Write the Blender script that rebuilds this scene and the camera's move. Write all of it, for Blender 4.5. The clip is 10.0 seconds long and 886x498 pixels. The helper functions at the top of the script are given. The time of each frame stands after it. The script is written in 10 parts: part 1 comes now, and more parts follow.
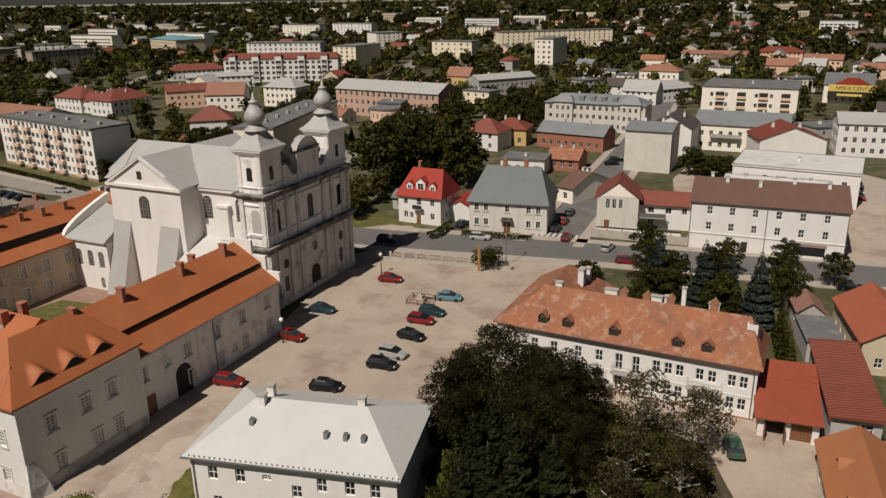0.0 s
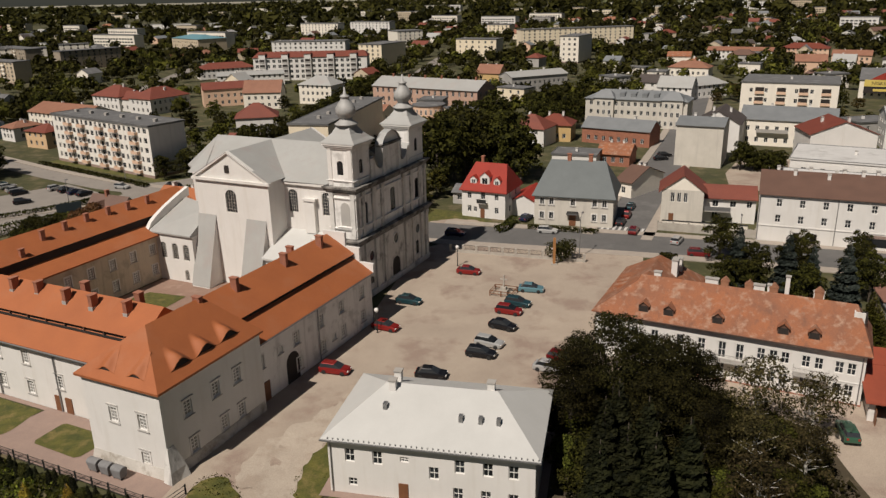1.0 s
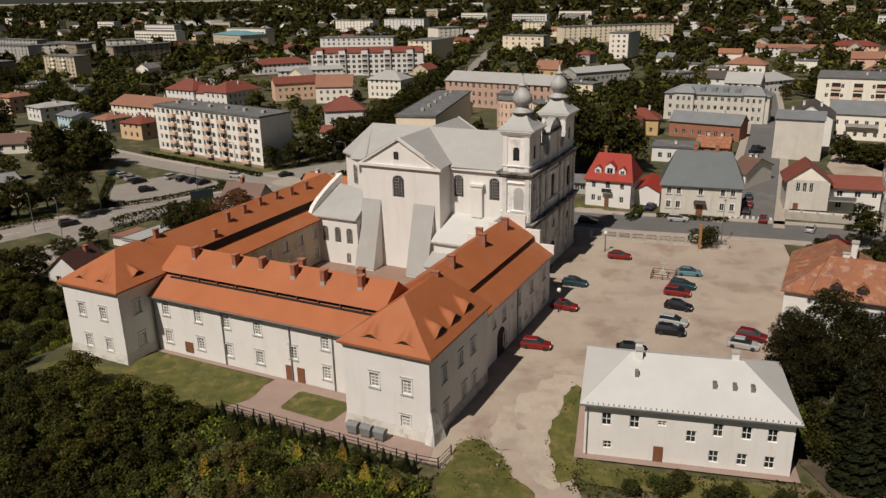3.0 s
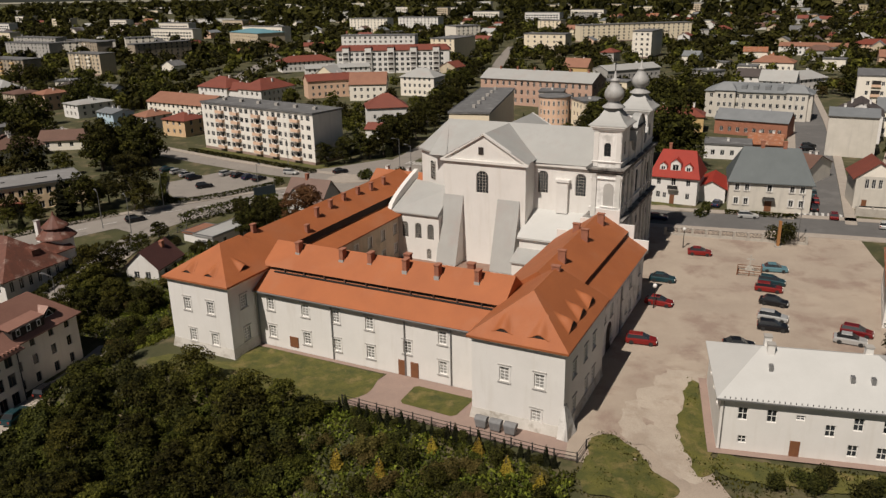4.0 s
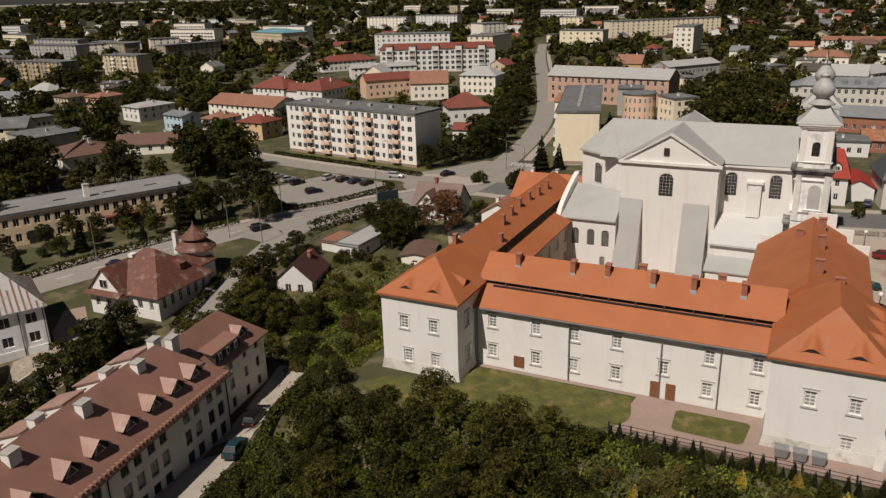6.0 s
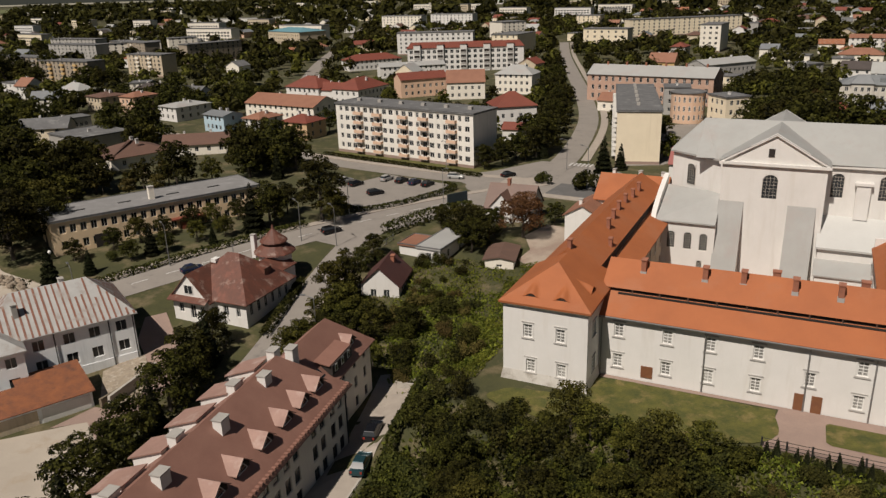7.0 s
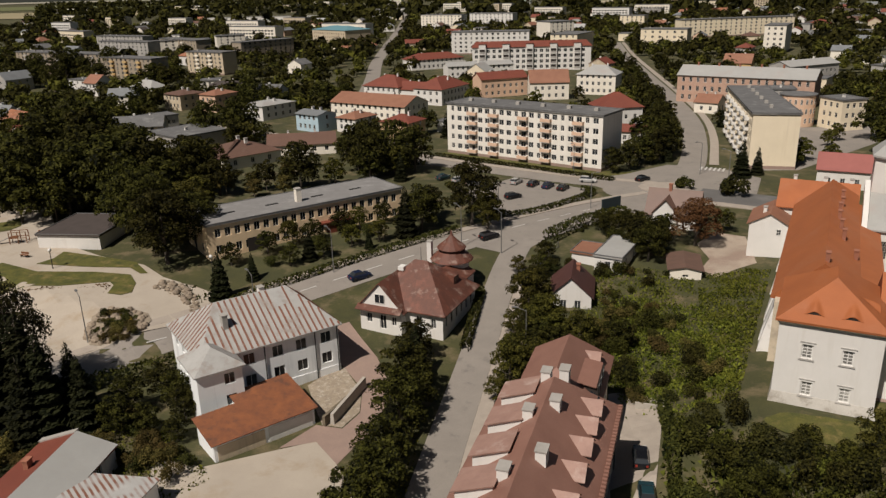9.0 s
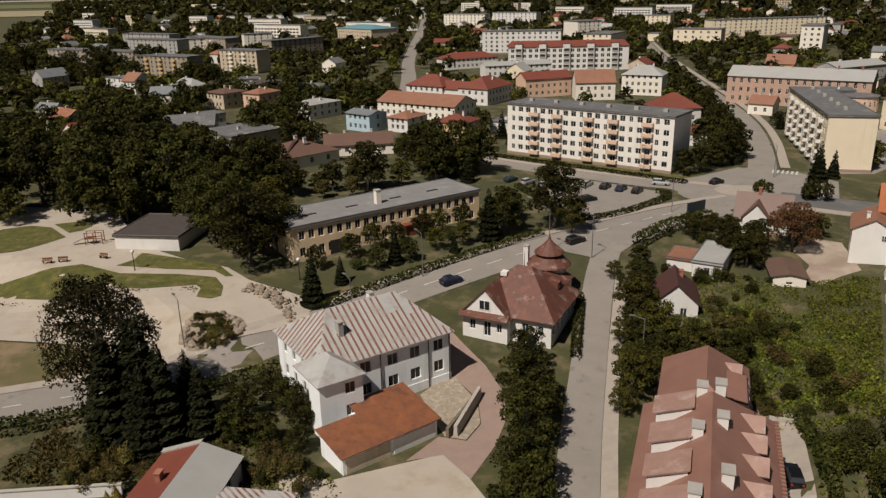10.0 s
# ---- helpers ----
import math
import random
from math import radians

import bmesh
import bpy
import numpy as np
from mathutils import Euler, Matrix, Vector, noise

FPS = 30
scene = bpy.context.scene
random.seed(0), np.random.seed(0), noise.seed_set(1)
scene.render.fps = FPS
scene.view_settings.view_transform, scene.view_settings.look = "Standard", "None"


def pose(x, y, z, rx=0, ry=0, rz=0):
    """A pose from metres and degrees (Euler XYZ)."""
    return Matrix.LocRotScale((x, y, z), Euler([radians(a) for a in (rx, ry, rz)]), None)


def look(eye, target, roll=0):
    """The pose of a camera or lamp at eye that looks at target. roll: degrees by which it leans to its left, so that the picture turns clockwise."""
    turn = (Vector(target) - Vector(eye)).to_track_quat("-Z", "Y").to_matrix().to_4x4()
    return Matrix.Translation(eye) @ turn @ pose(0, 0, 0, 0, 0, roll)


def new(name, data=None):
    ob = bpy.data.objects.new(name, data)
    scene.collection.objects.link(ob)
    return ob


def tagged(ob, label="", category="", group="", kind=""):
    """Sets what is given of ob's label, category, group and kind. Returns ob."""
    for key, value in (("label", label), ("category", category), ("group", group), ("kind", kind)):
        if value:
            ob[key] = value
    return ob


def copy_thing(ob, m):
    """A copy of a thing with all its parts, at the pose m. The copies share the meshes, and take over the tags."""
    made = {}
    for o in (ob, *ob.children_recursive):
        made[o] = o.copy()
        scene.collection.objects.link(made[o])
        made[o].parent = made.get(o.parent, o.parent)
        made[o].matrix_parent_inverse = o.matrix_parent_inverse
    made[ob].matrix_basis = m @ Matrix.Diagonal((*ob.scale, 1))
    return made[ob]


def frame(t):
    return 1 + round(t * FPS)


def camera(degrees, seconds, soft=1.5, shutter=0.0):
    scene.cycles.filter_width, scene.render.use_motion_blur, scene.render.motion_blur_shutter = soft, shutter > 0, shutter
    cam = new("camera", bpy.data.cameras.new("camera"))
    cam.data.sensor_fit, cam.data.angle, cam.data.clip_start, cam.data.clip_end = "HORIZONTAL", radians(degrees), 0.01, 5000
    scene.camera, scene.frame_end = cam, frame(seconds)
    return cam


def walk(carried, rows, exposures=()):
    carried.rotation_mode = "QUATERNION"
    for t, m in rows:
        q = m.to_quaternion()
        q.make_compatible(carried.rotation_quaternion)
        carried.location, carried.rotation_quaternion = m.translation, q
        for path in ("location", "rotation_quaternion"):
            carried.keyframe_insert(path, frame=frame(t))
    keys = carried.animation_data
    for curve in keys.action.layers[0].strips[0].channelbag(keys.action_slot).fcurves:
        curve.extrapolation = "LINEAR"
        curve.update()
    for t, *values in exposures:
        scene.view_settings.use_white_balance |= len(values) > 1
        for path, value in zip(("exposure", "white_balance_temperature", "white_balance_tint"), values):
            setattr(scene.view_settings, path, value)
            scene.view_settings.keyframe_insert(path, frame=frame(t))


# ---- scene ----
cam = camera(60.1, 10.0, 1.4)
PATH = [
    (0, (-6.542, 1.426, 47.999), (-6.585, 3.321, 47.361), -1.0),
    (0.5, (-12.673, 0.401, 47.867), (-12.727, 2.295, 47.228), -1.3),
    (1, (-18.901, -0.944, 47.813), (-18.963, 0.95, 47.172), -1.3),
    (1.5, (-25.258, -2.543, 47.824), (-25.328, -0.65, 47.182), -1.3),
    (2, (-31.735, -4.293, 47.805), (-31.811, -2.401, 47.162), -1.2),
    (2.5, (-38.187, -5.935, 47.699), (-38.27, -4.043, 47.055), -1.2),
    (4, (-59.085, -7.49, 47.179), (-59.175, -5.6, 46.532), -1.1),
    (4.5, (-67.1, -6.039, 47.151), (-67.181, -4.149, 46.502), -1.3),
    (5, (-74.901, -4.239, 47.078), (-74.975, -2.349, 46.428), -1.5),
    (5.5, (-82.492, -2.471, 46.961), (-82.565, -0.581, 46.311), -1.6),
    (7, (-105.081, 2.889, 46.863), (-105.162, 4.778, 46.21), -1.8),
    (7.5, (-112.568, 4.146, 46.887), (-112.653, 6.034, 46.234), -1.7),
    (8, (-120.056, 5.338, 46.926), (-120.146, 7.227, 46.273), -1.6),
    (8.5, (-127.5, 6.754, 46.919), (-127.599, 8.642, 46.266), -1.5),
    (9, (-134.876, 8.103, 46.953), (-134.985, 9.99, 46.3), -1.5),
    (9.5, (-142.329, 9.445, 46.974), (-142.448, 11.331, 46.32), -1.3),
    (10, (-149.735, 10.735, 46.974), (-149.865, 12.62, 46.32), -1.3),
]
walk(cam, [(t, look(eye, target, roll)) for t, eye, target, roll in PATH])
# ---- sun, sky, exposure ----
SUN = Vector((-0.571, -0.821, 1.33)).normalized()
world = bpy.data.worlds.new("sky")
scene.world = world
world.use_nodes = True
sky = world.node_tree.nodes.new("ShaderNodeTexSky")
sky.sky_type, sky.sun_disc = "NISHITA", False
sky.sun_elevation, sky.sun_rotation = math.asin(SUN.z), math.atan2(SUN.x, SUN.y)
bg = world.node_tree.nodes["Background"]
bg.inputs[1].default_value = 0.018
world.node_tree.links.new(sky.outputs[0], bg.inputs[0])
sun = new("sun", bpy.data.lights.new("sun", "SUN"))
sun.data.energy, sun.data.angle, sun.data.color = 4.65, radians(0.55), (1.0, 0.905, 0.81)
sun.matrix_world = look(SUN * 500, (0, 0, 0))
scene.view_settings.exposure = 0.0


# ---- materials ----
MATS = {}


def mat(name, a, b=None, scale=1.0, rough=0.8, bump=0.0, metal=0.0, spots=None, spot_scale=0.2, spot_at=0.6, streak=None, rows=0.0, vary=0.0, fine=0.0, spec=0.5):
    """A weathered surface: two tones mixed by noise, patches, vertical streaks, rows of tiles, tone by object."""
    if name in MATS:
        return MATS[name]
    m = bpy.data.materials.new(name)
    m.use_nodes = True
    nt = m.node_tree
    n, ln = nt.nodes, nt.links.new
    p = n["Principled BSDF"]
    p.inputs["Roughness"].default_value, p.inputs["Metallic"].default_value = rough, metal
    p.inputs["Specular IOR Level"].default_value = spec
    geo = n.new("ShaderNodeNewGeometry")

    def noise_at(s, detail=5, stretch=None):
        t = n.new("ShaderNodeTexNoise")
        t.inputs["Scale"].default_value, t.inputs["Detail"].default_value, t.inputs["Roughness"].default_value = s, detail, 0.65
        if stretch:
            mp = n.new("ShaderNodeMapping")
            mp.inputs["Scale"].default_value = stretch
            ln(geo.outputs["Position"], mp.inputs[0])
            ln(mp.outputs[0], t.inputs["Vector"])
        else:
            ln(geo.outputs["Position"], t.inputs["Vector"])
        return t.outputs["Fac"]

    def ramp(fac, lo, hi):
        r = n.new("ShaderNodeMapRange")
        r.inputs["From Min"].default_value, r.inputs["From Max"].default_value = lo, hi
        ln(fac, r.inputs["Value"])
        return r.outputs[0]

    def mix(fac, c1, c2, kind="MIX"):
        x = n.new("ShaderNodeMix")
        x.data_type, x.blend_type = "RGBA", kind
        for sock, v in ((x.inputs[0], fac), (x.inputs[6], c1), (x.inputs[7], c2)):
            if isinstance(v, (int, float)):
                sock.default_value = v
            elif isinstance(v, tuple):
                sock.default_value = (*v, 1)
            else:
                ln(v, sock)
        return x.outputs[2]

    b = b or tuple(c * 0.8 for c in a)
    col = mix(ramp(noise_at(scale), 0.3, 0.7), a, b)
    if spots:
        col = mix(ramp(noise_at(spot_scale, 6), spot_at - 0.06, spot_at + 0.08), col, spots)
    if streak:
        col = mix(ramp(noise_at(1.0, 4, (0.9, 0.9, 0.09)), 0.52, 0.78), col, streak)
    if fine:
        col = mix(fine, col, noise_at(9.0, 3), "OVERLAY")
    if vary:
        oi = n.new("ShaderNodeObjectInfo")
        hs = n.new("ShaderNodeHueSaturation")
        ln(col, hs.inputs["Color"])
        ln(ramp2(n, ln, oi.outputs["Random"], 1 - vary, 1 + vary), hs.inputs["Value"])
        col = hs.outputs[0]
    ln(col, p.inputs["Base Color"])
    if bump or rows:
        bp = n.new("ShaderNodeBump")
        bp.inputs["Distance"].default_value = 0.05
        bp.inputs["Strength"].default_value = max(bump, 0.35 if rows else 0)
        if rows:
            w = n.new("ShaderNodeTexWave")
            w.wave_type, w.bands_direction, w.wave_profile = "BANDS", "Z", "SAW"
            w.inputs["Scale"].default_value = rows
            w.inputs["Distortion"].default_value = 0.4
            ln(geo.outputs["Position"], w.inputs["Vector"])
            ln(w.outputs["Fac"], bp.inputs["Height"])
        else:
            ln(noise_at(scale * 6), bp.inputs["Height"])
        ln(bp.outputs[0], p.inputs["Normal"])
    MATS[name] = m
    return m


def ramp2(n, ln, fac, lo, hi):
    r = n.new("ShaderNodeMapRange")
    r.inputs["To Min"].default_value, r.inputs["To Max"].default_value = lo, hi
    ln(fac, r.inputs["Value"])
    return r.outputs[0]


def leafmat(name, a, b, tip=0.35):
    if name in MATS:
        return MATS[name]
    m = bpy.data.materials.new(name)
    m.use_nodes = True
    n, ln = m.node_tree.nodes, m.node_tree.links.new
    p = n["Principled BSDF"]
    p.inputs["Roughness"].default_value = 0.75
    p.inputs["Specular IOR Level"].default_value = 0.1
    geo, oi = n.new("ShaderNodeNewGeometry"), n.new("ShaderNodeObjectInfo")
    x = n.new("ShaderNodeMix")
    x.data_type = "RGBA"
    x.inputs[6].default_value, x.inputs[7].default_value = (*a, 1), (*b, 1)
    # noise by clump mixes both tones, as lit and shaded tufts would differ
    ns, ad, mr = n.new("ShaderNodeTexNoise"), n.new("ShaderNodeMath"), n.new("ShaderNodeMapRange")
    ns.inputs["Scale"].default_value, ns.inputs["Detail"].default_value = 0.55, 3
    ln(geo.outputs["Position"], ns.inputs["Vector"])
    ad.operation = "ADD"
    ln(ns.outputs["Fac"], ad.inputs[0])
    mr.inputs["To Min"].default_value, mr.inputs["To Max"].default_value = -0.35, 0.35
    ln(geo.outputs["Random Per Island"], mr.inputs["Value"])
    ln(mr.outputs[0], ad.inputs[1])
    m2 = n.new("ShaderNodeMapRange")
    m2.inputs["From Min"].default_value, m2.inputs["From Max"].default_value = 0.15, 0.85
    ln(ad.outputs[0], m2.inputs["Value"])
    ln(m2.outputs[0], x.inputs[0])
    hs = n.new("ShaderNodeHueSaturation")
    ln(x.outputs[2], hs.inputs["Color"])
    ln(ramp2(n, ln, oi.outputs["Random"], 0.72, 1.25), hs.inputs["Value"])
    ln(ramp2(n, ln, oi.outputs["Random"], 0.485, 0.515), hs.inputs["Hue"])
    ln(hs.outputs[0], p.inputs["Base Color"])
    tr = n.new("ShaderNodeBsdfTranslucent")
    ln(hs.outputs[0], tr.inputs["Color"])
    mx = n.new("ShaderNodeMixShader")
    mx.inputs[0].default_value = 0.22
    ln(p.outputs[0], mx.inputs[1])
    ln(tr.outputs[0], mx.inputs[2])
    ln(mx.outputs[0], n["Material Output"].inputs[0])
    MATS[name] = m
    return m


PLASTER = mat("white_plaster", (0.69, 0.672, 0.64), (0.63, 0.613, 0.58), 0.25, 0.85, 0.05, streak=(0.60, 0.575, 0.53), fine=0.06)
OLDPLASTER = mat("stained_plaster", (0.80, 0.785, 0.755), (0.70, 0.685, 0.655), 0.35, 0.9, 0.1, spots=(0.50, 0.485, 0.46), spot_scale=0.4, spot_at=0.60, streak=(0.47, 0.455, 0.43), fine=0.14)
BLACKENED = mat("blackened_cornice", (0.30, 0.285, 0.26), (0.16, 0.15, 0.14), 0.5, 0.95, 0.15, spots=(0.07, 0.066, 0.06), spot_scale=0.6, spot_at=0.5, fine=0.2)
SOOT = mat("sooty_plaster", (0.66, 0.645, 0.61), (0.54, 0.525, 0.49), 0.4, 0.9, 0.12, spots=(0.25, 0.24, 0.225), spot_scale=0.38, spot_at=0.59, streak=(0.22, 0.213, 0.20), fine=0.16)
IRON = mat("window_lead", (0.46, 0.43, 0.38), (0.38, 0.355, 0.31), 1.0, 0.7)
CREAM = mat("cream_plaster", (0.79, 0.74, 0.645), (0.72, 0.67, 0.58), 0.3, 0.85, 0.05, streak=(0.68, 0.63, 0.545), fine=0.06)
YELLOW = mat("yellow_plaster", (0.76, 0.665, 0.50), (0.70, 0.61, 0.455), 0.3, 0.85, 0.05, streak=(0.66, 0.57, 0.42))
OCHRE = mat("ochre_plaster", (0.55, 0.38, 0.17), (0.48, 0.33, 0.15), 0.3, 0.85, 0.05)
BEIGE = mat("beige_plaster", (0.56, 0.47, 0.34), (0.48, 0.40, 0.29), 0.3, 0.85, 0.05, streak=(0.4, 0.33, 0.25))
GREYPL = mat("grey_plaster", (0.42, 0.40, 0.37), (0.33, 0.32, 0.30), 0.3, 0.9, 0.05, streak=(0.28, 0.27, 0.26))
BLUEPL = mat("pale_blue_plaster", (0.85, 0.87, 0.87), (0.80, 0.82, 0.82), 0.4, 0.85, 0.05, streak=(0.60, 0.61, 0.61))
PEACH = mat("peach_plaster", (0.66, 0.45, 0.32), (0.6, 0.41, 0.29), 0.3, 0.85, 0.05)
BRICK = mat("red_brick", (0.36, 0.15, 0.09), (0.26, 0.11, 0.07), 1.5, 0.9, 0.1, rows=4.2)
TILE = mat("orange_roof_tiles", (0.365, 0.114, 0.036), (0.30, 0.092, 0.030), 0.22, 0.72, 0.2, rows=3.2, spots=(0.335, 0.118, 0.048), spot_scale=0.16, fine=0.16)
COURTPLASTER = mat("yellowed_court_plaster", (0.60, 0.51, 0.385), (0.50, 0.425, 0.32), 0.35, 0.9, 0.08, spots=(0.38, 0.325, 0.25), spot_scale=0.35, streak=(0.36, 0.31, 0.24), fine=0.12)
CLAYTILE = mat("brownish_orange_tiles", (0.34, 0.13, 0.052), (0.285, 0.108, 0.045), 0.3, 0.8, 0.1, rows=2.4, fine=0.2)
BRICKTILE = mat("brick_red_tiles", (0.32, 0.09, 0.045), (0.265, 0.075, 0.04), 0.4, 0.8, 0.1, rows=2.4, fine=0.2)
RUSTTILE = mat("weathered_asbestos_tiles", (0.315, 0.112, 0.046), (0.205, 0.090, 0.052), 0.22, 0.85, 0.2, spots=(0.335, 0.205, 0.140), spot_scale=0.9, spot_at=0.57, streak=(0.155, 0.075, 0.048), rows=2.4, fine=0.35)
REDTILE = mat("red_roof_tiles", (0.195, 0.055, 0.034), (0.155, 0.045, 0.03), 0.3, 0.6, 0.2, rows=2.6, fine=0.1)
BROWNROOF = mat("brown_sheet_roof", (0.15, 0.085, 0.062), (0.12, 0.07, 0.052), 0.3, 0.55, 0.1, fine=0.1, rows=2.0)
PINKROOF = mat("pinkish_brown_tile_roof", (0.272, 0.142, 0.106), (0.222, 0.112, 0.083), 0.35, 0.65, 0.1, rows=3.0, fine=0.12)
DARKRED = mat("dark_red_sheet_roof", (0.19, 0.050, 0.030), (0.155, 0.042, 0.026), 0.5, 0.5, 0.1, fine=0.1)
ZINC = mat("pale_zinc_roof", (0.36, 0.36, 0.345), (0.32, 0.32, 0.305), 0.25, 0.6, 0.03, spots=(0.34, 0.315, 0.295), spot_scale=0.15, streak=(0.33, 0.32, 0.30), fine=0.05)
SALMON = mat("salmon_roof_tiles", (0.27, 0.13, 0.08), (0.22, 0.10, 0.062), 0.3, 0.75, 0.1, rows=2.4, fine=0.12)
GREYROOF = mat("grey_sheet_roof", (0.20, 0.21, 0.215), (0.16, 0.17, 0.175), 0.3, 0.5, 0.05, fine=0.08)
FELT = mat("grey_roofing_felt", (0.14, 0.14, 0.14), (0.10, 0.10, 0.10), 0.4, 0.9, 0.05, spots=(0.2, 0.2, 0.195), spot_scale=0.3)
DARKROOF = mat("dark_roof", (0.075, 0.06, 0.055), (0.055, 0.045, 0.04), 0.4, 0.7, 0.05)
WHITE = mat("white_paint", (0.72, 0.71, 0.68), (0.64, 0.63, 0.60), 0.8, 0.6)
STONE = mat("pale_stone", (0.42, 0.39, 0.34), (0.33, 0.30, 0.26), 0.8, 0.9, 0.2, fine=0.1)
CONCRETE = mat("concrete", (0.38, 0.36, 0.33), (0.30, 0.285, 0.26), 0.5, 0.9, 0.1, fine=0.1)
METAL = mat("grey_metal", (0.32, 0.32, 0.32), (0.26, 0.26, 0.26), 1.0, 0.45, metal=0.7)
DARKMETAL = mat("dark_metal", (0.035, 0.033, 0.03), (0.025, 0.025, 0.025), 1.0, 0.6, metal=0.3)
WOODDOOR = mat("brown_wood", (0.20, 0.085, 0.035), (0.15, 0.06, 0.03), 2.0, 0.6)
BARK = mat("bark", (0.10, 0.08, 0.06), (0.06, 0.05, 0.04), 3.0, 0.95, 0.3)
GLASS = mat("window_glass", (0.022, 0.025, 0.028), (0.03, 0.033, 0.036), 0.6, 0.12, vary=0.5)
# pale panes: curtains and the sky's reflection both put into this colour
PALEPANE = mat("pale_pane_glass", (0.36, 0.35, 0.325), (0.17, 0.167, 0.158), 0.9, 0.2, vary=0.4)
# near-black: shade inside openings and roof gaps as flat colour, also dark paint
DARKGAP = mat("shadow_gap_boards", (0.03, 0.022, 0.018), (0.02, 0.016, 0.014), 1.0, 0.9)
TYRE = mat("rubber", (0.018, 0.018, 0.018), (0.012, 0.012, 0.012), 5, 0.8)
ASPHALT = mat("asphalt", (0.125, 0.12, 0.115), (0.10, 0.097, 0.093), 0.25, 0.9, 0.05, spots=(0.15, 0.145, 0.138), spot_scale=0.12, fine=0.15)
OLDASPH = mat("pale_old_asphalt", (0.255, 0.230, 0.202), (0.215, 0.194, 0.171), 0.2, 0.9, 0.05, spots=(0.15, 0.138, 0.126), spot_scale=0.35, spot_at=0.64, fine=0.2)
PAVING = mat("beige_paving", (0.36, 0.315, 0.265), (0.30, 0.26, 0.22), 0.6, 0.9, 0.1, fine=0.2)
PINKPAV = mat("pinkish_paving", (0.30, 0.215, 0.175), (0.25, 0.18, 0.15), 0.5, 0.9, 0.1, fine=0.2)
DUST = mat("dusty_gravel", (0.385, 0.322, 0.255), (0.30, 0.245, 0.195), 0.11, 0.95, 0.15, spots=(0.26, 0.195, 0.155), spot_scale=0.14, spot_at=0.56, fine=0.4)
SAND = mat("pale_sand", (0.41, 0.36, 0.295), (0.35, 0.305, 0.25), 0.15, 0.95, 0.1, spots=(0.33, 0.27, 0.2), spot_scale=0.2, fine=0.15)
GRASS = mat("lawn", (0.108, 0.100, 0.018), (0.042, 0.050, 0.009), 0.6, 0.95, 0.5, spots=(0.150, 0.118, 0.038), spot_scale=0.5, spot_at=0.58, fine=0.7)
WILD = mat("rough_ground", (0.066, 0.064, 0.020), (0.034, 0.037, 0.013), 0.16, 0.95, 0.3, spots=(0.125, 0.100, 0.052), spot_scale=0.19, spot_at=0.56, fine=0.5)
# broadleaf tones run near-black to olive: gap shade and sunlit clumps in colour
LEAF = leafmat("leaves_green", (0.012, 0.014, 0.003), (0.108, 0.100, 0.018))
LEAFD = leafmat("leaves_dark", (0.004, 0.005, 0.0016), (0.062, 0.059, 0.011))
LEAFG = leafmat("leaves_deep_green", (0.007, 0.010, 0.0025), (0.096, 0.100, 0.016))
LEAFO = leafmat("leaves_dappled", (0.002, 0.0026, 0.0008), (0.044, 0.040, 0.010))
LEAFY = leafmat("leaves_olive", (0.036, 0.032, 0.009), (0.130, 0.100, 0.030))
BIRCHBARK = mat("white_birch_bark", (0.55, 0.53, 0.48), (0.30, 0.28, 0.25), 2.0, 0.9, 0.2)
BIRCHLEAF = leafmat("birch_leaves", (0.012, 0.011, 0.005), (0.085, 0.066, 0.026))
LEAFR = leafmat("leaves_copper", (0.070, 0.036, 0.013), (0.185, 0.105, 0.040))
NEEDLE = leafmat("needles_dark", (0.006, 0.008, 0.003), (0.026, 0.028, 0.010))
NEEDLEB = leafmat("needles_bluish", (0.016, 0.022, 0.018), (0.058, 0.070, 0.060))
HEDGE = leafmat("hedge_leaves", (0.010, 0.013, 0.004), (0.070, 0.070, 0.015))
FLOWER = leafmat("yellow_conifer", (0.22, 0.15, 0.02), (0.34, 0.24, 0.04))


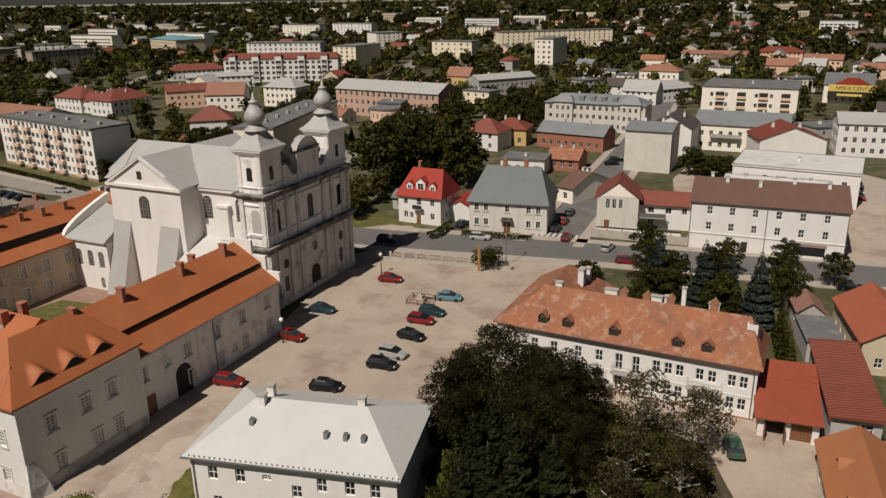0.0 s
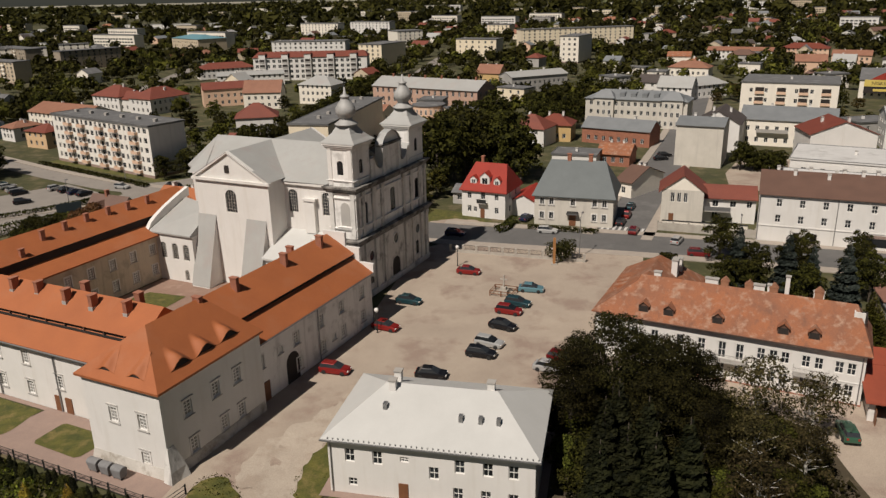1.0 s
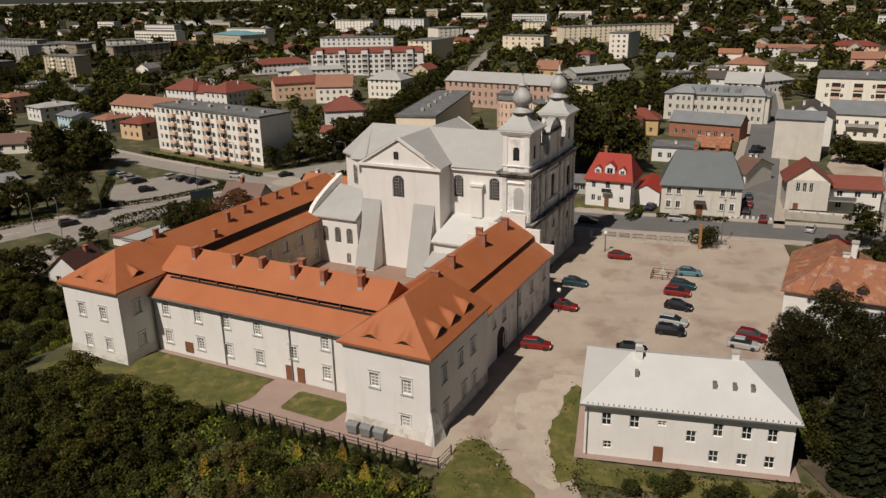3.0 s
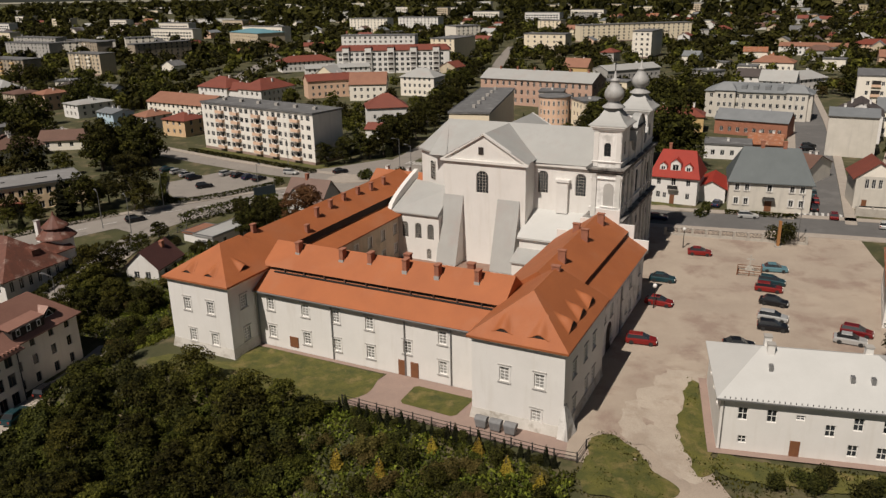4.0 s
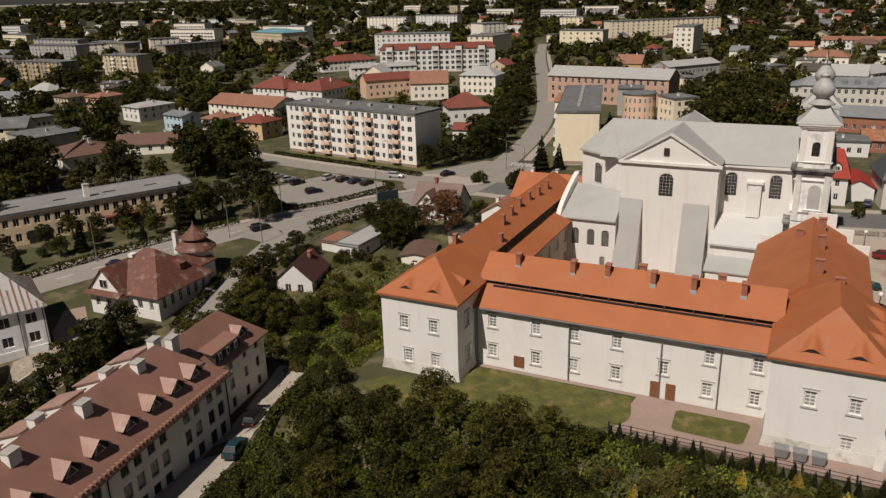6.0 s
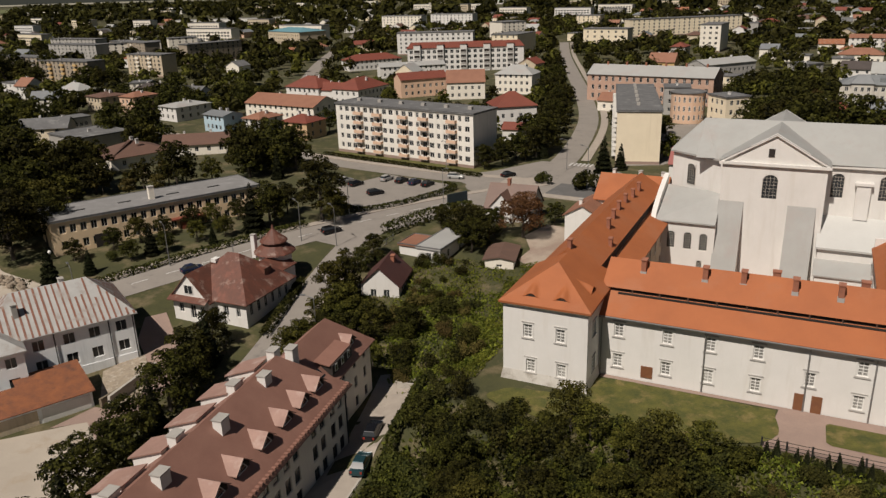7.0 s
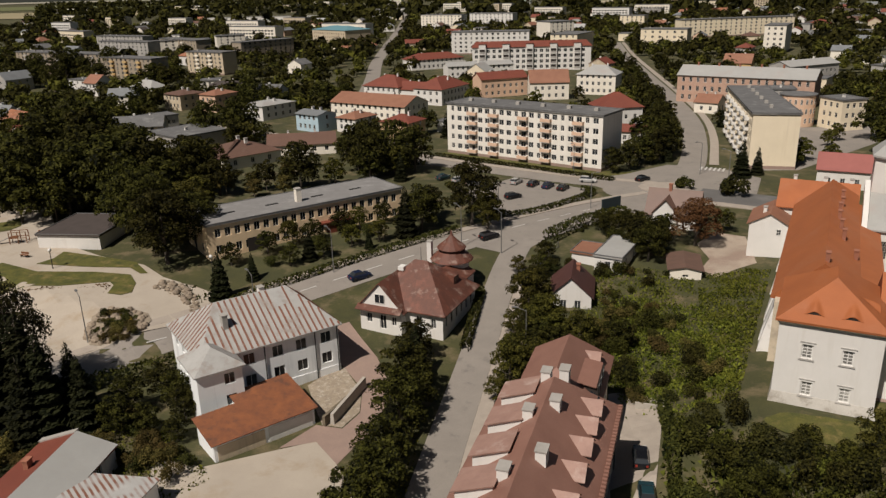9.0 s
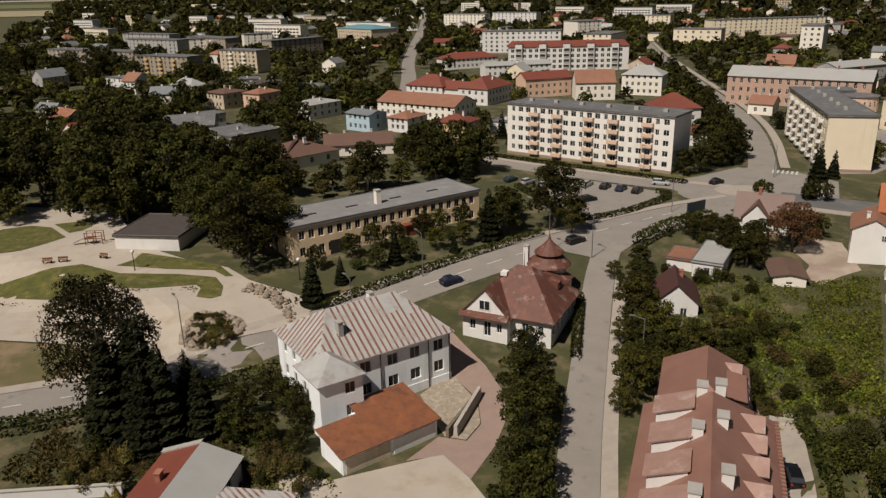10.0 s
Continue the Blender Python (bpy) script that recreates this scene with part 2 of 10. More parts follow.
# ---- mesh tools ----
class Mesh:
    """Collects faces of one mesh; the last number of a face is its material slot."""

    def __init__(self):
        self.v, self.f, self.m = [], [], []

    def face(self, pts, m=0):
        i = len(self.v)
        self.v += [tuple(p) for p in pts]
        self.f.append(tuple(range(i, i + len(pts))))
        self.m.append(m)
        return self

    def box(self, x0, y0, z0, x1, y1, z1, m=0):
        i = len(self.v)
        self.v += [(x, y, z) for z in (z0, z1) for y in (y0, y1) for x in (x0, x1)]
        self.f += [(i, i + 2, i + 3, i + 1), (i + 4, i + 5, i + 7, i + 6), (i, i + 1, i + 5, i + 4), (i + 1, i + 3, i + 7, i + 5), (i + 3, i + 2, i + 6, i + 7), (i + 2, i, i + 4, i + 6)]
        self.m += [m] * 6
        return self

    def rings(self, rings, m=0, caps=True):
        """Joins rings of equally many points, from the bottom up."""
        i, k = len(self.v), len(rings[0])
        for r in rings:
            self.v += [tuple(p) for p in r]
        for j in range(len(rings) - 1):
            for a in range(k):
                b = (a + 1) % k
                self.f.append((i + j * k + a, i + j * k + b, i + (j + 1) * k + b, i + (j + 1) * k + a))
                self.m.append(m)
        if caps:
            self.f.append(tuple(i + a for a in reversed(range(k))))
            self.f.append(tuple(i + (len(rings) - 1) * k + a for a in range(k)))
            self.m += [m, m]
        return self

    def lathe(self, cx, cy, prof, k=8, m=0, turn=0.0):
        """prof: (radius, z) from the bottom up."""
        return self.rings([[(cx + r * math.cos(turn + 2 * math.pi * a / k), cy + r * math.sin(turn + 2 * math.pi * a / k), z) for a in range(k)] for r, z in prof], m)

    def prism(self, poly, z0, z1, m=0):
        return self.rings([[(x, y, z0) for x, y in poly], [(x, y, z1) for x, y in poly]], m)

    def tube(self, a, b, ra, rb, k=5, m=0):
        a, b = Vector(a), Vector(b)
        d = (b - a).normalized()
        s = d.orthogonal().normalized()
        t = d.cross(s)
        return self.rings([[p + r * (math.cos(2 * math.pi * i / k) * s + math.sin(2 * math.pi * i / k) * t) for i in range(k)] for p, r in ((a, ra), (b, rb))], m)

    def data(self, name, mats, smooth=False):
        me = bpy.data.meshes.new(name)
        me.from_pydata(self.v, [], self.f)
        for m in mats if isinstance(mats, (list, tuple)) else [mats]:
            me.materials.append(m)
        me.polygons.foreach_set("material_index", self.m)
        if smooth:
            me.polygons.foreach_set("use_smooth", [True] * len(self.f))
        me.update()
        return me


def part(name, mb, mats, parent, label="", at=None, smooth=False):
    ob = new(name, mb.data(name, mats, smooth) if isinstance(mb, Mesh) else mb)
    ob.parent = parent
    if at is not None:
        ob.matrix_basis = at
    if label:
        ob["label"] = label
    return ob


def root(name, label, category, x, y, z, rot=0, group="", kind=""):
    ob = new(name)
    ob.empty_display_size = 0.5
    ob.matrix_basis = pose(x, y, z, 0, 0, rot)
    return tagged(ob, label, category, group, kind)


def smooth(a, b, x):
    t = min(1.0, max(0.0, (x - a) / (b - a)))
    return t * t * (3 - 2 * t)


# the abbey's own axes: u to the west, v to the north from its corner
CO, SI = math.cos(radians(24)), math.sin(radians(24))
AX, AY = -49.6, 65.5


def uv(x, y):
    return -(x - AX) * CO + (y - AY) * SI, (x - AX) * SI + (y - AY) * CO


def xy(u, v):
    return AX - u * CO + v * SI, AY + u * SI + v * CO


def zg(x, y):
    """The ground's height: level round the square, lower to the west and south of the abbey."""
    u, v = uv(x, y)
    west = 5.5 * smooth(58, 74, u) * (1 - smooth(90, 160, y)) * (1 - 0.5 * smooth(-175, -200, x))
    south = 4.5 * smooth(-4.5, -20, v) * smooth(3, 20, u)
    house = 1.1 * smooth(80, 66, y) * smooth(-6, -14, u) if u < 0 else 0
    return -max(west, south, house)


# ---- openings and windows ----
PANES = {}


def lattice(xs, zs, holes, y0, y1, fill=None):
    """One connected frame: bars on a grid of lines, with the given cells (i, j) open or, with fill, glazed."""
    mb, ids = Mesh(), {}

    def vid(i, j, y):
        if (i, j, y) not in ids:
            ids[i, j, y] = len(mb.v)
            mb.v.append((xs[i], y, zs[j]))
        return ids[i, j, y]

    def add(q, m=0):
        mb.f.append(tuple(q))
        mb.m.append(m)
    solid = lambda i, j: 0 <= i < len(xs) - 1 and 0 <= j < len(zs) - 1 and ((i, j) not in holes)
    for i in range(len(xs) - 1):
        for j in range(len(zs) - 1):
            c = ((i, j), (i + 1, j), (i + 1, j + 1), (i, j + 1))
            if not solid(i, j):
                if fill is not None:
                    add([vid(*k, y0) for k in c], fill)
                continue
            add([vid(*k, y0) for k in c])
            add([vid(*k, y1) for k in reversed(c)])
            for (di, dj), (p, q) in (((0, -1), (c[0], c[1])), ((1, 0), (c[1], c[2])), ((0, 1), (c[2], c[3])), ((-1, 0), (c[3], c[0]))):
                if not solid(i + di, j + dj) and (fill is None or not (0 <= i + di < len(xs) - 1 and 0 <= j + dj < len(zs) - 1)):
                    add([vid(*p, y0), vid(*p, y1), vid(*q, y1), vid(*q, y0)])
    return mb


def bars(lo, hi, edge, n, bar):
    """Grid lines for n openings between lo and hi, with an edge and inner bars; openings are the odd cells."""
    w = (hi - lo - 2 * edge - (n - 1) * bar) / n
    out, x = [lo, lo + edge], lo + edge
    for i in range(n):
        out.append(x + w)
        x += w + bar
        if i < n - 1:
            out.append(x)
    return out + [hi]


STYLES = {"cross": (2, 2, 0.08, 0.07), "abbey": (2, 4, 0.13, 0.085), "double": (2, 1, 0.08, 0.08), "lattice": (4, 7, 0.07, 0.035), "front": (2, 3, 0.07, 0.045), "far": (2, 1, 0.07, 0.07), "brown": (2, 1, 0.06, 0.06)}


def window_mesh(w, h, style):
    key = (round(w, 2), round(h, 2), style)
    if key in PANES:
        return PANES[key]
    nx, nz, edge, bar = STYLES[style]
    xs, zs = bars(-w / 2, w / 2, edge, nx, bar), bars(0, h, edge, nz, bar)
    holes = {(i, j) for i in range(1, len(xs), 2) for j in range(1, len(zs), 2)}
    if style in ("far", "brown"):
        PANES[key] = (lattice(xs, zs, holes, 0, 0.08, 1).data("window", [WHITE if style == "far" else BROWNROOF, GLASS]), None)
    else:
        pane = Mesh().box(-w / 2 + edge, 0.04, edge, w / 2 - edge, 0.06, h - edge)
        PANES[key] = (lattice(xs, zs, holes, 0, 0.1).data("window", IRON if style == "lattice" else DARKMETAL if style == "front" else WHITE), pane.data("pane", PALEPANE if style == "abbey" else GLASS))
    return PANES[key]


SILLS = {}


def add_window(parent, m, w, h, style, sill=False, hood=False):
    if (parent.location.y > 150 or parent.location.x < -100) and style not in ("lattice", "front", "brown"):
        style = "far"
    a, b = window_mesh(w, h, style)
    ob = part("window", a, None, parent, at=m)
    if b:
        part("pane", b, None, ob)
    if style in ("lattice", "front") and h > 1.7:
        key = ("arch_head", w, h)
        if key not in SILLS:
            mb = Mesh()
            k = 6
            for s in (-1, 1):
                arc = [(s * w / 2 * math.cos(math.pi / 2 * i / k), h - 0.45 * w * (1 - math.sin(math.pi / 2 * i / k))) for i in range(k + 1)]
                pts = [(x, z) for x, z in arc] + [(s * w / 2, h)]
                lo = [(x, -0.1, z) for x, z in pts]
                mb.face(lo if s < 0 else lo[::-1])
            SILLS[key] = mb.data("arch_head", PLASTER)
        part("arch_head", SILLS[key], None, ob)
    for on, key in ((sill, ("sill", w, h)), (sill, ("surround", w, h)), (hood, ("hood", w, h))):
        if on:
            if key not in SILLS:
                if key[0] == "surround":
                    mb = lattice([-w / 2 - 0.2, -w / 2, w / 2, w / 2 + 0.2], [-0.03, 0, h, h + 0.2], {(1, 1)}, -0.19, -0.13)
                else:
                    z = -0.2 if key[0] == "sill" else h + 0.24
                    mb = Mesh().box(-w / 2 - 0.24, -0.25, z, w / 2 + 0.24, -0.135, z + 0.1)
                SILLS[key] = mb.data(key[0], PLASTER if key[0] == "surround" else GREYPL)
            part(key[0], SILLS[key], None, ob)
    return ob


def panel(mb, p, d, length, z0, z1, holes, m=0, deep=0.22, top=None):
    """One wall face from p along d, with openings (x0, x1, z0, z1) that have reveals."""
    nx, ny = d[1], -d[0]
    at = lambda x, z, s=0.0: (p[0] + d[0] * x - nx * s, p[1] + d[1] * x - ny * s, z)
    holes = [tuple(round(q, 3) for q in h) for h in holes]
    holes = [h for h in holes if h[0] > 0 and h[1] < length and h[3] < z1 and h[2] > z0]
    xs = sorted({0, length, *(round(h[i], 3) for h in holes for i in (0, 1))})
    zs = sorted({z0, z1, *(round(h[i], 3) for h in holes for i in (2, 3))})
    for a, b in zip(xs, xs[1:]):
        for c, e in zip(zs, zs[1:]):
            x, z = (a + b) / 2, (c + e) / 2
            if not any(h[0] < x < h[1] and h[2] < z < h[3] for h in holes):
                mb.face([at(a, c), at(b, c), at(b, e), at(a, e)], m)
    for x0, x1, a, b in holes:
        mb.face([at(x0, a), at(x0, a, deep), at(x0, b, deep), at(x0, b)], m)
        mb.face([at(x1, b), at(x1, b, deep), at(x1, a, deep), at(x1, a)], m)
        mb.face([at(x0, a), at(x1, a), at(x1, a, deep), at(x0, a, deep)], m)
        mb.face([at(x0, b, deep), at(x1, b, deep), at(x1, b), at(x0, b)], m)


def sides(L, D, x0=0, y0=0):
    return [((x0, y0), (1, 0), L), ((x0 + L, y0), (0, 1), D), ((x0 + L, y0 + D), (-1, 0), L), ((x0, y0 + D), (0, -1), D)]


def grid_openings(length, n, floors, w, h, margin=1.2, skip=()):
    if n < 1:
        return []
    step = (length - 2 * margin) / n
    return [(margin + step * (i + 0.5), z, w, h) for j, z in enumerate(floors) for i in range(n) if (i, j) not in skip]


def block(parent, x0, y0, L, D, z0, z1, wall, openings=None, style="cross", sill=False, hood=False, name="wall", plinth=None):
    """Four walls with windows. openings: for each side a list of (centre, sill height, width, height)."""
    mb = Mesh()
    openings = openings or [[], [], [], []]
    for (p, d, ln), ops in zip(sides(L, D, x0, y0), openings):
        holes = [(c - w / 2, c + w / 2, z, z + h) for c, z, w, h in ops]
        panel(mb, p, d, ln, z0, z1, holes)
        turn = math.degrees(math.atan2(d[1], d[0]))
        if parent.location.y > 400:
            row = Mesh()
            for c, z, w, h in [o for o in ops if o[1] + o[3] < z1]:
                row.box(c - w / 2, 0.1, z, c + w / 2, 0.14, z + h, 0).box(c - 0.04, 0.06, z, c + 0.04, 0.1, z + h, 1)
            if row.f:
                part("glazing", row, [GLASS, WHITE], parent, at=pose(*p, 0, 0, 0, turn))["kind"] = "stuff"
            continue
        for c, z, w, h in ops:
            if 0 < c - w / 2 and c + w / 2 < ln and z + h < z1 and z > z0:
                q = (p[0] + d[0] * c - d[1] * 0.14, p[1] + d[1] * c + d[0] * 0.14)
                add_window(parent, pose(*q, z, 0, 0, turn), w, h, style, sill, hood)
    mb.face([(x0, y0, z1), (x0 + L, y0, z1), (x0 + L, y0 + D, z1), (x0, y0 + D, z1)])
    mb.face([(x0, y0 + D, z0), (x0 + L, y0 + D, z0), (x0 + L, y0, z0), (x0, y0, z0)])
    ob = part(name, mb, wall, parent)
    if plinth:
        part("plinth", Mesh().prism([(x0 - 0.06, y0 - 0.06), (x0 + L + 0.06, y0 - 0.06), (x0 + L + 0.06, y0 + D + 0.06), (x0 - 0.06, y0 + D + 0.06)], z0, z0 + 0.55), plinth, parent)
    return ob


def roof_pitched(parent, x0, y0, L, D, z, rise, cover, over=0.45, inset=0.0, along="x", wall=None, name="roof", label=""):
    """A pitched roof: inset 0 is a gable roof, half the depth a full hip."""
    mb, gb = Mesh(), Mesh()
    if along == "y":
        tr = lambda x, y, h: (x0 + y, y0 + x, h)
        L, D = D, L
    else:
        tr = lambda x, y, h: (x0 + x, y0 + y, h)
    o, drop = over, over * rise / (D / 2)
    ox = o if inset else 0.3
    e = [(-ox, -o), (L + ox, -o), (L + ox, D + o), (-ox, D + o)]
    r = [(inset - (0 if inset else ox), D / 2), (L - inset + (0 if inset else ox), D / 2)]
    zr, ze, t = z + rise, z - drop, 0.16
    E, F, R = [tr(*p, ze) for p in e], [tr(*p, ze - t) for p in e], [tr(*p, zr) for p in r]
    flip = along == "y"

    def add(pts, m=0):
        mb.face(list(reversed(pts)) if flip else pts, m)
    add([E[0], E[1], R[1], R[0]])
    add([E[2], E[3], R[0], R[1]])
    for i in range(4):
        j = (i + 1) % 4
        if inset or i in (0, 2):
            add([F[i], F[j], E[j], E[i]])
    if inset:
        add([E[1], E[2], R[1]]), add([E[3], E[0], R[0]])
        add([F[3], F[2], F[1], F[0]])
    else:
        U = [tr(*p, zr - t) for p in r]
        add([F[1], F[0], U[0], U[1]]), add([F[3], F[2], U[1], U[0]])
        add([F[0], E[0], R[0], U[0]]), add([U[0], R[0], E[3], F[3]])
        add([E[1], F[1], U[1], R[1]]), add([R[1], U[1], F[2], E[2]])
    ob = part(name, mb, cover, parent, label)
    if wall and not inset and parent.location.y > 300:
        ob.data.materials.append(wall)
        bm = bmesh.new()
        bm.from_mesh(ob.data)
        for x in (0, L):
            f = bm.faces.new([bm.verts.new(tr(x, q, h)) for q, h in ((0, z), (D, z), (D / 2, zr - 0.12))])
            f.material_index = 1
        bm.to_mesh(ob.data)
        bm.free()
    elif wall and not inset:
        for x in (0, L):
            tri = [tr(x, 0, z), tr(x, D, z), tr(x, D / 2, zr - 0.12)]
            back = [tr(x + (0.2 if x == 0 else -0.2), q, h) for q, h in ((0, z), (D, z), (D / 2, zr - 0.12))]
            gb = Mesh()
            for k in range(3):
                gb.face([tri[k], tri[(k + 1) % 3], back[(k + 1) % 3], back[k]])
            part("gable_wall", gb.face(tri).face(back[::-1]), wall, parent)
    return ob


def roof_flat(parent, x0, y0, L, D, z, cover, over=0.25, thick=0.35, name="roof"):
    mb = Mesh().box(x0 - over, y0 - over, z + 0.004, x0 + L + over, y0 + D + over, z + thick)
    part(name, mb, cover, parent)
    rim = Mesh()
    a, b, c, d = x0 - over - 0.03, y0 - over - 0.03, x0 + L + over + 0.03, y0 + D + over + 0.03
    for q in ((a, b, c, b + 0.15), (a, d - 0.15, c, d), (a, b + 0.15, a + 0.15, d - 0.15), (c - 0.15, b + 0.15, c, d - 0.15)):
        rim.box(q[0], q[1], z + thick + 0.002, q[2], q[3], z + thick + 0.14)
    part("roof_edge", rim, METAL, parent)


def chimney(parent, x, y, z0, z1, w=0.6, d=0.9, body=None, rot=0, cap=True):
    body = body or BRICK
    mb = Mesh().box(-w / 2, -d / 2, z0, w / 2, d / 2, z1)
    ob = part("chimney", mb, body, parent, at=pose(x, y, 0, 0, 0, rot))
    if cap:
        lid = Mesh().box(-w / 2 - 0.08, -d / 2 - 0.08, z1 + 0.002, w / 2 + 0.08, d / 2 + 0.08, z1 + 0.13)
        part("chimney_cap", lid, body if body == BRICK else CONCRETE, ob)
    return ob


TAKEN = []


def take(x, y, rot, L, D):
    """Keeps the ground under a building clear of trees."""
    c, q = math.cos(radians(rot)), math.sin(radians(rot))
    TAKEN.append((x + c * L / 2 - q * D / 2, y + q * L / 2 + c * D / 2, math.hypot(L, D) / 2))


def house(name, label, x, y, rot, L, D, h, wall, cover, kind="gable", rise=3.0, floors=(0.9, 3.7), cols=(4, 2, 0, 2), win=(1.0, 1.4), style="cross",
          z=None, chimneys=(), category="house", along="x", over=0.45, sill=False, plinth=None, inset=None, group="", chim=None, door=None, margin=1.0, cap=True):
    """A plain house: front-left corner at x, y; the front runs along rot."""
    z = zg(x, y) if z is None else z
    r = root(name, label, category, x, y, z, rot, group)
    take(x, y, rot, L, D)
    ops = [grid_openings(ln, n, [f for f in floors if f + win[1] < h - 0.15], *win, margin=margin) for (_, _, ln), n in zip(sides(L, D), (cols[0], cols[1], 0, cols[3]))]
    block(r, 0, 0, L, D, -1.2, h, wall, ops, style, sill, plinth=plinth)
    if kind == "flat":
        roof_flat(r, 0, 0, L, D, h, cover)
        top = lambda cx, cy: h + 0.3
    else:
        short = L if along == "y" else D
        ins = (short / 2 if kind == "hip" else 0.0) if inset is None else inset
        roof_pitched(r, 0, 0, L, D, h, rise, cover, over, ins, along, wall)
        top = lambda cx, cy: h + rise * (1 - abs((cx - L / 2) / (L / 2) if along == "y" else (cy - D / 2) / (D / 2)))
    for cx, cy in chimneys:
        zt = top(cx, cy)
        chimney(r, cx, cy, zt - 0.5, max(zt + 0.9, h + rise * 0.75 + 0.7) if kind != "flat" else zt + 0.9, body=chim, cap=cap)
    if door is not None:
        part("door", Mesh().box(door - 0.55, -0.06, 0.02, door + 0.55, 0.04, 2.1), WOODDOOR, r)
    return r


# ---- ground, roads, square ----
def steps(*spans):
    out = []
    for a, b, s in spans:
        k = max(1, round((b - a) / s))
        out += [a + (b - a) * i / k for i in range(k)]
    return out + [spans[-1][1]]


GX = steps((-24000, -5000, 4750), (-5000, -1500, 700), (-1500, -500, 120), (-500, -260, 20), (-260, 130, 3), (130, 400, 20), (400, 1500, 120), (1500, 5000, 700), (5000, 24000, 4750))
GY = steps((-800, -100, 120), (-100, 0, 15), (0, 180, 3), (180, 420, 15), (420, 1500, 90), (1500, 6000, 600), (6000, 36000, 5000))
gm = Mesh()
gm.v = [(x, y, zg(x, y)) for y in GY for x in GX]
gm.f = [(j * len(GX) + i, j * len(GX) + i + 1, (j + 1) * len(GX) + i + 1, (j + 1) * len(GX) + i) for j in range(len(GY) - 1) for i in range(len(GX) - 1)]
gm.m = [0] * len(gm.f)
ground = tagged(new("ground", gm.data("ground", WILD, True)), "rough grassy ground with bare dry patches", "ground", kind="structure")


def sheet(name, label, poly, cover, lift=0.08, cell=6.0, category="ground", thick=0.0):
    """A flat-lying area that follows the ground."""
    bm = bmesh.new()
    bm.faces.new([bm.verts.new((x, y, 0)) for x, y in poly])
    xs, ys = [p[0] for p in poly], [p[1] for p in poly]
    for lo, hi, n in ((min(xs), max(xs), (1, 0, 0)), (min(ys), max(ys), (0, 1, 0))):
        k = int((hi - lo) / cell)
        for i in range(1, k + 1):
            co = tuple(c * (lo + (hi - lo) * i / (k + 1)) for c in n)
            bmesh.ops.bisect_plane(bm, geom=bm.verts[:] + bm.edges[:] + bm.faces[:], plane_co=co, plane_no=n)
    for v in bm.verts:
        v.co.z = zg(v.co.x, v.co.y) + lift
    bmesh.ops.recalc_face_normals(bm, faces=bm.faces[:])
    if sum(f.normal.z for f in bm.faces) < 0:
        bmesh.ops.reverse_faces(bm, faces=bm.faces[:])
    if thick:
        for e in [e for e in bm.edges if e.is_boundary]:
            a, b = e.verts
            lo = [bm.verts.new((v.co.x, v.co.y, v.co.z - thick)) for v in (a, b)]
            bm.faces.new([a, b, lo[1], lo[0]])
    me = bpy.data.meshes.new(name)
    bm.to_mesh(me)
    bm.free()
    me.materials.append(cover)
    return tagged(new(name, me), label, category, kind="structure")


def curve_points(pts, step=4.0):
    """A smooth line through the points."""
    out = []
    P = [Vector(p).to_3d() for p in pts]
    P = [2 * P[0] - P[1], *P, 2 * P[-1] - P[-2]]
    for i in range(1, len(P) - 2):
        a, b, c, d = P[i - 1:i + 3]
        k = max(2, int((c - b).length / step))
        for j in range(k):
            t = j / k
            out.append(0.5 * ((2 * b) + (c - a) * t + (2 * a - 5 * b + 4 * c - d) * t * t + (3 * b - a - 3 * c + d) * t ** 3))
    return out + [P[-2]]


def ribbon(name, label, pts, width, cover, lift=0.1, side=0.0, category="road", thick=0.0, straight=False, kind="structure"):
    """A strip of even width along a line; side shifts it to the left of the line."""
    line = [Vector(p).to_3d() for p in pts] if straight else curve_points(pts)
    mb = Mesh()
    rows = []
    for i, p in enumerate(line):
        d = (line[min(i + 1, len(line) - 1)] - line[max(i - 1, 0)]).normalized()
        n = Vector((-d.y, d.x, 0))
        rows.append([p + n * (side + width * k / 2) for k in (1, 0, -1)])
    for a, b in zip(rows, rows[1:]):
        for k in (0, 1):
            q = [a[k], a[k + 1], b[k + 1], b[k]]
            mb.face([(v.x, v.y, zg(v.x, v.y) + lift) for v in q])
        if thick:
            for k in (0, 2):
                q = [a[k], b[k]] if k == 0 else [b[k], a[k]]
                mb.face([(v.x, v.y, zg(v.x, v.y) + lift) for v in q] + [(v.x, v.y, zg(v.x, v.y) + lift - thick) for v in reversed(q)])
    return tagged(new(name, mb.data(name, cover)), label, category, kind=kind)


MAIN = [(190, 86), (110, 113), (60, 128), (18, 141), (-25, 152), (-58, 166), (-86, 181)]
SOUTHW = [(-95, 178), (-112, 169), (-138, 150), (-171, 125), (-191, 107), (-212, 96), (-260, 80), (-400, 50)]
LANE = [(-127, 152), (-131, 137), (-136, 110), (-140, 86), (-143, 62), (-146, 20)]
NORTH = [(-90, 188), (-79.7, 211), (-69, 250), (-62, 288), (-56, 350), (-50, 430), (-42, 530), (-30, 640)]
WESTST = [(-95, 187), (-107, 192.4), (-115, 196), (-135, 208.5), (-151.5, 220), (-190, 248), (-240, 282)]
AVENUE = [(-186, 330), (-194, 420), (-203.8, 513), (-214.7, 671), (-232, 939), (-254, 1233), (-290, 1700)]
SIDE = [(11, 146), (26, 184), (46, 236), (62, 280), (110, 420)]

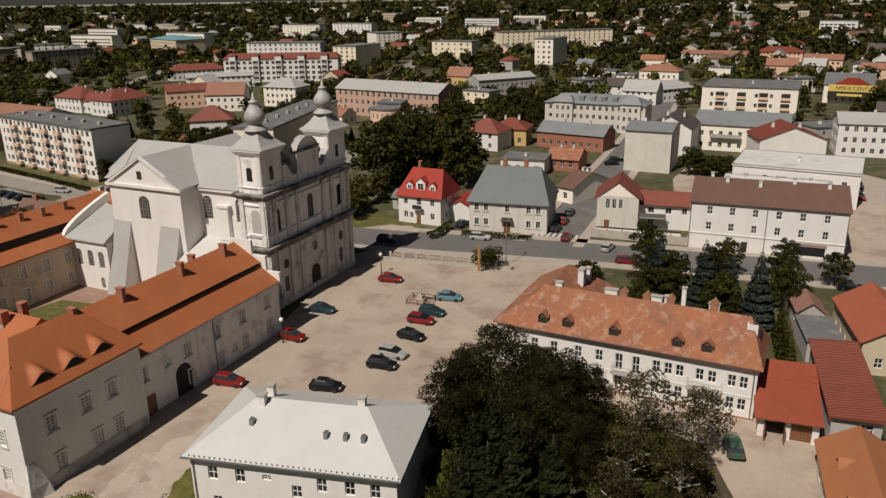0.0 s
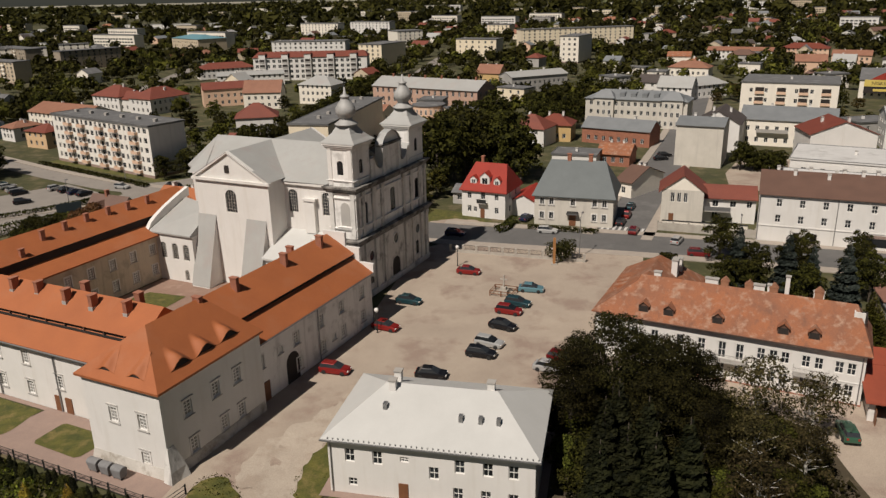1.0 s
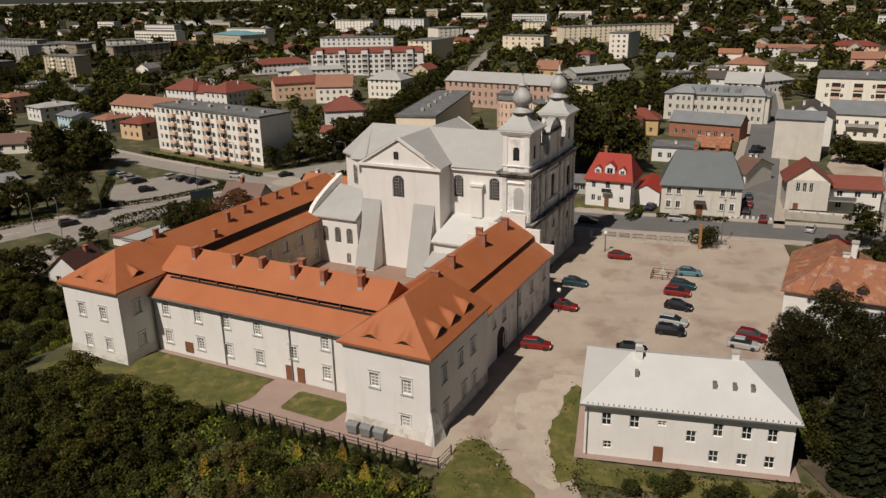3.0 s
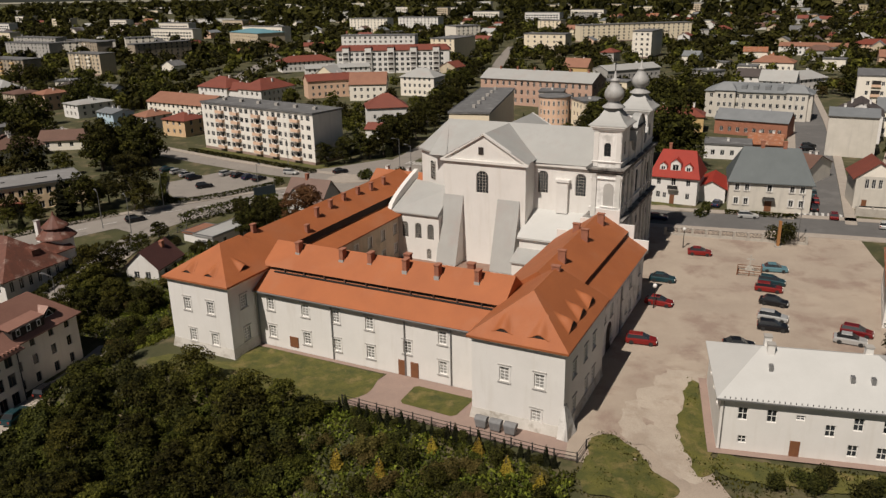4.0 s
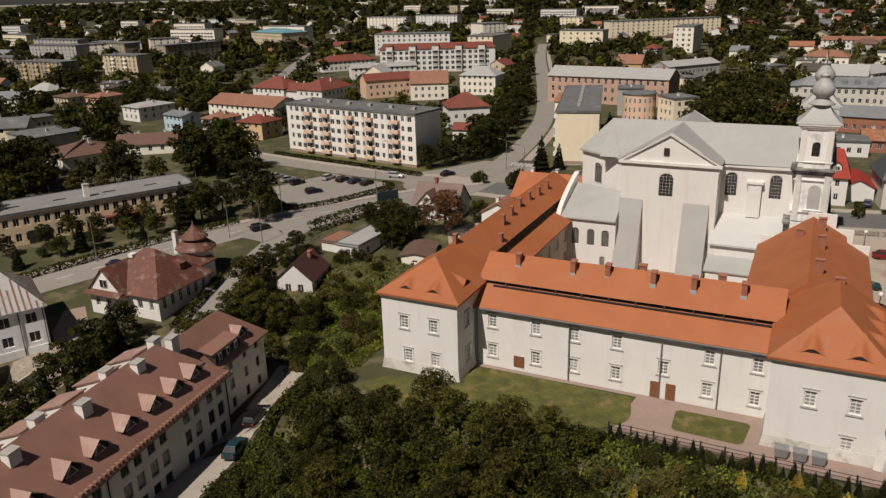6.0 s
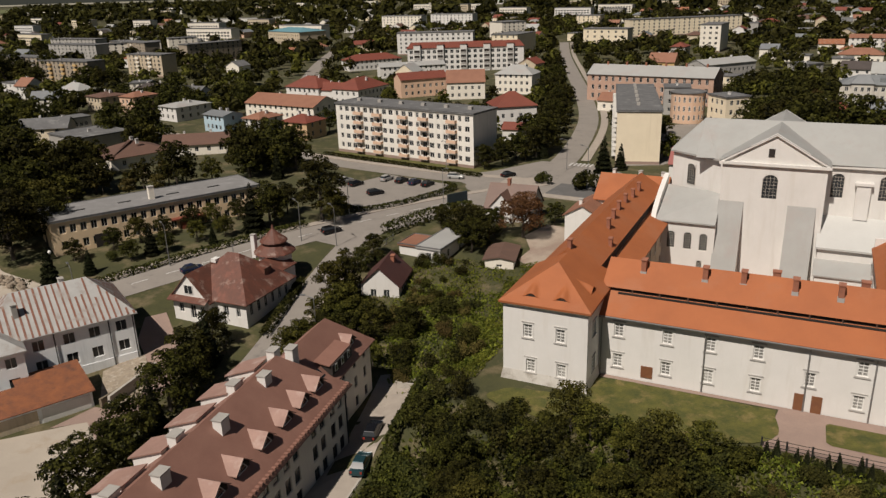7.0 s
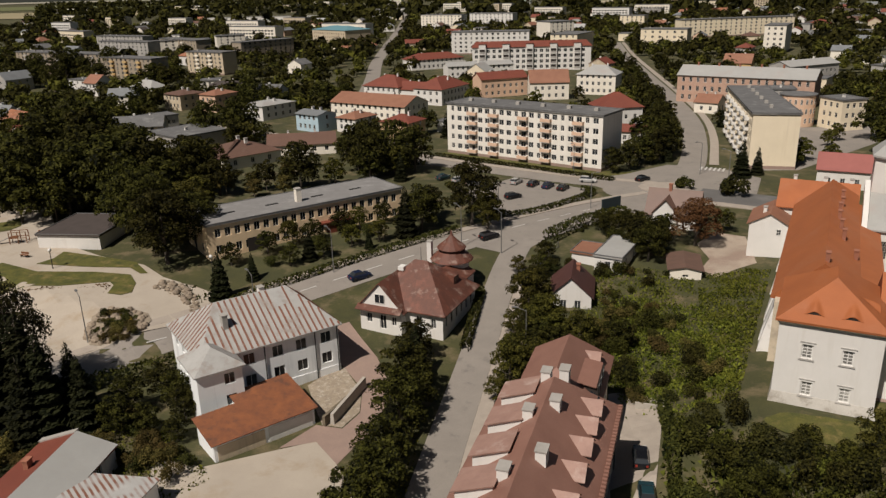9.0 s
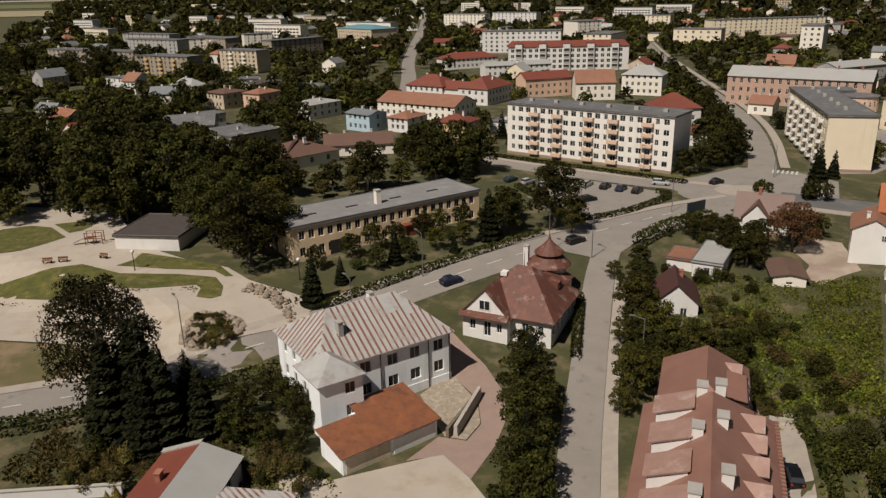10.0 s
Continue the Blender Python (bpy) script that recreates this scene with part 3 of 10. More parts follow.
sheet("ground_square", "dusty beige gravel square before the church", [(-35, 62), (-33.5, 74), (-32, 79.5), (-5, 75), (-1, 84), (2, 92), (4.5, 99), (9, 110), (11.5, 124), (14, 135), (-22, 145), (-28, 140), (-34, 108), (-47, 76), (-50, 62), (-42, 58.5), (-33, 50)], DUST, 0.12, 2.5)
ribbon("road_main", "grey asphalt street along the square", MAIN, 10.5, ASPHALT, 0.15)
ribbon("road_southwest", "grey asphalt road curving past the gardens", SOUTHW, 8.0, OLDASPH, 0.09)
ribbon("road_lane", "narrow grey asphalt lane between gardens", LANE, 5.0, OLDASPH, 0.105)
ribbon("road_north", "asphalt street between the blocks of flats", NORTH, 7.0, OLDASPH, 0.095)
ribbon("road_west", "asphalt street in front of the flats", WESTST, 6.5, OLDASPH, 0.085)
ribbon("road_side", "asphalt side street with parked cars", SIDE, 9.5, ASPHALT, 0.092)
ribbon("pavement", "pale paved footpath beside the street", MAIN, 2.6, PAVING, 0.2, 6.6, "pavement", 0.2)
ribbon("pavement", "pale paved footpath beside the street", MAIN[1:5], 2.4, PAVING, 0.2, -6.5, "pavement", 0.2)
ribbon("pavement", "beige paved footpath beside the road", SOUTHW, 2.0, PAVING, 0.2, -5.1, "pavement", 0.2)
ribbon("pavement", "pale concrete footpath along the lane", LANE[1:], 1.9, PAVING, 0.2, 3.5, "pavement", 0.2)
ribbon("pavement", "beige paved footpath beside the street", WESTST, 2.2, PAVING, 0.2, -4.6, "pavement", 0.2)
ribbon("pavement", "beige paved footpath beside the street", NORTH[1:], 2.4, PAVING, 0.2, -5.6, "pavement", 0.2)
ribbon("pavement", "beige paved footpath beside the street", SIDE, 2.2, PAVING, 0.2, -5.9, "pavement", 0.2)
ribbon("pavement", "beige paved footpath beside the street", SIDE, 2.2, PAVING, 0.2, 5.9, "pavement", 0.2)
ring = [(math.cos(a * math.pi / 12), math.sin(a * math.pi / 12)) for a in range(24)]
sheet("road_roundabout", "asphalt roundabout", [(-91 + 16 * c, 185 + 12 * s) for c, s in ring], OLDASPH, 0.115, 8, "road")
sheet("pavement", "sandy paved traffic island", [(-91.8 + 6.5 * c, 187 + 4.6 * s) for c, s in ring], PAVING, 0.28, 20, "traffic island", 0.2)
sheet("ground_parking", "asphalt parking lot", [(-142, 183), (-129, 164), (-112, 178), (-111, 187), (-127, 199)], OLDASPH, 0.07, 6)
sheet("ground_lot", "pale concrete yard of the old house", [(-173.9, 83.8), (-167.7, 82.6), (-159.7, 86.2), (-155.6, 88.0), (-152.4, 83.5), (-149.5, 78), (-147.5, 62), (-160, 52), (-172, 64)], SAND, 0.07, 4)
sheet("ground_drive", "curved brown paved drive", [(-159.9, 86.4), (-156.4, 91.6), (-152.9, 90.8), (-151.2, 94.5), (-151.6, 99), (-152.4, 101.2), (-155.4, 106), (-158, 110), (-159.5, 117), (-156.5, 118.5), (-154, 114), (-150.8, 108.5), (-148, 101), (-148.2, 95), (-149.4, 90), (-152.2, 83.2), (-155.6, 87.8)], PINKPAV, 0.085, 4)
sheet("ground_rubble", "bare earth bank with rubble beside the drive", [(-159.5, 101), (-157.2, 104.5), (-155.2, 105.8), (-152.6, 101), (-151.6, 98), (-151.3, 94.6), (-153, 91), (-155.6, 91.6), (-157.5, 96)], mat("rubble_earth", (0.33, 0.275, 0.205), (0.22, 0.18, 0.135), 1.1, 0.95, 0.3, spots=(0.40, 0.36, 0.30), spot_scale=1.6, spot_at=0.58, fine=0.35), 0.1, 3)
sheet("ground_park", "pale paved park square", [(-262, 117), (-227.5, 115.0), (-214.5, 113.8), (-204, 110.2), (-197, 107.5), (-184.0, 116.5), (-179.2, 120.6), (-179.4, 126.8), (-188, 130.6), (-192, 132.5), (-197.5, 137.5), (-208, 142), (-216, 147), (-224, 156), (-234, 172), (-262, 176)], SAND, 0.2, 3)
LAWNS = ([(-262, 134.5), (-236.6, 130.4), (-221.2, 127.0), (-213.4, 128.5), (-209.3, 128.3), (-200.5, 129.9), (-199.2, 128.5), (-198.8, 125.3), (-196.3, 124.8), (-194.9, 126.0), (-195.7, 129.6), (-198.1, 133.0), (-205.2, 134.3), (-216.2, 134.6), (-225.1, 138.7), (-233.6, 135.6), (-238.6, 134.5), (-262, 139)],
         [(-218.4, 138.1), (-216.4, 140.8), (-216.2, 144.2), (-206.6, 141.2), (-199.5, 138.6), (-195.3, 133.8), (-196.6, 133.5), (-199.6, 136.1), (-208.2, 136.6)],
         [(-254, 150), (-252.5, 158.0), (-247.7, 160.6), (-242.6, 159.3), (-236.1, 153.1), (-237.8, 149.7), (-240.9, 145.5), (-246, 143.9)],
         [(-243.1, 161.5), (-239.2, 163.3), (-237.5, 167.5), (-234.2, 160.3), (-234.8, 157.3), (-236.8, 155.7)])
for i, p in enumerate(LAWNS):
    sheet("lawn", ("mown park lawn with a curved tip", "mown park lawn between two paths", "oval mown park lawn", "small mown park lawn")[i], p, GRASS, 0.28, 3, "lawn")
sheet("lawn", "dry grass verge between the park and the road", [(-262, 114), (-227.3, 114.6), (-214.7, 113.4), (-203, 109), (-203, 103.6), (-217.7, 99.0), (-262, 88)], mat("dry_verge", (0.13, 0.105, 0.045), (0.085, 0.083, 0.028), 0.25, 0.95, 0.2, spots=(0.21, 0.15, 0.085), spot_scale=0.12, spot_at=0.5, fine=0.3), 0.16, 4, "lawn")
sheet("ground_bed", "stony planted bed at the park edge", [(-192.4, 131.4), (-185.7, 130.0), (-180.4, 127.0), (-179.9, 123.9), (-184.1, 123.9), (-189.7, 127.2)], mat("stony_soil", (0.30, 0.25, 0.19), (0.20, 0.165, 0.12), 1.2, 0.95, 0.3, fine=0.3), 0.16, 3)
sheet("ground_island", "planted island of rocks in the park square", [(-196.6, 113.3), (-197.9, 117.7), (-196.7, 119.6), (-192.4, 120.2), (-189.3, 119.1), (-187.9, 117.0), (-188.3, 114.5), (-190.7, 112.6), (-193.5, 110.8), (-195.4, 111.2)], MATS["stony_soil"], 0.34, 3)
sheet("ground_junction", "asphalt forecourt beside the roundabout", [(-112, 195), (-99, 201), (-86, 211), (-73, 205), (-67, 195), (-75, 175), (-100, 177)], OLDASPH, 0.075, 6, "road")
sheet("ground_junction", "wide pale asphalt junction", [(-138, 147), (-124, 163), (-110, 174), (-100, 178), (-99, 169), (-110, 161), (-123, 150), (-129, 142)], OLDASPH, 0.08, 5, "road")
sheet("ground_court", "bare dusty court beside the abbey", [(-95, 147), (-90, 153), (-85, 150), (-87.5, 136), (-91.7, 134.3), (-95.5, 132), (-97, 136), (-94.5, 140)], DUST, 0.07, 3)
sheet("ground_yard", "concrete yard beside the long house", [(-118.6, 99.2), (-115.2, 99.8), (-112.0, 96.0), (-118.6, 71.4), (-125, 46), (-130, 47), (-121, 83)], PAVING, 0.07, 3)
sheet("ground_forecourt", "asphalt and paving round the flats", [(-66, 203), (-55, 203), (-20, 236), (-8, 262), (-40, 262), (-52, 255), (-56, 215)], OLDASPH, 0.06, 8)
sheet("ground_street", "paved town street with parked cars", [(44, 150), (64, 176), (60, 200), (96, 215), (110, 180), (80, 150), (66, 138)], PAVING, 0.05, 8)
sheet("ground_yard", "pale gravel yard beside the rusty-roofed house", [(9, 88), (20, 85.5), (33, 79), (48, 73), (48, 48), (16, 42), (9, 60)], DUST, 0.06, 3)
sheet("ground_east", "pale paved street area", [(64, 132), (72, 160), (86, 175), (130, 160), (120, 105), (95, 112)], DUST, 0.075, 6)
sheet("ground_yard", "dusty yard between the town houses", [(50, 200), (62, 222), (80, 214), (74, 194), (58, 178), (46, 184)], DUST, 0.05, 6)
# sheet of dark brown soil stands in for the trees' shade
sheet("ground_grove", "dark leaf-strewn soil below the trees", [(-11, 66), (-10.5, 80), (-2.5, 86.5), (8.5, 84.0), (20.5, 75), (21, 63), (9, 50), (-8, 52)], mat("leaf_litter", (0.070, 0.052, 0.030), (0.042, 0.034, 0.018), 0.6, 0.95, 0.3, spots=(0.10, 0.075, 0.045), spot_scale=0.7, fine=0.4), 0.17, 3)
sheet("lawn", "sunlit lawn beside the red-roofed house", [(-38, 175), (-20, 166), (-8, 152), (-30, 158), (-44, 166)], GRASS, 0.05, 5, "lawn")
sheet("lawn", "lawn strip before the block of flats", [(-148, 229), (-104, 200), (-98, 196), (-94, 202), (-106, 206), (-146, 232)], GRASS, 0.06, 6, "lawn")


def ragged(poly, amp, seed):
    """A closed outline through the points, roughened at two scales."""
    loop = curve_points([*poly, poly[0]], 0.6)[:-1]
    return [(p.x + amp * (noise.noise(Vector((p.x * 0.6, p.y * 0.6, seed))) + 0.6 * noise.noise(Vector((p.x * 1.9, p.y * 1.9, seed + 3)))),
             p.y + amp * (noise.noise(Vector((p.x * 0.6, p.y * 0.6, seed + 7))) + 0.6 * noise.noise(Vector((p.x * 1.9, p.y * 1.9, seed + 9))))) for p in loop]


PATCHES = ([(-47.6, 62.6), (-46.6, 65.8), (-44.5, 66.4), (-42.9, 64.2), (-41.7, 62.4), (-41.2, 60.4), (-38.9, 58.4), (-42, 55.6), (-47, 55.6), (-49.3, 57.6)],
           [(-32.4, 79.4), (-31.9, 78.0), (-32.6, 73.3), (-33.2, 68.1), (-34.5, 61.6), (-36.3, 60.4), (-36.7, 63.5), (-36.8, 67.5), (-35.1, 73.0), (-33.7, 76.6)],
           [(-33.4, 64.6), (-26.4, 62.4), (-17.6, 60.3), (-12, 58), (-14, 55.5), (-18.8, 57.3), (-27.4, 58.6), (-34.1, 61.0)])
sheet("ground_yard", "bare dry earth before the red-roofed house", ragged([(-28, 158.5), (-19, 155), (-13, 155.5), (-20, 160.5)], 0.6, 77), DUST, 0.09, 3)
sheet("ground_drive_sand", "pale worn gravel in the drive", ragged([(-34.5, 82), (-39.1, 76.4), (-42.7, 70.6), (-43.2, 66.5), (-40.9, 63.6), (-38.9, 60.2), (-37.0, 59.3), (-35.8, 61.0), (-36.6, 65.6), (-36.0, 70.2), (-33.4, 75.9), (-30.5, 80.5)], 0.9, 31), mat("worn_gravel", (0.42, 0.362, 0.295), (0.345, 0.29, 0.233), 0.25, 0.95, 0.15, spots=(0.32, 0.262, 0.207), spot_scale=0.3, spot_at=0.55, fine=0.4), 0.165, 3)
sheet("ground_apron", "pinkish paved apron round the white house", [(-33.2 + x * 0.9816 + y * 0.1908, 65.6 - x * 0.1908 + y * 0.9816) for x, y in ((-0.95, -1.0), (21.9, -1.0), (21.9, 13.9), (-0.95, 13.9))], PINKPAV, 0.25, 3)
for i, p in enumerate(PATCHES):
    sheet("lawn", "worn grass patch beside the gravel drive" if i < 2 else "grass strip before the white house", ragged(p, 0.5, i * 11.3), GRASS, 0.2, 3, "lawn")

# ---- the abbey ----
abbey = root("abbey", "white plastered baroque abbey with orange tile roofs", "abbey", AX, AY, 0, -24)
Q = lambda u, v: (-u, v)


def eyebrow(parent, p, face, slope, w=3.4, h=0.8, deep=2.2):
    """A low arched dormer: the slope swells over a dark lens-shaped opening and sinks back up the roof. p lies on the slope; face: degrees of its outward side."""
    k, rows = 16, 7
    swell = lambda x: h * math.cos(math.pi * x / w) ** 2
    hood, gap, rim = Mesh(), Mesh(), Mesh()
    at = lambda i, j: ((i / k - 0.5) * w * (1 - 0.72 * j / rows), -0.12 + deep * j / rows, 0.035 + slope * (-0.12 + deep * j / rows) + swell((i / k - 0.5) * w) * (0.5 + 0.5 * math.cos(math.pi * j / rows)))
    hood.v = [at(i, j) for j in range(rows + 1) for i in range(k + 1)]
    hood.f = [(j * (k + 1) + i, j * (k + 1) + i + 1, (j + 1) * (k + 1) + i + 1, (j + 1) * (k + 1) + i) for j in range(rows) for i in range(k)]
    hood.m = [0] * len(hood.f)
    for i in range(k):
        x0, x1 = (i / k - 0.5) * w, ((i + 1) / k - 0.5) * w
        gap.face([(x0, -0.05, -0.04), (x1, -0.05, -0.04), (x1, -0.05, swell(x1) - 0.06), (x0, -0.05, swell(x0) - 0.06)])
        a, b = at(i, 0), at(i + 1, 0)
        rim.face([(a[0], -0.14, a[2] - 0.09), (b[0], -0.14, b[2] - 0.09), (b[0], -0.12, b[2]), (a[0], -0.12, a[2])])
    ob = part("dormer", hood, TILE, parent, at=pose(*p, 0, 0, face + 90), smooth=True)
    part("dormer_opening", gap, DARKGAP, ob, "dark slatted opening")
    part("dormer_rim", rim, TILE, ob)


def hip_box(parent, u0, u1, v0, v1, z, ridge, a, b, over=0.45):
    """A hipped roof over a rectangle in the abbey's axes; a and b are the ridge's ends (u, v)."""
    e = [Q(u1 + over, v0 - over), Q(u0 - over, v0 - over), Q(u0 - over, v1 + over), Q(u1 + over, v1 + over)]
    E, F = [(*p, z) for p in e], [(*p, z - 0.25) for p in e]
    A, B = (*Q(*a), ridge), (*Q(*b), ridge)
    mb = Mesh().face([E[0], E[1], A]).face([E[1], E[2], B, A]).face([E[2], E[3], B]).face([E[3], E[0], A, B])
    for i in range(4):
        j = (i + 1) % 4
        mb.face([F[i], F[j], E[j], E[i]])
    mb.face(F[::-1])
    return part("roof", mb, TILE, parent, "orange hipped tile roof")


def wing_roof(parent, outer, axis, c0, c1, lo, width, ridge_at, low=1.95, lip=2.55):
    """A two-tier roof on its outer slope, a single slope inside. axis 'v' runs north, 'u' runs west; outer is the tiered wall's line."""
    sgn = 1 if width > 0 else -1
    prof = [(-0.5, lo - 0.05), (2.9, lo + low), (2.9, lo + 2.55), (lip, lo + 2.5), (ridge_at, 13.4), (abs(width) + 0.4, lo - 0.1), (abs(width) + 0.4, lo - 0.35), (-0.5, lo - 0.3)]
    at = (lambda s, c: Q(c, outer + sgn * s)) if axis == "u" else (lambda s, c: Q(outer + sgn * s, c))
    mb = Mesh()
    for i in range(len(prof)):
        (s0, z0), (s1, z1) = prof[i], prof[(i + 1) % len(prof)]
        mb.face([(*at(s0, c0), z0), (*at(s1, c0), z1), (*at(s1, c1), z1), (*at(s0, c1), z0)], 1 if i == 1 else 0)
    mb.face([(*at(s, c0), z) for s, z in prof]).face([(*at(s, c1), z) for s, z in prof])
    return part("roof", mb, [TILE, DARKGAP], parent, "orange two-tier tile roof with a dark louvre band")


W2 = (1.15, 1.75)
# wings: walls in the abbey's axes; x is minus u
block(abbey, -15.5, 15.6, 14.0, 27.9, -0.6, 8.2, OLDPLASTER, [[], [(1.6, 4.7, *W2), (5.5, 5.1, 0.8, 0.8), (8.9, 4.8, *W2), (14.4, 4.9, *W2), (19.6, 5.0, *W2), (25.1, 5.1, *W2), (9.2, 1.1, *W2), (14.6, 1.0, *W2), (17.4, 1.8, 0.8, 0.8), (19.8, 1.2, *W2), (25.2, 1.4, *W2)], [], grid_openings(27.9, 6, (1.2, 4.9), *W2)], "abbey", True, name="east_wing_wall")
# flat dark face on the wall; its colour alone gives the archway's shaded depth
arch = Mesh()
for i in range(12):
    a0, a1 = math.pi * i / 12, math.pi * (i + 1) / 12
    arch.face([(-1.47, 23.3 + 1.35 * math.cos(a0), 2.9 + 1.35 * math.sin(a0)), (-1.47, 23.3 + 1.35 * math.cos(a1), 2.9 + 1.35 * math.sin(a1)), (-1.47, 23.3, 2.9)])
arch.face([(-1.47, 21.95, 0), (-1.47, 24.65, 0), (-1.47, 24.65, 2.9), (-1.47, 21.95, 2.9)])
part("archway", arch, DARKGAP, abbey, "dark open archway")
part("side_door", Mesh().box(-1.56, 16.6, -0.1, -1.40, 18.4, 2.7), WOODDOOR, abbey)
south_ops = [(c, z, *W2) for c in (2.5, 8.3, 13.2, 18.4, 28.9, 34.0) for z in (1.4, 5.5)] + [(23.9, 3.2, *W2)]
block(abbey, -46.6, 5.7, 35.4, 12.6, -0.6, 8.2, PLASTER, [sorted(set(south_ops)), [], grid_openings(35.4, 8, (1.2, 4.9), *W2), []], "abbey", True, True, name="south_wing_wall")
for x in (-23.5, -21.7):
    part("door", Mesh().box(x - 0.55, 5.58, -0.1, x + 0.55, 5.72, 2.15), WOODDOOR, abbey, "brown wooden double door")
part("door", Mesh().box(-41.2, 5.58, 0.6, -39.8, 5.72, 2.1), WOODDOOR, abbey)
block(abbey, -58.3, 10.5, 11.8, 46, -2.5, 8.2, COURTPLASTER, [[], grid_openings(46, 10, (1.2, 4.9), *W2), [], grid_openings(46, 11, (1.2, 4.9), *W2)], "abbey", True, name="west_wing_wall")
for u0, v1, nm, ops in ((0.35, 15.8, "southeast_pavilion_wall", [[(3.95, 5.5, *W2), (8.05, 5.5, *W2), (7.75, 1.0, *W2)], [(3.6, 6.0, *W2), (7.9, 6.0, *W2), (11.4, 6.0, *W2), (3.9, 1.4, *W2), (8.7, 1.4, *W2), (11.6, 1.4, *W2)], [], []]),
                        (46.5, 12.6, "southwest_pavilion_wall", [[(3.2, 6.0, *W2), (7.3, 6.0, *W2), (3.6, 1.4, *W2), (7.5, 1.4, *W2)], [(2.9, 6.5, *W2), (3.0, 1.7, *W2)], [], [(3.5, 5.6, *W2), (9.0, 5.6, *W2), (3.5, 1.5, *W2), (9.0, 1.5, *W2)]])):
    wide = 10.9 if u0 < 1 else 10.6
    block(abbey, -u0 - wide, 0.25, wide, v1, -2.5, 10.5, PLASTER, [[o for o in ops[0] if o[2] > 0.1], *ops[1:]], "abbey", True, True, name=nm)
    bat = Mesh()
    x0, x1, y0, y1 = -u0 - wide, -u0, 0.25, v1
    r = lambda d, z: [(x0 - d, y0 - d, z), (x1 + d, y0 - d, z), (x1 + d, y1, z), (x0 - d, y1, z)]
    bat.rings([r(0.5, -2.6), r(0.36, -0.6), r(0.14, 0.75), r(0.02, 1.35)])
    part("battered_base", bat, mat("weathered_base_plaster", (0.56, 0.535, 0.49), (0.46, 0.435, 0.39), 0.5, 0.9, 0.1, spots=(0.33, 0.30, 0.255), spot_scale=0.6, spot_at=0.56, fine=0.15), abbey)
    cor = Mesh()
    cor.rings([r(0.04, 9.9), r(0.15, 10.05), r(0.32, 10.3), r(0.36, 10.34)])
    part("cornice", cor, PLASTER, abbey)
for i in range(12):
    v0_, v1_, d = 13.2 + i * 3.55, 13.2 + (i + 1) * 3.55 - 0.02, 2.1 + 0.25 * math.sin(i * 2.3)
    foot = Mesh().rings([[(*Q(58.3 + d, v0_), -3.2), (*Q(58.3 + d, v1_), -3.2), (*Q(58.2, v1_), -3.2), (*Q(58.2, v0_), -3.2)], [(*Q(58.3 + 0.5 * d, v0_), 2.6), (*Q(58.3 + 0.5 * d, v1_), 2.6), (*Q(58.2, v1_), 2.6), (*Q(58.2, v0_), 2.6)], [(*Q(58.36, v0_), 6.6), (*Q(58.36, v1_), 6.6), (*Q(58.2, v1_), 6.6), (*Q(58.2, v0_), 6.6)]])
    part("sloping_foot", foot, OLDPLASTER, abbey, "sloping stained foot of the west wall")
but = Mesh().rings([[(0.6, -0.7, -1.6), (1.1, 2.2, -1.6), (-0.3, 2.2, -1.6), (-1.0, -0.5, -1.6)], [(0.25, -0.2, 1.4), (0.35, 1.9, 1.4), (-0.3, 1.9, 1.4), (-0.8, -0.1, 1.4)], [(-0.28, 0.27, 3.9), (-0.28, 1.2, 3.9), (-0.4, 1.2, 3.9), (-0.6, 0.27, 3.9)]])
# stained plaster, chosen darker to tone down the slope facing the sun
part("corner_buttress", but, SOOT, abbey, "stained sloping corner buttress")
hip_box(abbey, 0.3, 11.3, 0.2, 15.8, 10.55, 15.1, (5.6, 4.6), (5.6, 13.0))
hip_box(abbey, 46.5, 57.1, 0.2, 13.2, 10.55, 14.3, (51.8, 5.4), (51.8, 9.5))
wing_roof(abbey, 1.5, "v", 14.6, 43.5, 8.3, 14.0, 7.2)
wing_roof(abbey, 5.7, "u", 10.6, 47.0, 8.3, 12.6, 6.4)
wing_roof(abbey, 46.2, "v", 12.4, 58.5, 8.3, 12.3, 7.0, 1.2, 2.75)
for u, v, z, f, sl, w, h in ((3.5, 0.6, 11.347, -90, 0.938, 2.6, 0.55), (7.7, 0.6, 11.347, -90, 0.938, 2.6, 0.55), (49.9, 0.8, 11.247, -90, 0.664, 2.3, 0.5), (53.7, 0.8, 11.247, -90, 0.664, 2.3, 0.5),
                              (1.0, 4.4, 11.46, 0, 0.791, 3.4, 0.9), (1.0, 8.1, 11.46, 0, 0.791, 3.4, 0.9), (1.0, 11.8, 11.46, 0, 0.791, 3.4, 0.9), (47.3, 4.8, 11.365, 0, 0.652, 2.4, 0.6)):
    eyebrow(abbey, (*Q(u, v), z), f, sl, w, h)
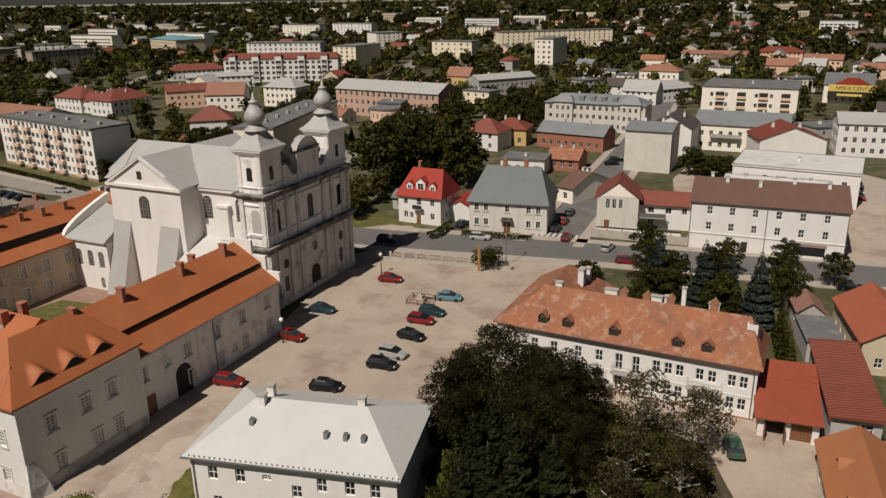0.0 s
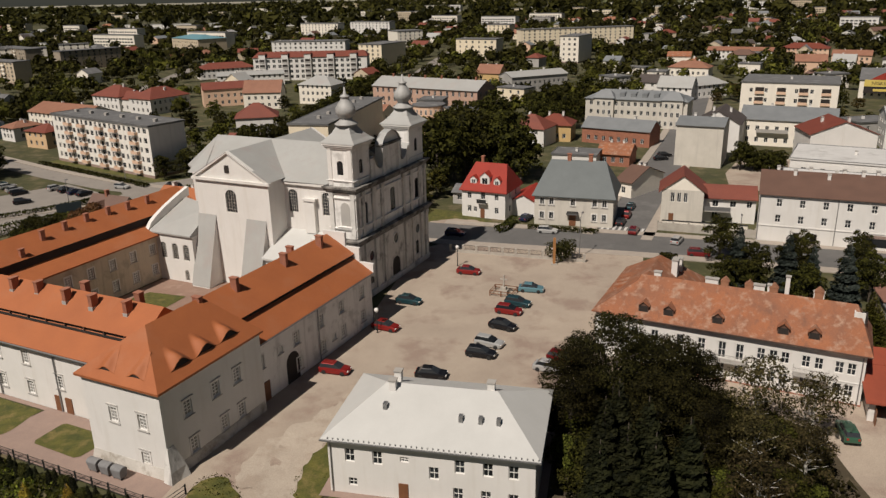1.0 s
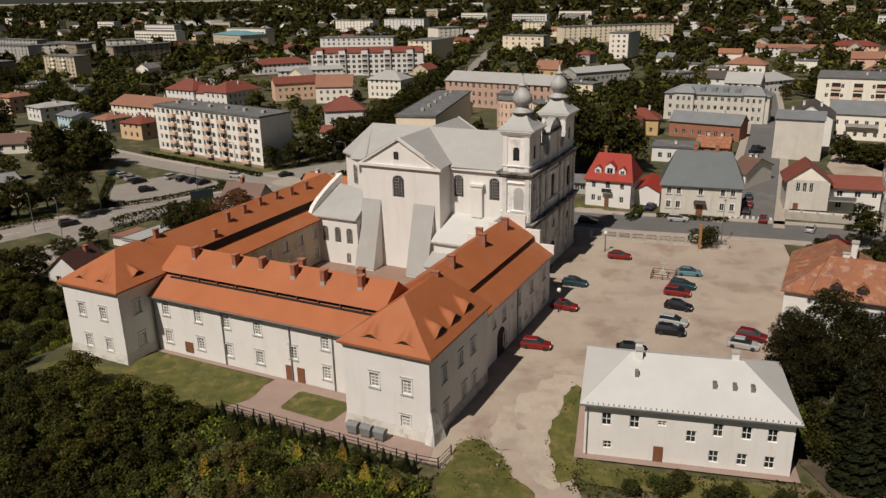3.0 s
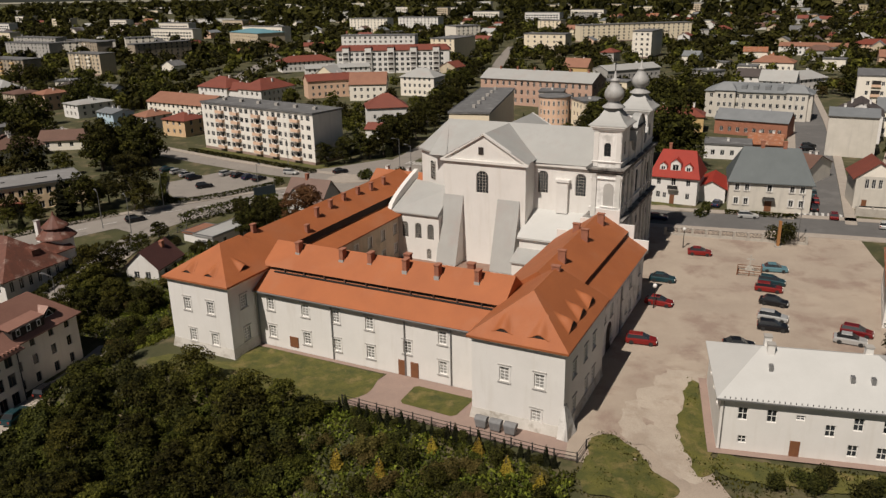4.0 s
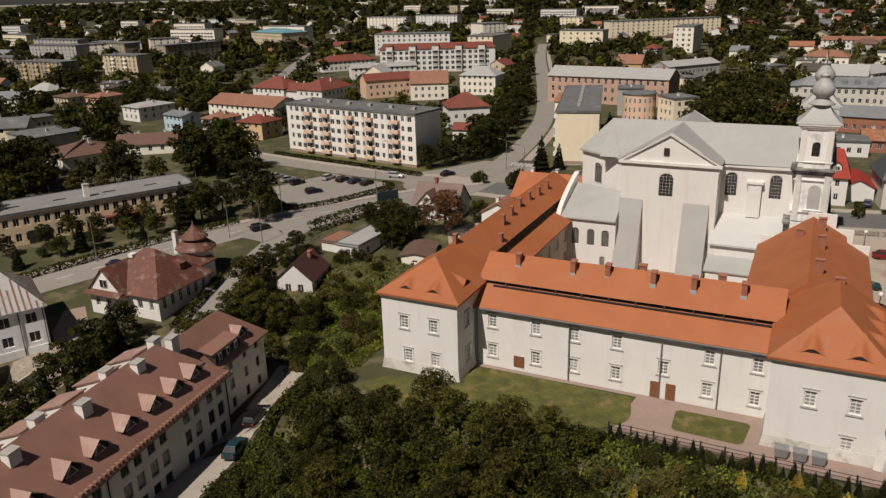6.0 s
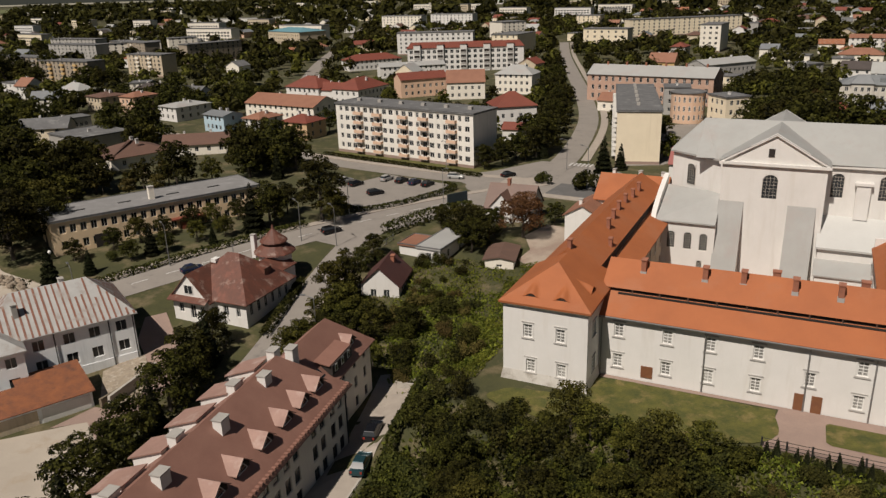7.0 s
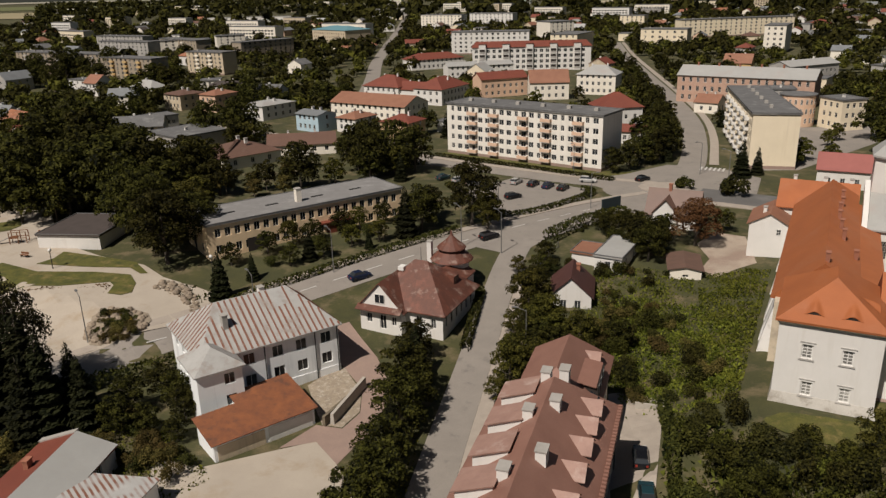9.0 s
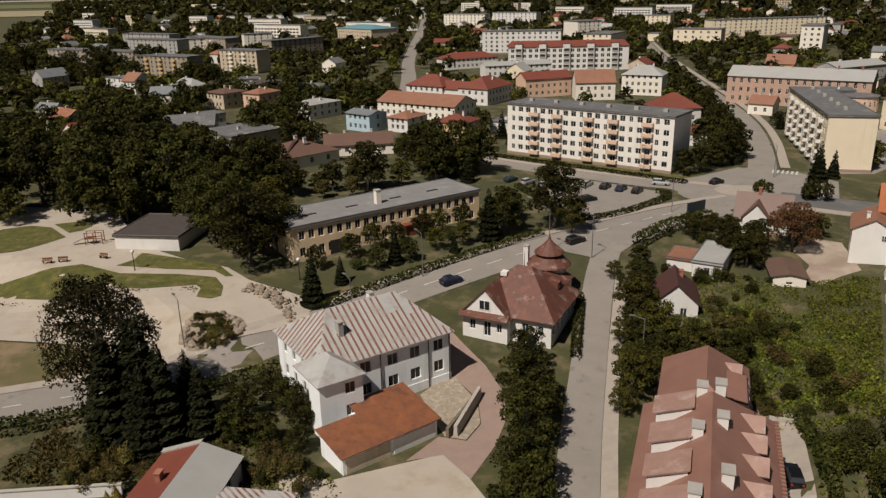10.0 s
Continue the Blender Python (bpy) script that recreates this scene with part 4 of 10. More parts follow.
# white posts in the louvre band of the south wing
for i in range(10):
    u = 13.6 + i * 3.3
    part("louvre_post", Mesh().box(-u - 0.07, 5.7 + 2.62, 10.18, -u + 0.07, 5.7 + 2.78, 10.72), BROWNROOF, abbey)
part("louvre_sill", Mesh().box(-45.0, 5.7 + 2.45, 10.06, -11.5, 5.7 + 2.85, 10.2), DARKMETAL, abbey)
for u, v, z in ((7.6, 21, 14.3), (7.5, 31, 14.3), (7.5, 39.5, 14.3), (10.2, 36, 13.4), (5.6, 12.4, 15.3)):
    chimney(abbey, *Q(u, v), z - 2.6, z, 0.55, 1.0, rot=90)
for u, v in ((35.2, 10.9), (30.9, 11.2), (25.3, 10.7), (20.6, 10.6), (15.1, 10.8), (42.5, 11.0)):
    ob = chimney(abbey, *Q(u, v), 11.0, 13.9, 0.6, 1.0)
    part("flashing", Mesh().box(-0.36, -0.58, 12.0, 0.36, 0.5, 12.5).data("flashing", ZINC), None, ob)
for u in (18.0, 27.5):
    chimney(abbey, *Q(u, 15.2), 9.6, 12.9, 0.9, 0.8)
for u, v, z in ((53.0, 14.0, 14.4), (49.6, 22.5, 12.3), (51.2, 27.5, 13.6), (51.6, 32, 13.7), (51.9, 36.5, 13.8), (51.9, 41, 13.8), (51.6, 45, 13.7), (51.6, 49.5, 13.7)):
    chimney(abbey, *Q(u, v), z - 2.4, z, 0.5, 0.75)
gut = [((8.8, 5.1), (46.6, 5.1)), ((1.0, 16.0), (1.0, 43.4))]
for (u0, v0_), (u1, v1_) in gut:
    part("gutter", Mesh().tube((*Q(u0, v0_), 8.1), (*Q(u1, v1_), 8.1), 0.12, 0.12), METAL, abbey)
# stepped parapet at the north end of the east wing
par = Mesh()
for s0, s1, z in ((0.9, 3.2, 9.6), (3.2, 5.6, 11.8), (5.6, 9.4, 13.9), (9.4, 11.8, 12.2), (11.8, 15.6, 9.8)):
    par.box(-s1, 43.3, 7.6, -s0, 43.75, z)
part("parapet", par, PLASTER, abbey)
for u, v in ((16.5, 5.55), (23.0, 5.55), (34.0, 5.55), (46.2, 5.55), (1.36, 16.6), (1.36, 29.3)):
    part("downpipe", Mesh().tube((*Q(u, v), 0), (*Q(u, v), 8.1), 0.09, 0.09), METAL, abbey)
sheet("court", "reddish paved cloister yard", [xy(u, v) for u, v in ((15, 18), (46, 18), (46, 50), (15, 50))], mat("reddish_clay_paving", (0.27, 0.172, 0.128), (0.215, 0.138, 0.104), 0.5, 0.9, 0.1, spots=(0.30, 0.21, 0.16), spot_scale=0.3, fine=0.25), 0.07, 12)
sheet("lawn", "clipped square of grass in the cloister yard", [(-75.6, 115.6), (-73.0, 119.0), (-66.0, 116.9), (-69.5, 107), (-78, 110.5)], GRASS, 0.12, 12, "lawn")
sheet("lawn", "mown lawn along the abbey wall", ragged([xy(u, v) for u, v in ((25.6, 4.6), (46, 4.4), (46, -0.5), (55, -2.2), (56, -6), (40, -7), (26.5, -2.6))], 0.22, 3.3), GRASS, 0.10, 3, "lawn")
sheet("lawn", "small rectangle of mown grass", [xy(u, v) for u, v in ((12.9, 3.8), (20.2, 3.8), (20.6, 3.4), (20.5, -0.2), (20.0, -0.7), (13.5, -0.9), (13.0, -0.4), (12.6, 3.3))], GRASS, 0.12, 3, "lawn")
sheet("pavement", "pinkish paved path along the abbey", [xy(u, v) for u, v in ((-1.5, 1), (11.5, 1), (11.5, 5.6), (46, 5.6), (46, 4.8), (25.4, 4.9), (26.6, -3.6), (-2.5, -3.4))], PINKPAV, 0.085, 3, "pavement")

# ---- the church ----
church = root("church", "white baroque church with twin onion-domed towers and a weathered front", "church", AX, AY, 0, -24)
LW = (1.85, 3.9)
LZ = 13.1
block(church, -24.0, 52.4, 12.5, 15.4, -0.6, 18.6, PLASTER, [[(2.7, LZ, *LW), (9.4, LZ, *LW)], [], [(3, LZ, *LW), (9.5, LZ, *LW)], []], "lattice", name="nave_wall")
block(church, -38.2, 48.2, 15.3, 24, -0.6, 18.9, PLASTER, [[(7.3, LZ, 2.3, 3.9)], [], [(7.3, LZ, 2.3, 3.9)], []], "lattice", name="transept_wall")
aps = [Q(38.0, 51.0), Q(47.4, 57.2), Q(47.4, 62.8), Q(38.0, 69.0)]
am = Mesh()
am.prism(list(reversed(aps)), -0.6, 18.4)
part("presbytery_wall", am, PLASTER, church)
ang = math.degrees(math.atan2(6.2, -9.4)) + 180
for i, (q, t) in enumerate(((0.62, 0), (0.62, 1))):
    a, b = (aps[0], aps[1]) if t == 0 else (aps[3], aps[2])
    x, y = a[0] + (b[0] - a[0]) * q, a[1] + (b[1] - a[1]) * q
    add_window(church, pose(x, y - 0.12 if t == 0 else y + 0.12, LZ - 0.2, 0, 0, ang if t == 0 else 180 - ang), 1.8, 3.6, "lattice")
RZ = 23.6
nr = Mesh()


mid = 60.1
n0, n1, s0, s1 = 52.4 - 0.5, 67.8 + 0.5, 11.8, 42.8
nr.face([(*Q(s1, n0 - 0.6), 18.4), (*Q(s0, n0), 18.5), (*Q(s0, mid), RZ), (*Q(s1, mid), RZ)])
nr.face([(*Q(s0, n1), 18.5), (*Q(s1, n1 + 0.6), 18.4), (*Q(s1, mid), RZ), (*Q(s0, mid), RZ)])
ap2 = [Q(39.0, 50.8), Q(47.9, 56.9), Q(47.9, 63.1), Q(39.0, 69.4)]
top = (*Q(42.8, mid), RZ)
for a, b in zip(ap2, ap2[1:]):
    nr.face([(*b, 18.35), (*a, 18.35), top])
    nr.face([(*a, 18.05), (*b, 18.05), (*b, 18.35), (*a, 18.35)])
part("nave_roof", nr, ZINC, church, "pale sheet-metal roof with faint seams")
tr = Mesh()
tu, g0, g1 = 30.6, 22.5, 38.7
for v0, v1 in ((47.8, mid), (72.6, mid)):
    q = [(*Q(g0, v0), 18.9), (*Q(tu, v0), 23.5), (*Q(tu, v1), 23.5), (*Q(g0, v1), 18.9)]
    p = [(*Q(g1, v0), 18.9), (*Q(tu, v0), 23.5), (*Q(tu, v1), 23.5), (*Q(g1, v1), 18.9)]
    tr.face(q if v0 < mid else q[::-1]), tr.face(p[::-1] if v0 < mid else p)
part("transept_roof", tr, ZINC, church)
for v, s in ((48.2, -1), (72.2, 1)):
    gm2 = Mesh()
    w = [(*Q(38.2, v), 18.9), (*Q(22.9, v), 18.9), (*Q(tu, v), 23.3)]
    gm2.face(w if s < 0 else w[::-1])
    gm2.face([(x, y - s * 0.3, z) for x, y, z in (w[::-1] if s < 0 else w)])
    part("gable_wall", gm2, PLASTER, church)
    rim = Mesh()
    for a, b in ((38.75, tu), (tu, 22.35)):
        za, zb = (18.75, 23.6) if a > b and a > 38 else (23.6, 18.75)
        for dz0, dz1, dv in ((-0.35, 0.0, 0.35),):
            A, B = Q(a, v), Q(b, v)
            rim.face([(A[0], v + s * dv, za - 0.35), (B[0], v + s * dv, zb - 0.35), (B[0], v + s * dv, zb), (A[0], v + s * dv, za)])
            rim.face([(A[0], v + s * dv, za), (B[0], v + s * dv, zb), (B[0], v - s * 0.3, zb), (A[0], v - s * 0.3, za)])
            rim.face([(A[0], v, za - 0.35), (B[0], v, zb - 0.35), (B[0], v + s * dv, zb - 0.35), (A[0], v + s * dv, za - 0.35)])
    rim.box(-38.7, min(v, v + s * 0.45), 18.4, -22.4, max(v, v + s * 0.45), 18.85)
    part("gable_cornice", rim, PLASTER, church)
part("gable_opening", Mesh().box(-31.1 - 0.45, 48.08, 19.9, -31.1 + 0.45, 48.22, 21.15), DARKGAP, church, "small dark gable opening")
cm = Mesh().box(-23.0, 51.9, 17.95, -12.0, 52.4, 18.4).box(-23.0, 67.8, 17.95, -12.0, 68.3, 18.4)
part("cornice", cm, PLASTER, church)
# sloping buttresses with sheet-metal tops
for u0, u1 in ((34.6, 38.3), (24.0, 27.9)):
    bm_ = Mesh().rings([[(*Q(u1, 44.4), -0.3), (*Q(u0, 44.4), -0.3), (*Q(u0, 48.3), -0.3), (*Q(u1, 48.3), -0.3)], [(*Q(u1, 44.6), 0.2), (*Q(u0, 44.6), 0.2), (*Q(u0, 48.3), 12.3), (*Q(u1, 48.3), 12.3)]])
    b_ = part("buttress", bm_, PLASTER, church)
    cap = Mesh().face([(*Q(u1 + 0.1, 44.5), 0.28), (*Q(u0 - 0.1, 44.5), 0.28), (*Q(u0 - 0.1, 48.25), 12.45), (*Q(u1 + 0.1, 48.25), 12.45)])
    part("buttress_cap", cap, ZINC, b_, "grey sheet-metal cover")
# sacristy
block(church, -47.4, 45.6, 9.2, 8.0, -0.6, 8.6, PLASTER, [[(2.3, 4.1, 1.3, 2.9), (5.0, 4.1, 1.3, 2.9), (7.5, 4.1, 1.3, 2.9), (7.1, 0.4, 0.9, 1.9)], [], [], []], "lattice", name="sacristy_wall")
sr = Mesh().rings([[(*Q(47.8, 45.2), 8.6), (*Q(38.2, 45.2), 8.6), (*Q(38.2, 55), 8.6), (*Q(47.8, 55), 8.6)], [(*Q(47.8, 45.2), 8.85), (*Q(38.2, 45.2), 8.85), (*Q(38.2, 51.5), 12.6), (*Q(47.8, 55), 12.6)]])
part("sacristy_roof", sr, ZINC, church)
curve = [(45.0 + 11.0 * i / 10, 8.7 + 5.6 * (i / 10) ** 0.62) for i in range(11)]
cp = Mesh().rings([[(-48.5, v, z - 1.6), (-47.7, v, z - 1.6), (-47.7, v, z), (-48.5, v, z)] for v, z in curve])
part("curved_parapet", cp, PLASTER, church, "white curved parapet beside the sacristy roof")
# chapel aisle on the south side
block(church, -23.0, 45.8, 11.2, 6.8, -0.6, 6.6, PLASTER, [[(3.0, 3.4, 1.8, 1.2), (8.0, 3.4, 1.8, 1.2)], [], [], []], "lattice", name="chapel_wall")
cr = Mesh().rings([[(*Q(23.3, 45.3), 6.6), (*Q(11.5, 45.3), 6.6), (*Q(11.5, 52.5), 6.6), (*Q(23.3, 52.5), 6.6)], [(*Q(23.3, 45.3), 6.9), (*Q(11.5, 45.3), 6.9), (*Q(11.5, 52.5), 10.2), (*Q(23.3, 52.5), 10.2)]])
part("chapel_roof", cr, mat("bright_zinc_roof", (0.50, 0.50, 0.48), (0.46, 0.46, 0.44), 0.3, 0.6, fine=0.05), church, "bright sheet-metal lean-to roof")
block(church, -23.0, 42.3, 9.0, 3.5, -0.6, 3.3, PLASTER, name="annex_wall")
part("annex_roof", Mesh().rings([[(-23.3, 42.0, 3.3), (-13.8, 42.0, 3.3), (-13.8, 45.8, 3.3), (-23.3, 45.8, 3.3)], [(-23.3, 42.0, 3.5), (-13.8, 42.0, 3.5), (-13.8, 45.8, 4.9), (-23.3, 45.8, 4.9)]]), ZINC, church)
part("chimney_box", Mesh().box(-18.6, 51.6, 10.0, -16.6, 52.4, 15.5).box(-18.9, 51.4, 15.5, -16.3, 52.4, 15.9), PLASTER, church)
# the east front, three storeys between two towers
FU, V0, V1 = 7.0, 49.0, 73.2
Z1, Z2, Z3 = 10.6, 19.0, 25.6


def ledge(parent, x0, y0, x1, y1, z, out, h, cover):
    rect = lambda o, q: [(x0 - o, y0 - o, z + q), (x1 + o, y0 - o, z + q), (x1 + o, y1 + o, z + q), (x0 - o, y1 + o, z + q)]
    mb = Mesh().rings([rect(o * out, q * h) for o, q in ((0.4, 0), (0.4, 0.3), (0.72, 0.36), (0.72, 0.62), (1.0, 0.7), (1.0, 0.97), (0.05, 1.0))])
    return part("cornice", mb, cover, parent)


fops = [(4.0, 2.2, 1.2, 2.6), (20.2, 2.2, 1.2, 2.6)]
block(church, -FU - 5.2, V0, 5.2, V1 - V0, -0.6, Z1, SOOT, [[], fops, [], []], "front", name="front_lower_wall")
block(church, -FU - 4.9, V0 + 0.2, 4.7, V1 - V0 - 0.4, Z1 + 0.002, Z2, OLDPLASTER, [[], [(3.0, 12.6, 1.5, 3.6), (12.0, 12.6, 1.7, 4.0), (20.8, 12.6, 1.5, 3.6)], [], []], "front", name="front_middle_wall")
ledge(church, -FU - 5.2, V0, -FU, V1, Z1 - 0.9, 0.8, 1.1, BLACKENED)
ledge(church, -FU - 4.9, V0 + 0.2, -FU - 0.2, V1 - 0.2, Z1 + 1.5, 0.28, 0.4, OLDPLASTER)
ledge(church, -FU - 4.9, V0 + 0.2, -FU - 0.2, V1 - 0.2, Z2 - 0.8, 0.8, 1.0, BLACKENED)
ledge(church, -FU - 4.9, V0 + 0.2, -FU - 0.2, V1 - 0.2, Z2 - 1.9, 0.25, 0.35, OLDPLASTER)
niche = Mesh()
for i in range(10):
    a0, a1 = math.pi * i / 10, math.pi * (i + 1) / 10
    niche.face([(-9.0, V0 + 0.17, 15.8), (-9.0 + 0.85 * math.cos(a0), V0 + 0.17, 15.8 + 0.85 * math.sin(a0)), (-9.0 + 0.85 * math.cos(a1), V0 + 0.17, 15.8 + 0.85 * math.sin(a1))])
niche.face([(-9.85, V0 + 0.17, 12.9), (-8.15, V0 + 0.17, 12.9), (-8.15, V0 + 0.17, 15.8), (-9.85, V0 + 0.17, 15.8)])
part("niche", niche, GREYPL, church, "grey arched blind niche")
ledge(church, -10.2, V0 - 0.05, -7.8, V0 + 0.2, 12.5, 0.15, 0.3, OLDPLASTER)
ledge(church, -FU - 5.2, V0, -FU, V1, -0.5, 0.35, 1.6, SOOT)
door = Mesh()
for i in range(12):
    a0, a1 = math.pi * i / 12, math.pi * (i + 1) / 12
    door.face([(-FU + 0.03, 61.1 + 1.3 * math.cos(a0), 3.0 + 1.3 * math.sin(a0)), (-FU + 0.03, 61.1 + 1.3 * math.cos(a1), 3.0 + 1.3 * math.sin(a1)), (-FU + 0.03, 61.1, 3.0)])
door.face([(-FU + 0.03, 59.8, 0), (-FU + 0.03, 62.4, 0), (-FU + 0.03, 62.4, 3.0), (-FU + 0.03, 59.8, 3.0)])
for v, z in ((V0 + 4.0, 7.0), (61.1, 7.6), (V0 + 20.2, 7.0)):
    disc, rim_ = Mesh(), Mesh()
    for i in range(14):
        a0, a1 = 2 * math.pi * i / 14, 2 * math.pi * (i + 1) / 14
        ring_ = lambda a, q, x: (x, v + q * math.cos(a), z + q * 1.15 * math.sin(a))
        disc.face([ring_(a0, 0.75, -FU + 0.03), ring_(a1, 0.75, -FU + 0.03), (-FU + 0.03, v, z)])
        rim_.face([ring_(a0, 0.75, -FU + 0.16), ring_(a0, 1.0, -FU + 0.12), ring_(a1, 1.0, -FU + 0.12), ring_(a1, 0.75, -FU + 0.16)])
        rim_.face([ring_(a0, 0.75, -FU + 0.02), ring_(a0, 0.75, -FU + 0.16), ring_(a1, 0.75, -FU + 0.16), ring_(a1, 0.75, -FU + 0.02)])
        rim_.face([ring_(a0, 1.0, -FU + 0.12), ring_(a0, 1.0, -FU), ring_(a1, 1.0, -FU), ring_(a1, 1.0, -FU + 0.12)])
    oc = part("round_window", rim_, SOOT, church, "round window with a plaster rim")
    part("pane", disc, GLASS, oc)
part("portal", door, DARKGAP, church, "dark arched church portal")
for v in (49.5, 51.4, 54.6, 57.4, 64.8, 67.6, 70.8, 72.7):
    part("pilaster", Mesh().box(-FU, v - 0.45, 1.1, -FU + 0.32, v + 0.45, Z1 - 0.9).box(-FU, v - 0.55, Z1 - 1.5, -FU + 0.42, v + 0.55, Z1 - 0.92), SOOT, church)
    part("pilaster", Mesh().box(-FU - 0.2, v - 0.4, Z1 + 0.3, -FU + 0.1, v + 0.4, Z2 - 0.8).box(-FU - 0.2, v - 0.5, Z2 - 1.5, -FU + 0.2, v + 0.5, Z2 - 0.82), SOOT, church)
for u in (7.5, 11.4):
    part("pilaster", Mesh().box(-u - 0.4, V0 - 0.1, Z1 + 0.3, -u + 0.4, V0 + 0.2, Z2 - 0.8), SOOT, church)
for v0 in (V0 + 0.3, V1 - 0.3 - 5.1):
    x0, t = -FU - 4.8, 5.1 - 0.4
    block(church, x0, v0, 4.5, 5.1, Z2 + 0.2, Z3, OLDPLASTER, [[(2.25, 21.0, 1.1, 2.2)], [(2.5, 21.0, 1.1, 2.2)], [(2.25, 21.0, 1.1, 2.2)], [(2.5, 21.0, 1.1, 2.2)]], "front", name="tower_wall")
    ledge(church, x0, v0, x0 + 4.5, v0 + 5.1, Z2 + 0.9, 0.22, 0.3, OLDPLASTER)
    ledge(church, x0, v0, x0 + 4.5, v0 + 5.1, Z3 - 0.5, 0.55, 0.8, PLASTER)
    for x in (x0 + 0.45, x0 + 4.05):
        for y in (v0 - 0.12, v0 + 5.1 - 0.03):
            part("pilaster", Mesh().box(x - 0.35, y, Z2 + 0.3, x + 0.35, y + 0.15, Z3 - 0.5), PLASTER, church)
    cx, cy = x0 + 2.25, v0 + 2.55
    sq = lambda r, z: (r * 1.4142, z)
    cap = Mesh().lathe(cx, cy, [sq(3.15, 25.9), sq(3.1, 26.05), sq(2.5, 26.5), sq(1.75, 27.3), sq(1.25, 28.1), sq(1.05, 28.7)], 4, turn=math.pi / 4)
    dome = part("tower_roof", cap, ZINC, church, "curved sheet-metal tower roof")
    on = Mesh().lathe(cx, cy, [(1.85, 28.5), (1.8, 28.65), (1.2, 29.05), (0.95, 29.35), (0.95, 29.55), (1.4, 29.95), (1.6, 30.5), (1.52, 31.05), (1.15, 31.65), (0.75, 32.2), (0.6, 32.6), (0.78, 32.7), (0.72, 32.85), (0.25, 33.1), (0.1, 34.2)], 14)
    part("onion_dome", on, mat("lead_dome", (0.40, 0.395, 0.38), (0.30, 0.297, 0.285), 0.8, 0.6, streak=(0.24, 0.235, 0.22), fine=0.1), dome, "grey sheet-metal onion dome", smooth=True)
    part("cross", Mesh().box(cx - 0.06, cy - 0.06, 34.2, cx + 0.06, cy + 0.06, 36.1).box(cx - 0.05, cy - 0.55, 35.2, cx + 0.05, cy + 0.55, 35.35), DARKMETAL, dome)
# pediment wall between the towers
ped = Mesh()
prof = [(54.6, Z2), (54.6, 22.6), (55.2, 22.9), (55.9, 22.2), (56.6, 21.0), (57.4, 20.5), (57.9, 21.2), (58.0, 24.2), (58.6, 25.1), (59.8, 25.9), (61.1, 26.2), (62.4, 25.9), (63.6, 25.1), (64.2, 24.2), (64.3, 21.2), (64.8, 20.5), (65.6, 21.0), (66.3, 22.2), (67.0, 22.9), (67.6, 22.6), (67.6, Z2)]
ped.rings([[(-FU - 1.0, v, z) for v, z in prof], [(-FU - 0.25, v, z) for v, z in prof]])
part("pediment", ped, OLDPLASTER, church, "scrolled pediment between the towers")
pc = Mesh()
for (a, za), (b, zb) in zip(prof[1:-1], prof[2:-1]):
    pc.face([(-FU - 1.3, a, za + 0.12), (-FU + 0.1, a, za + 0.12), (-FU + 0.1, b, zb + 0.12), (-FU - 1.3, b, zb + 0.12)])
part("pediment_cover", pc, ZINC, church)
for v in (58.5, 63.7):
    part("pilaster", Mesh().box(-FU - 0.25, v - 0.35, Z2 + 0.2, -FU + 0.05, v + 0.35, 23.6).box(-FU - 0.25, v - 0.5, 23.6, -FU + 0.2, v + 0.5, 24.0), OLDPLASTER, church)
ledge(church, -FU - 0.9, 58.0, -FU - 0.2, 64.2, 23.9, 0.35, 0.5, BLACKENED)


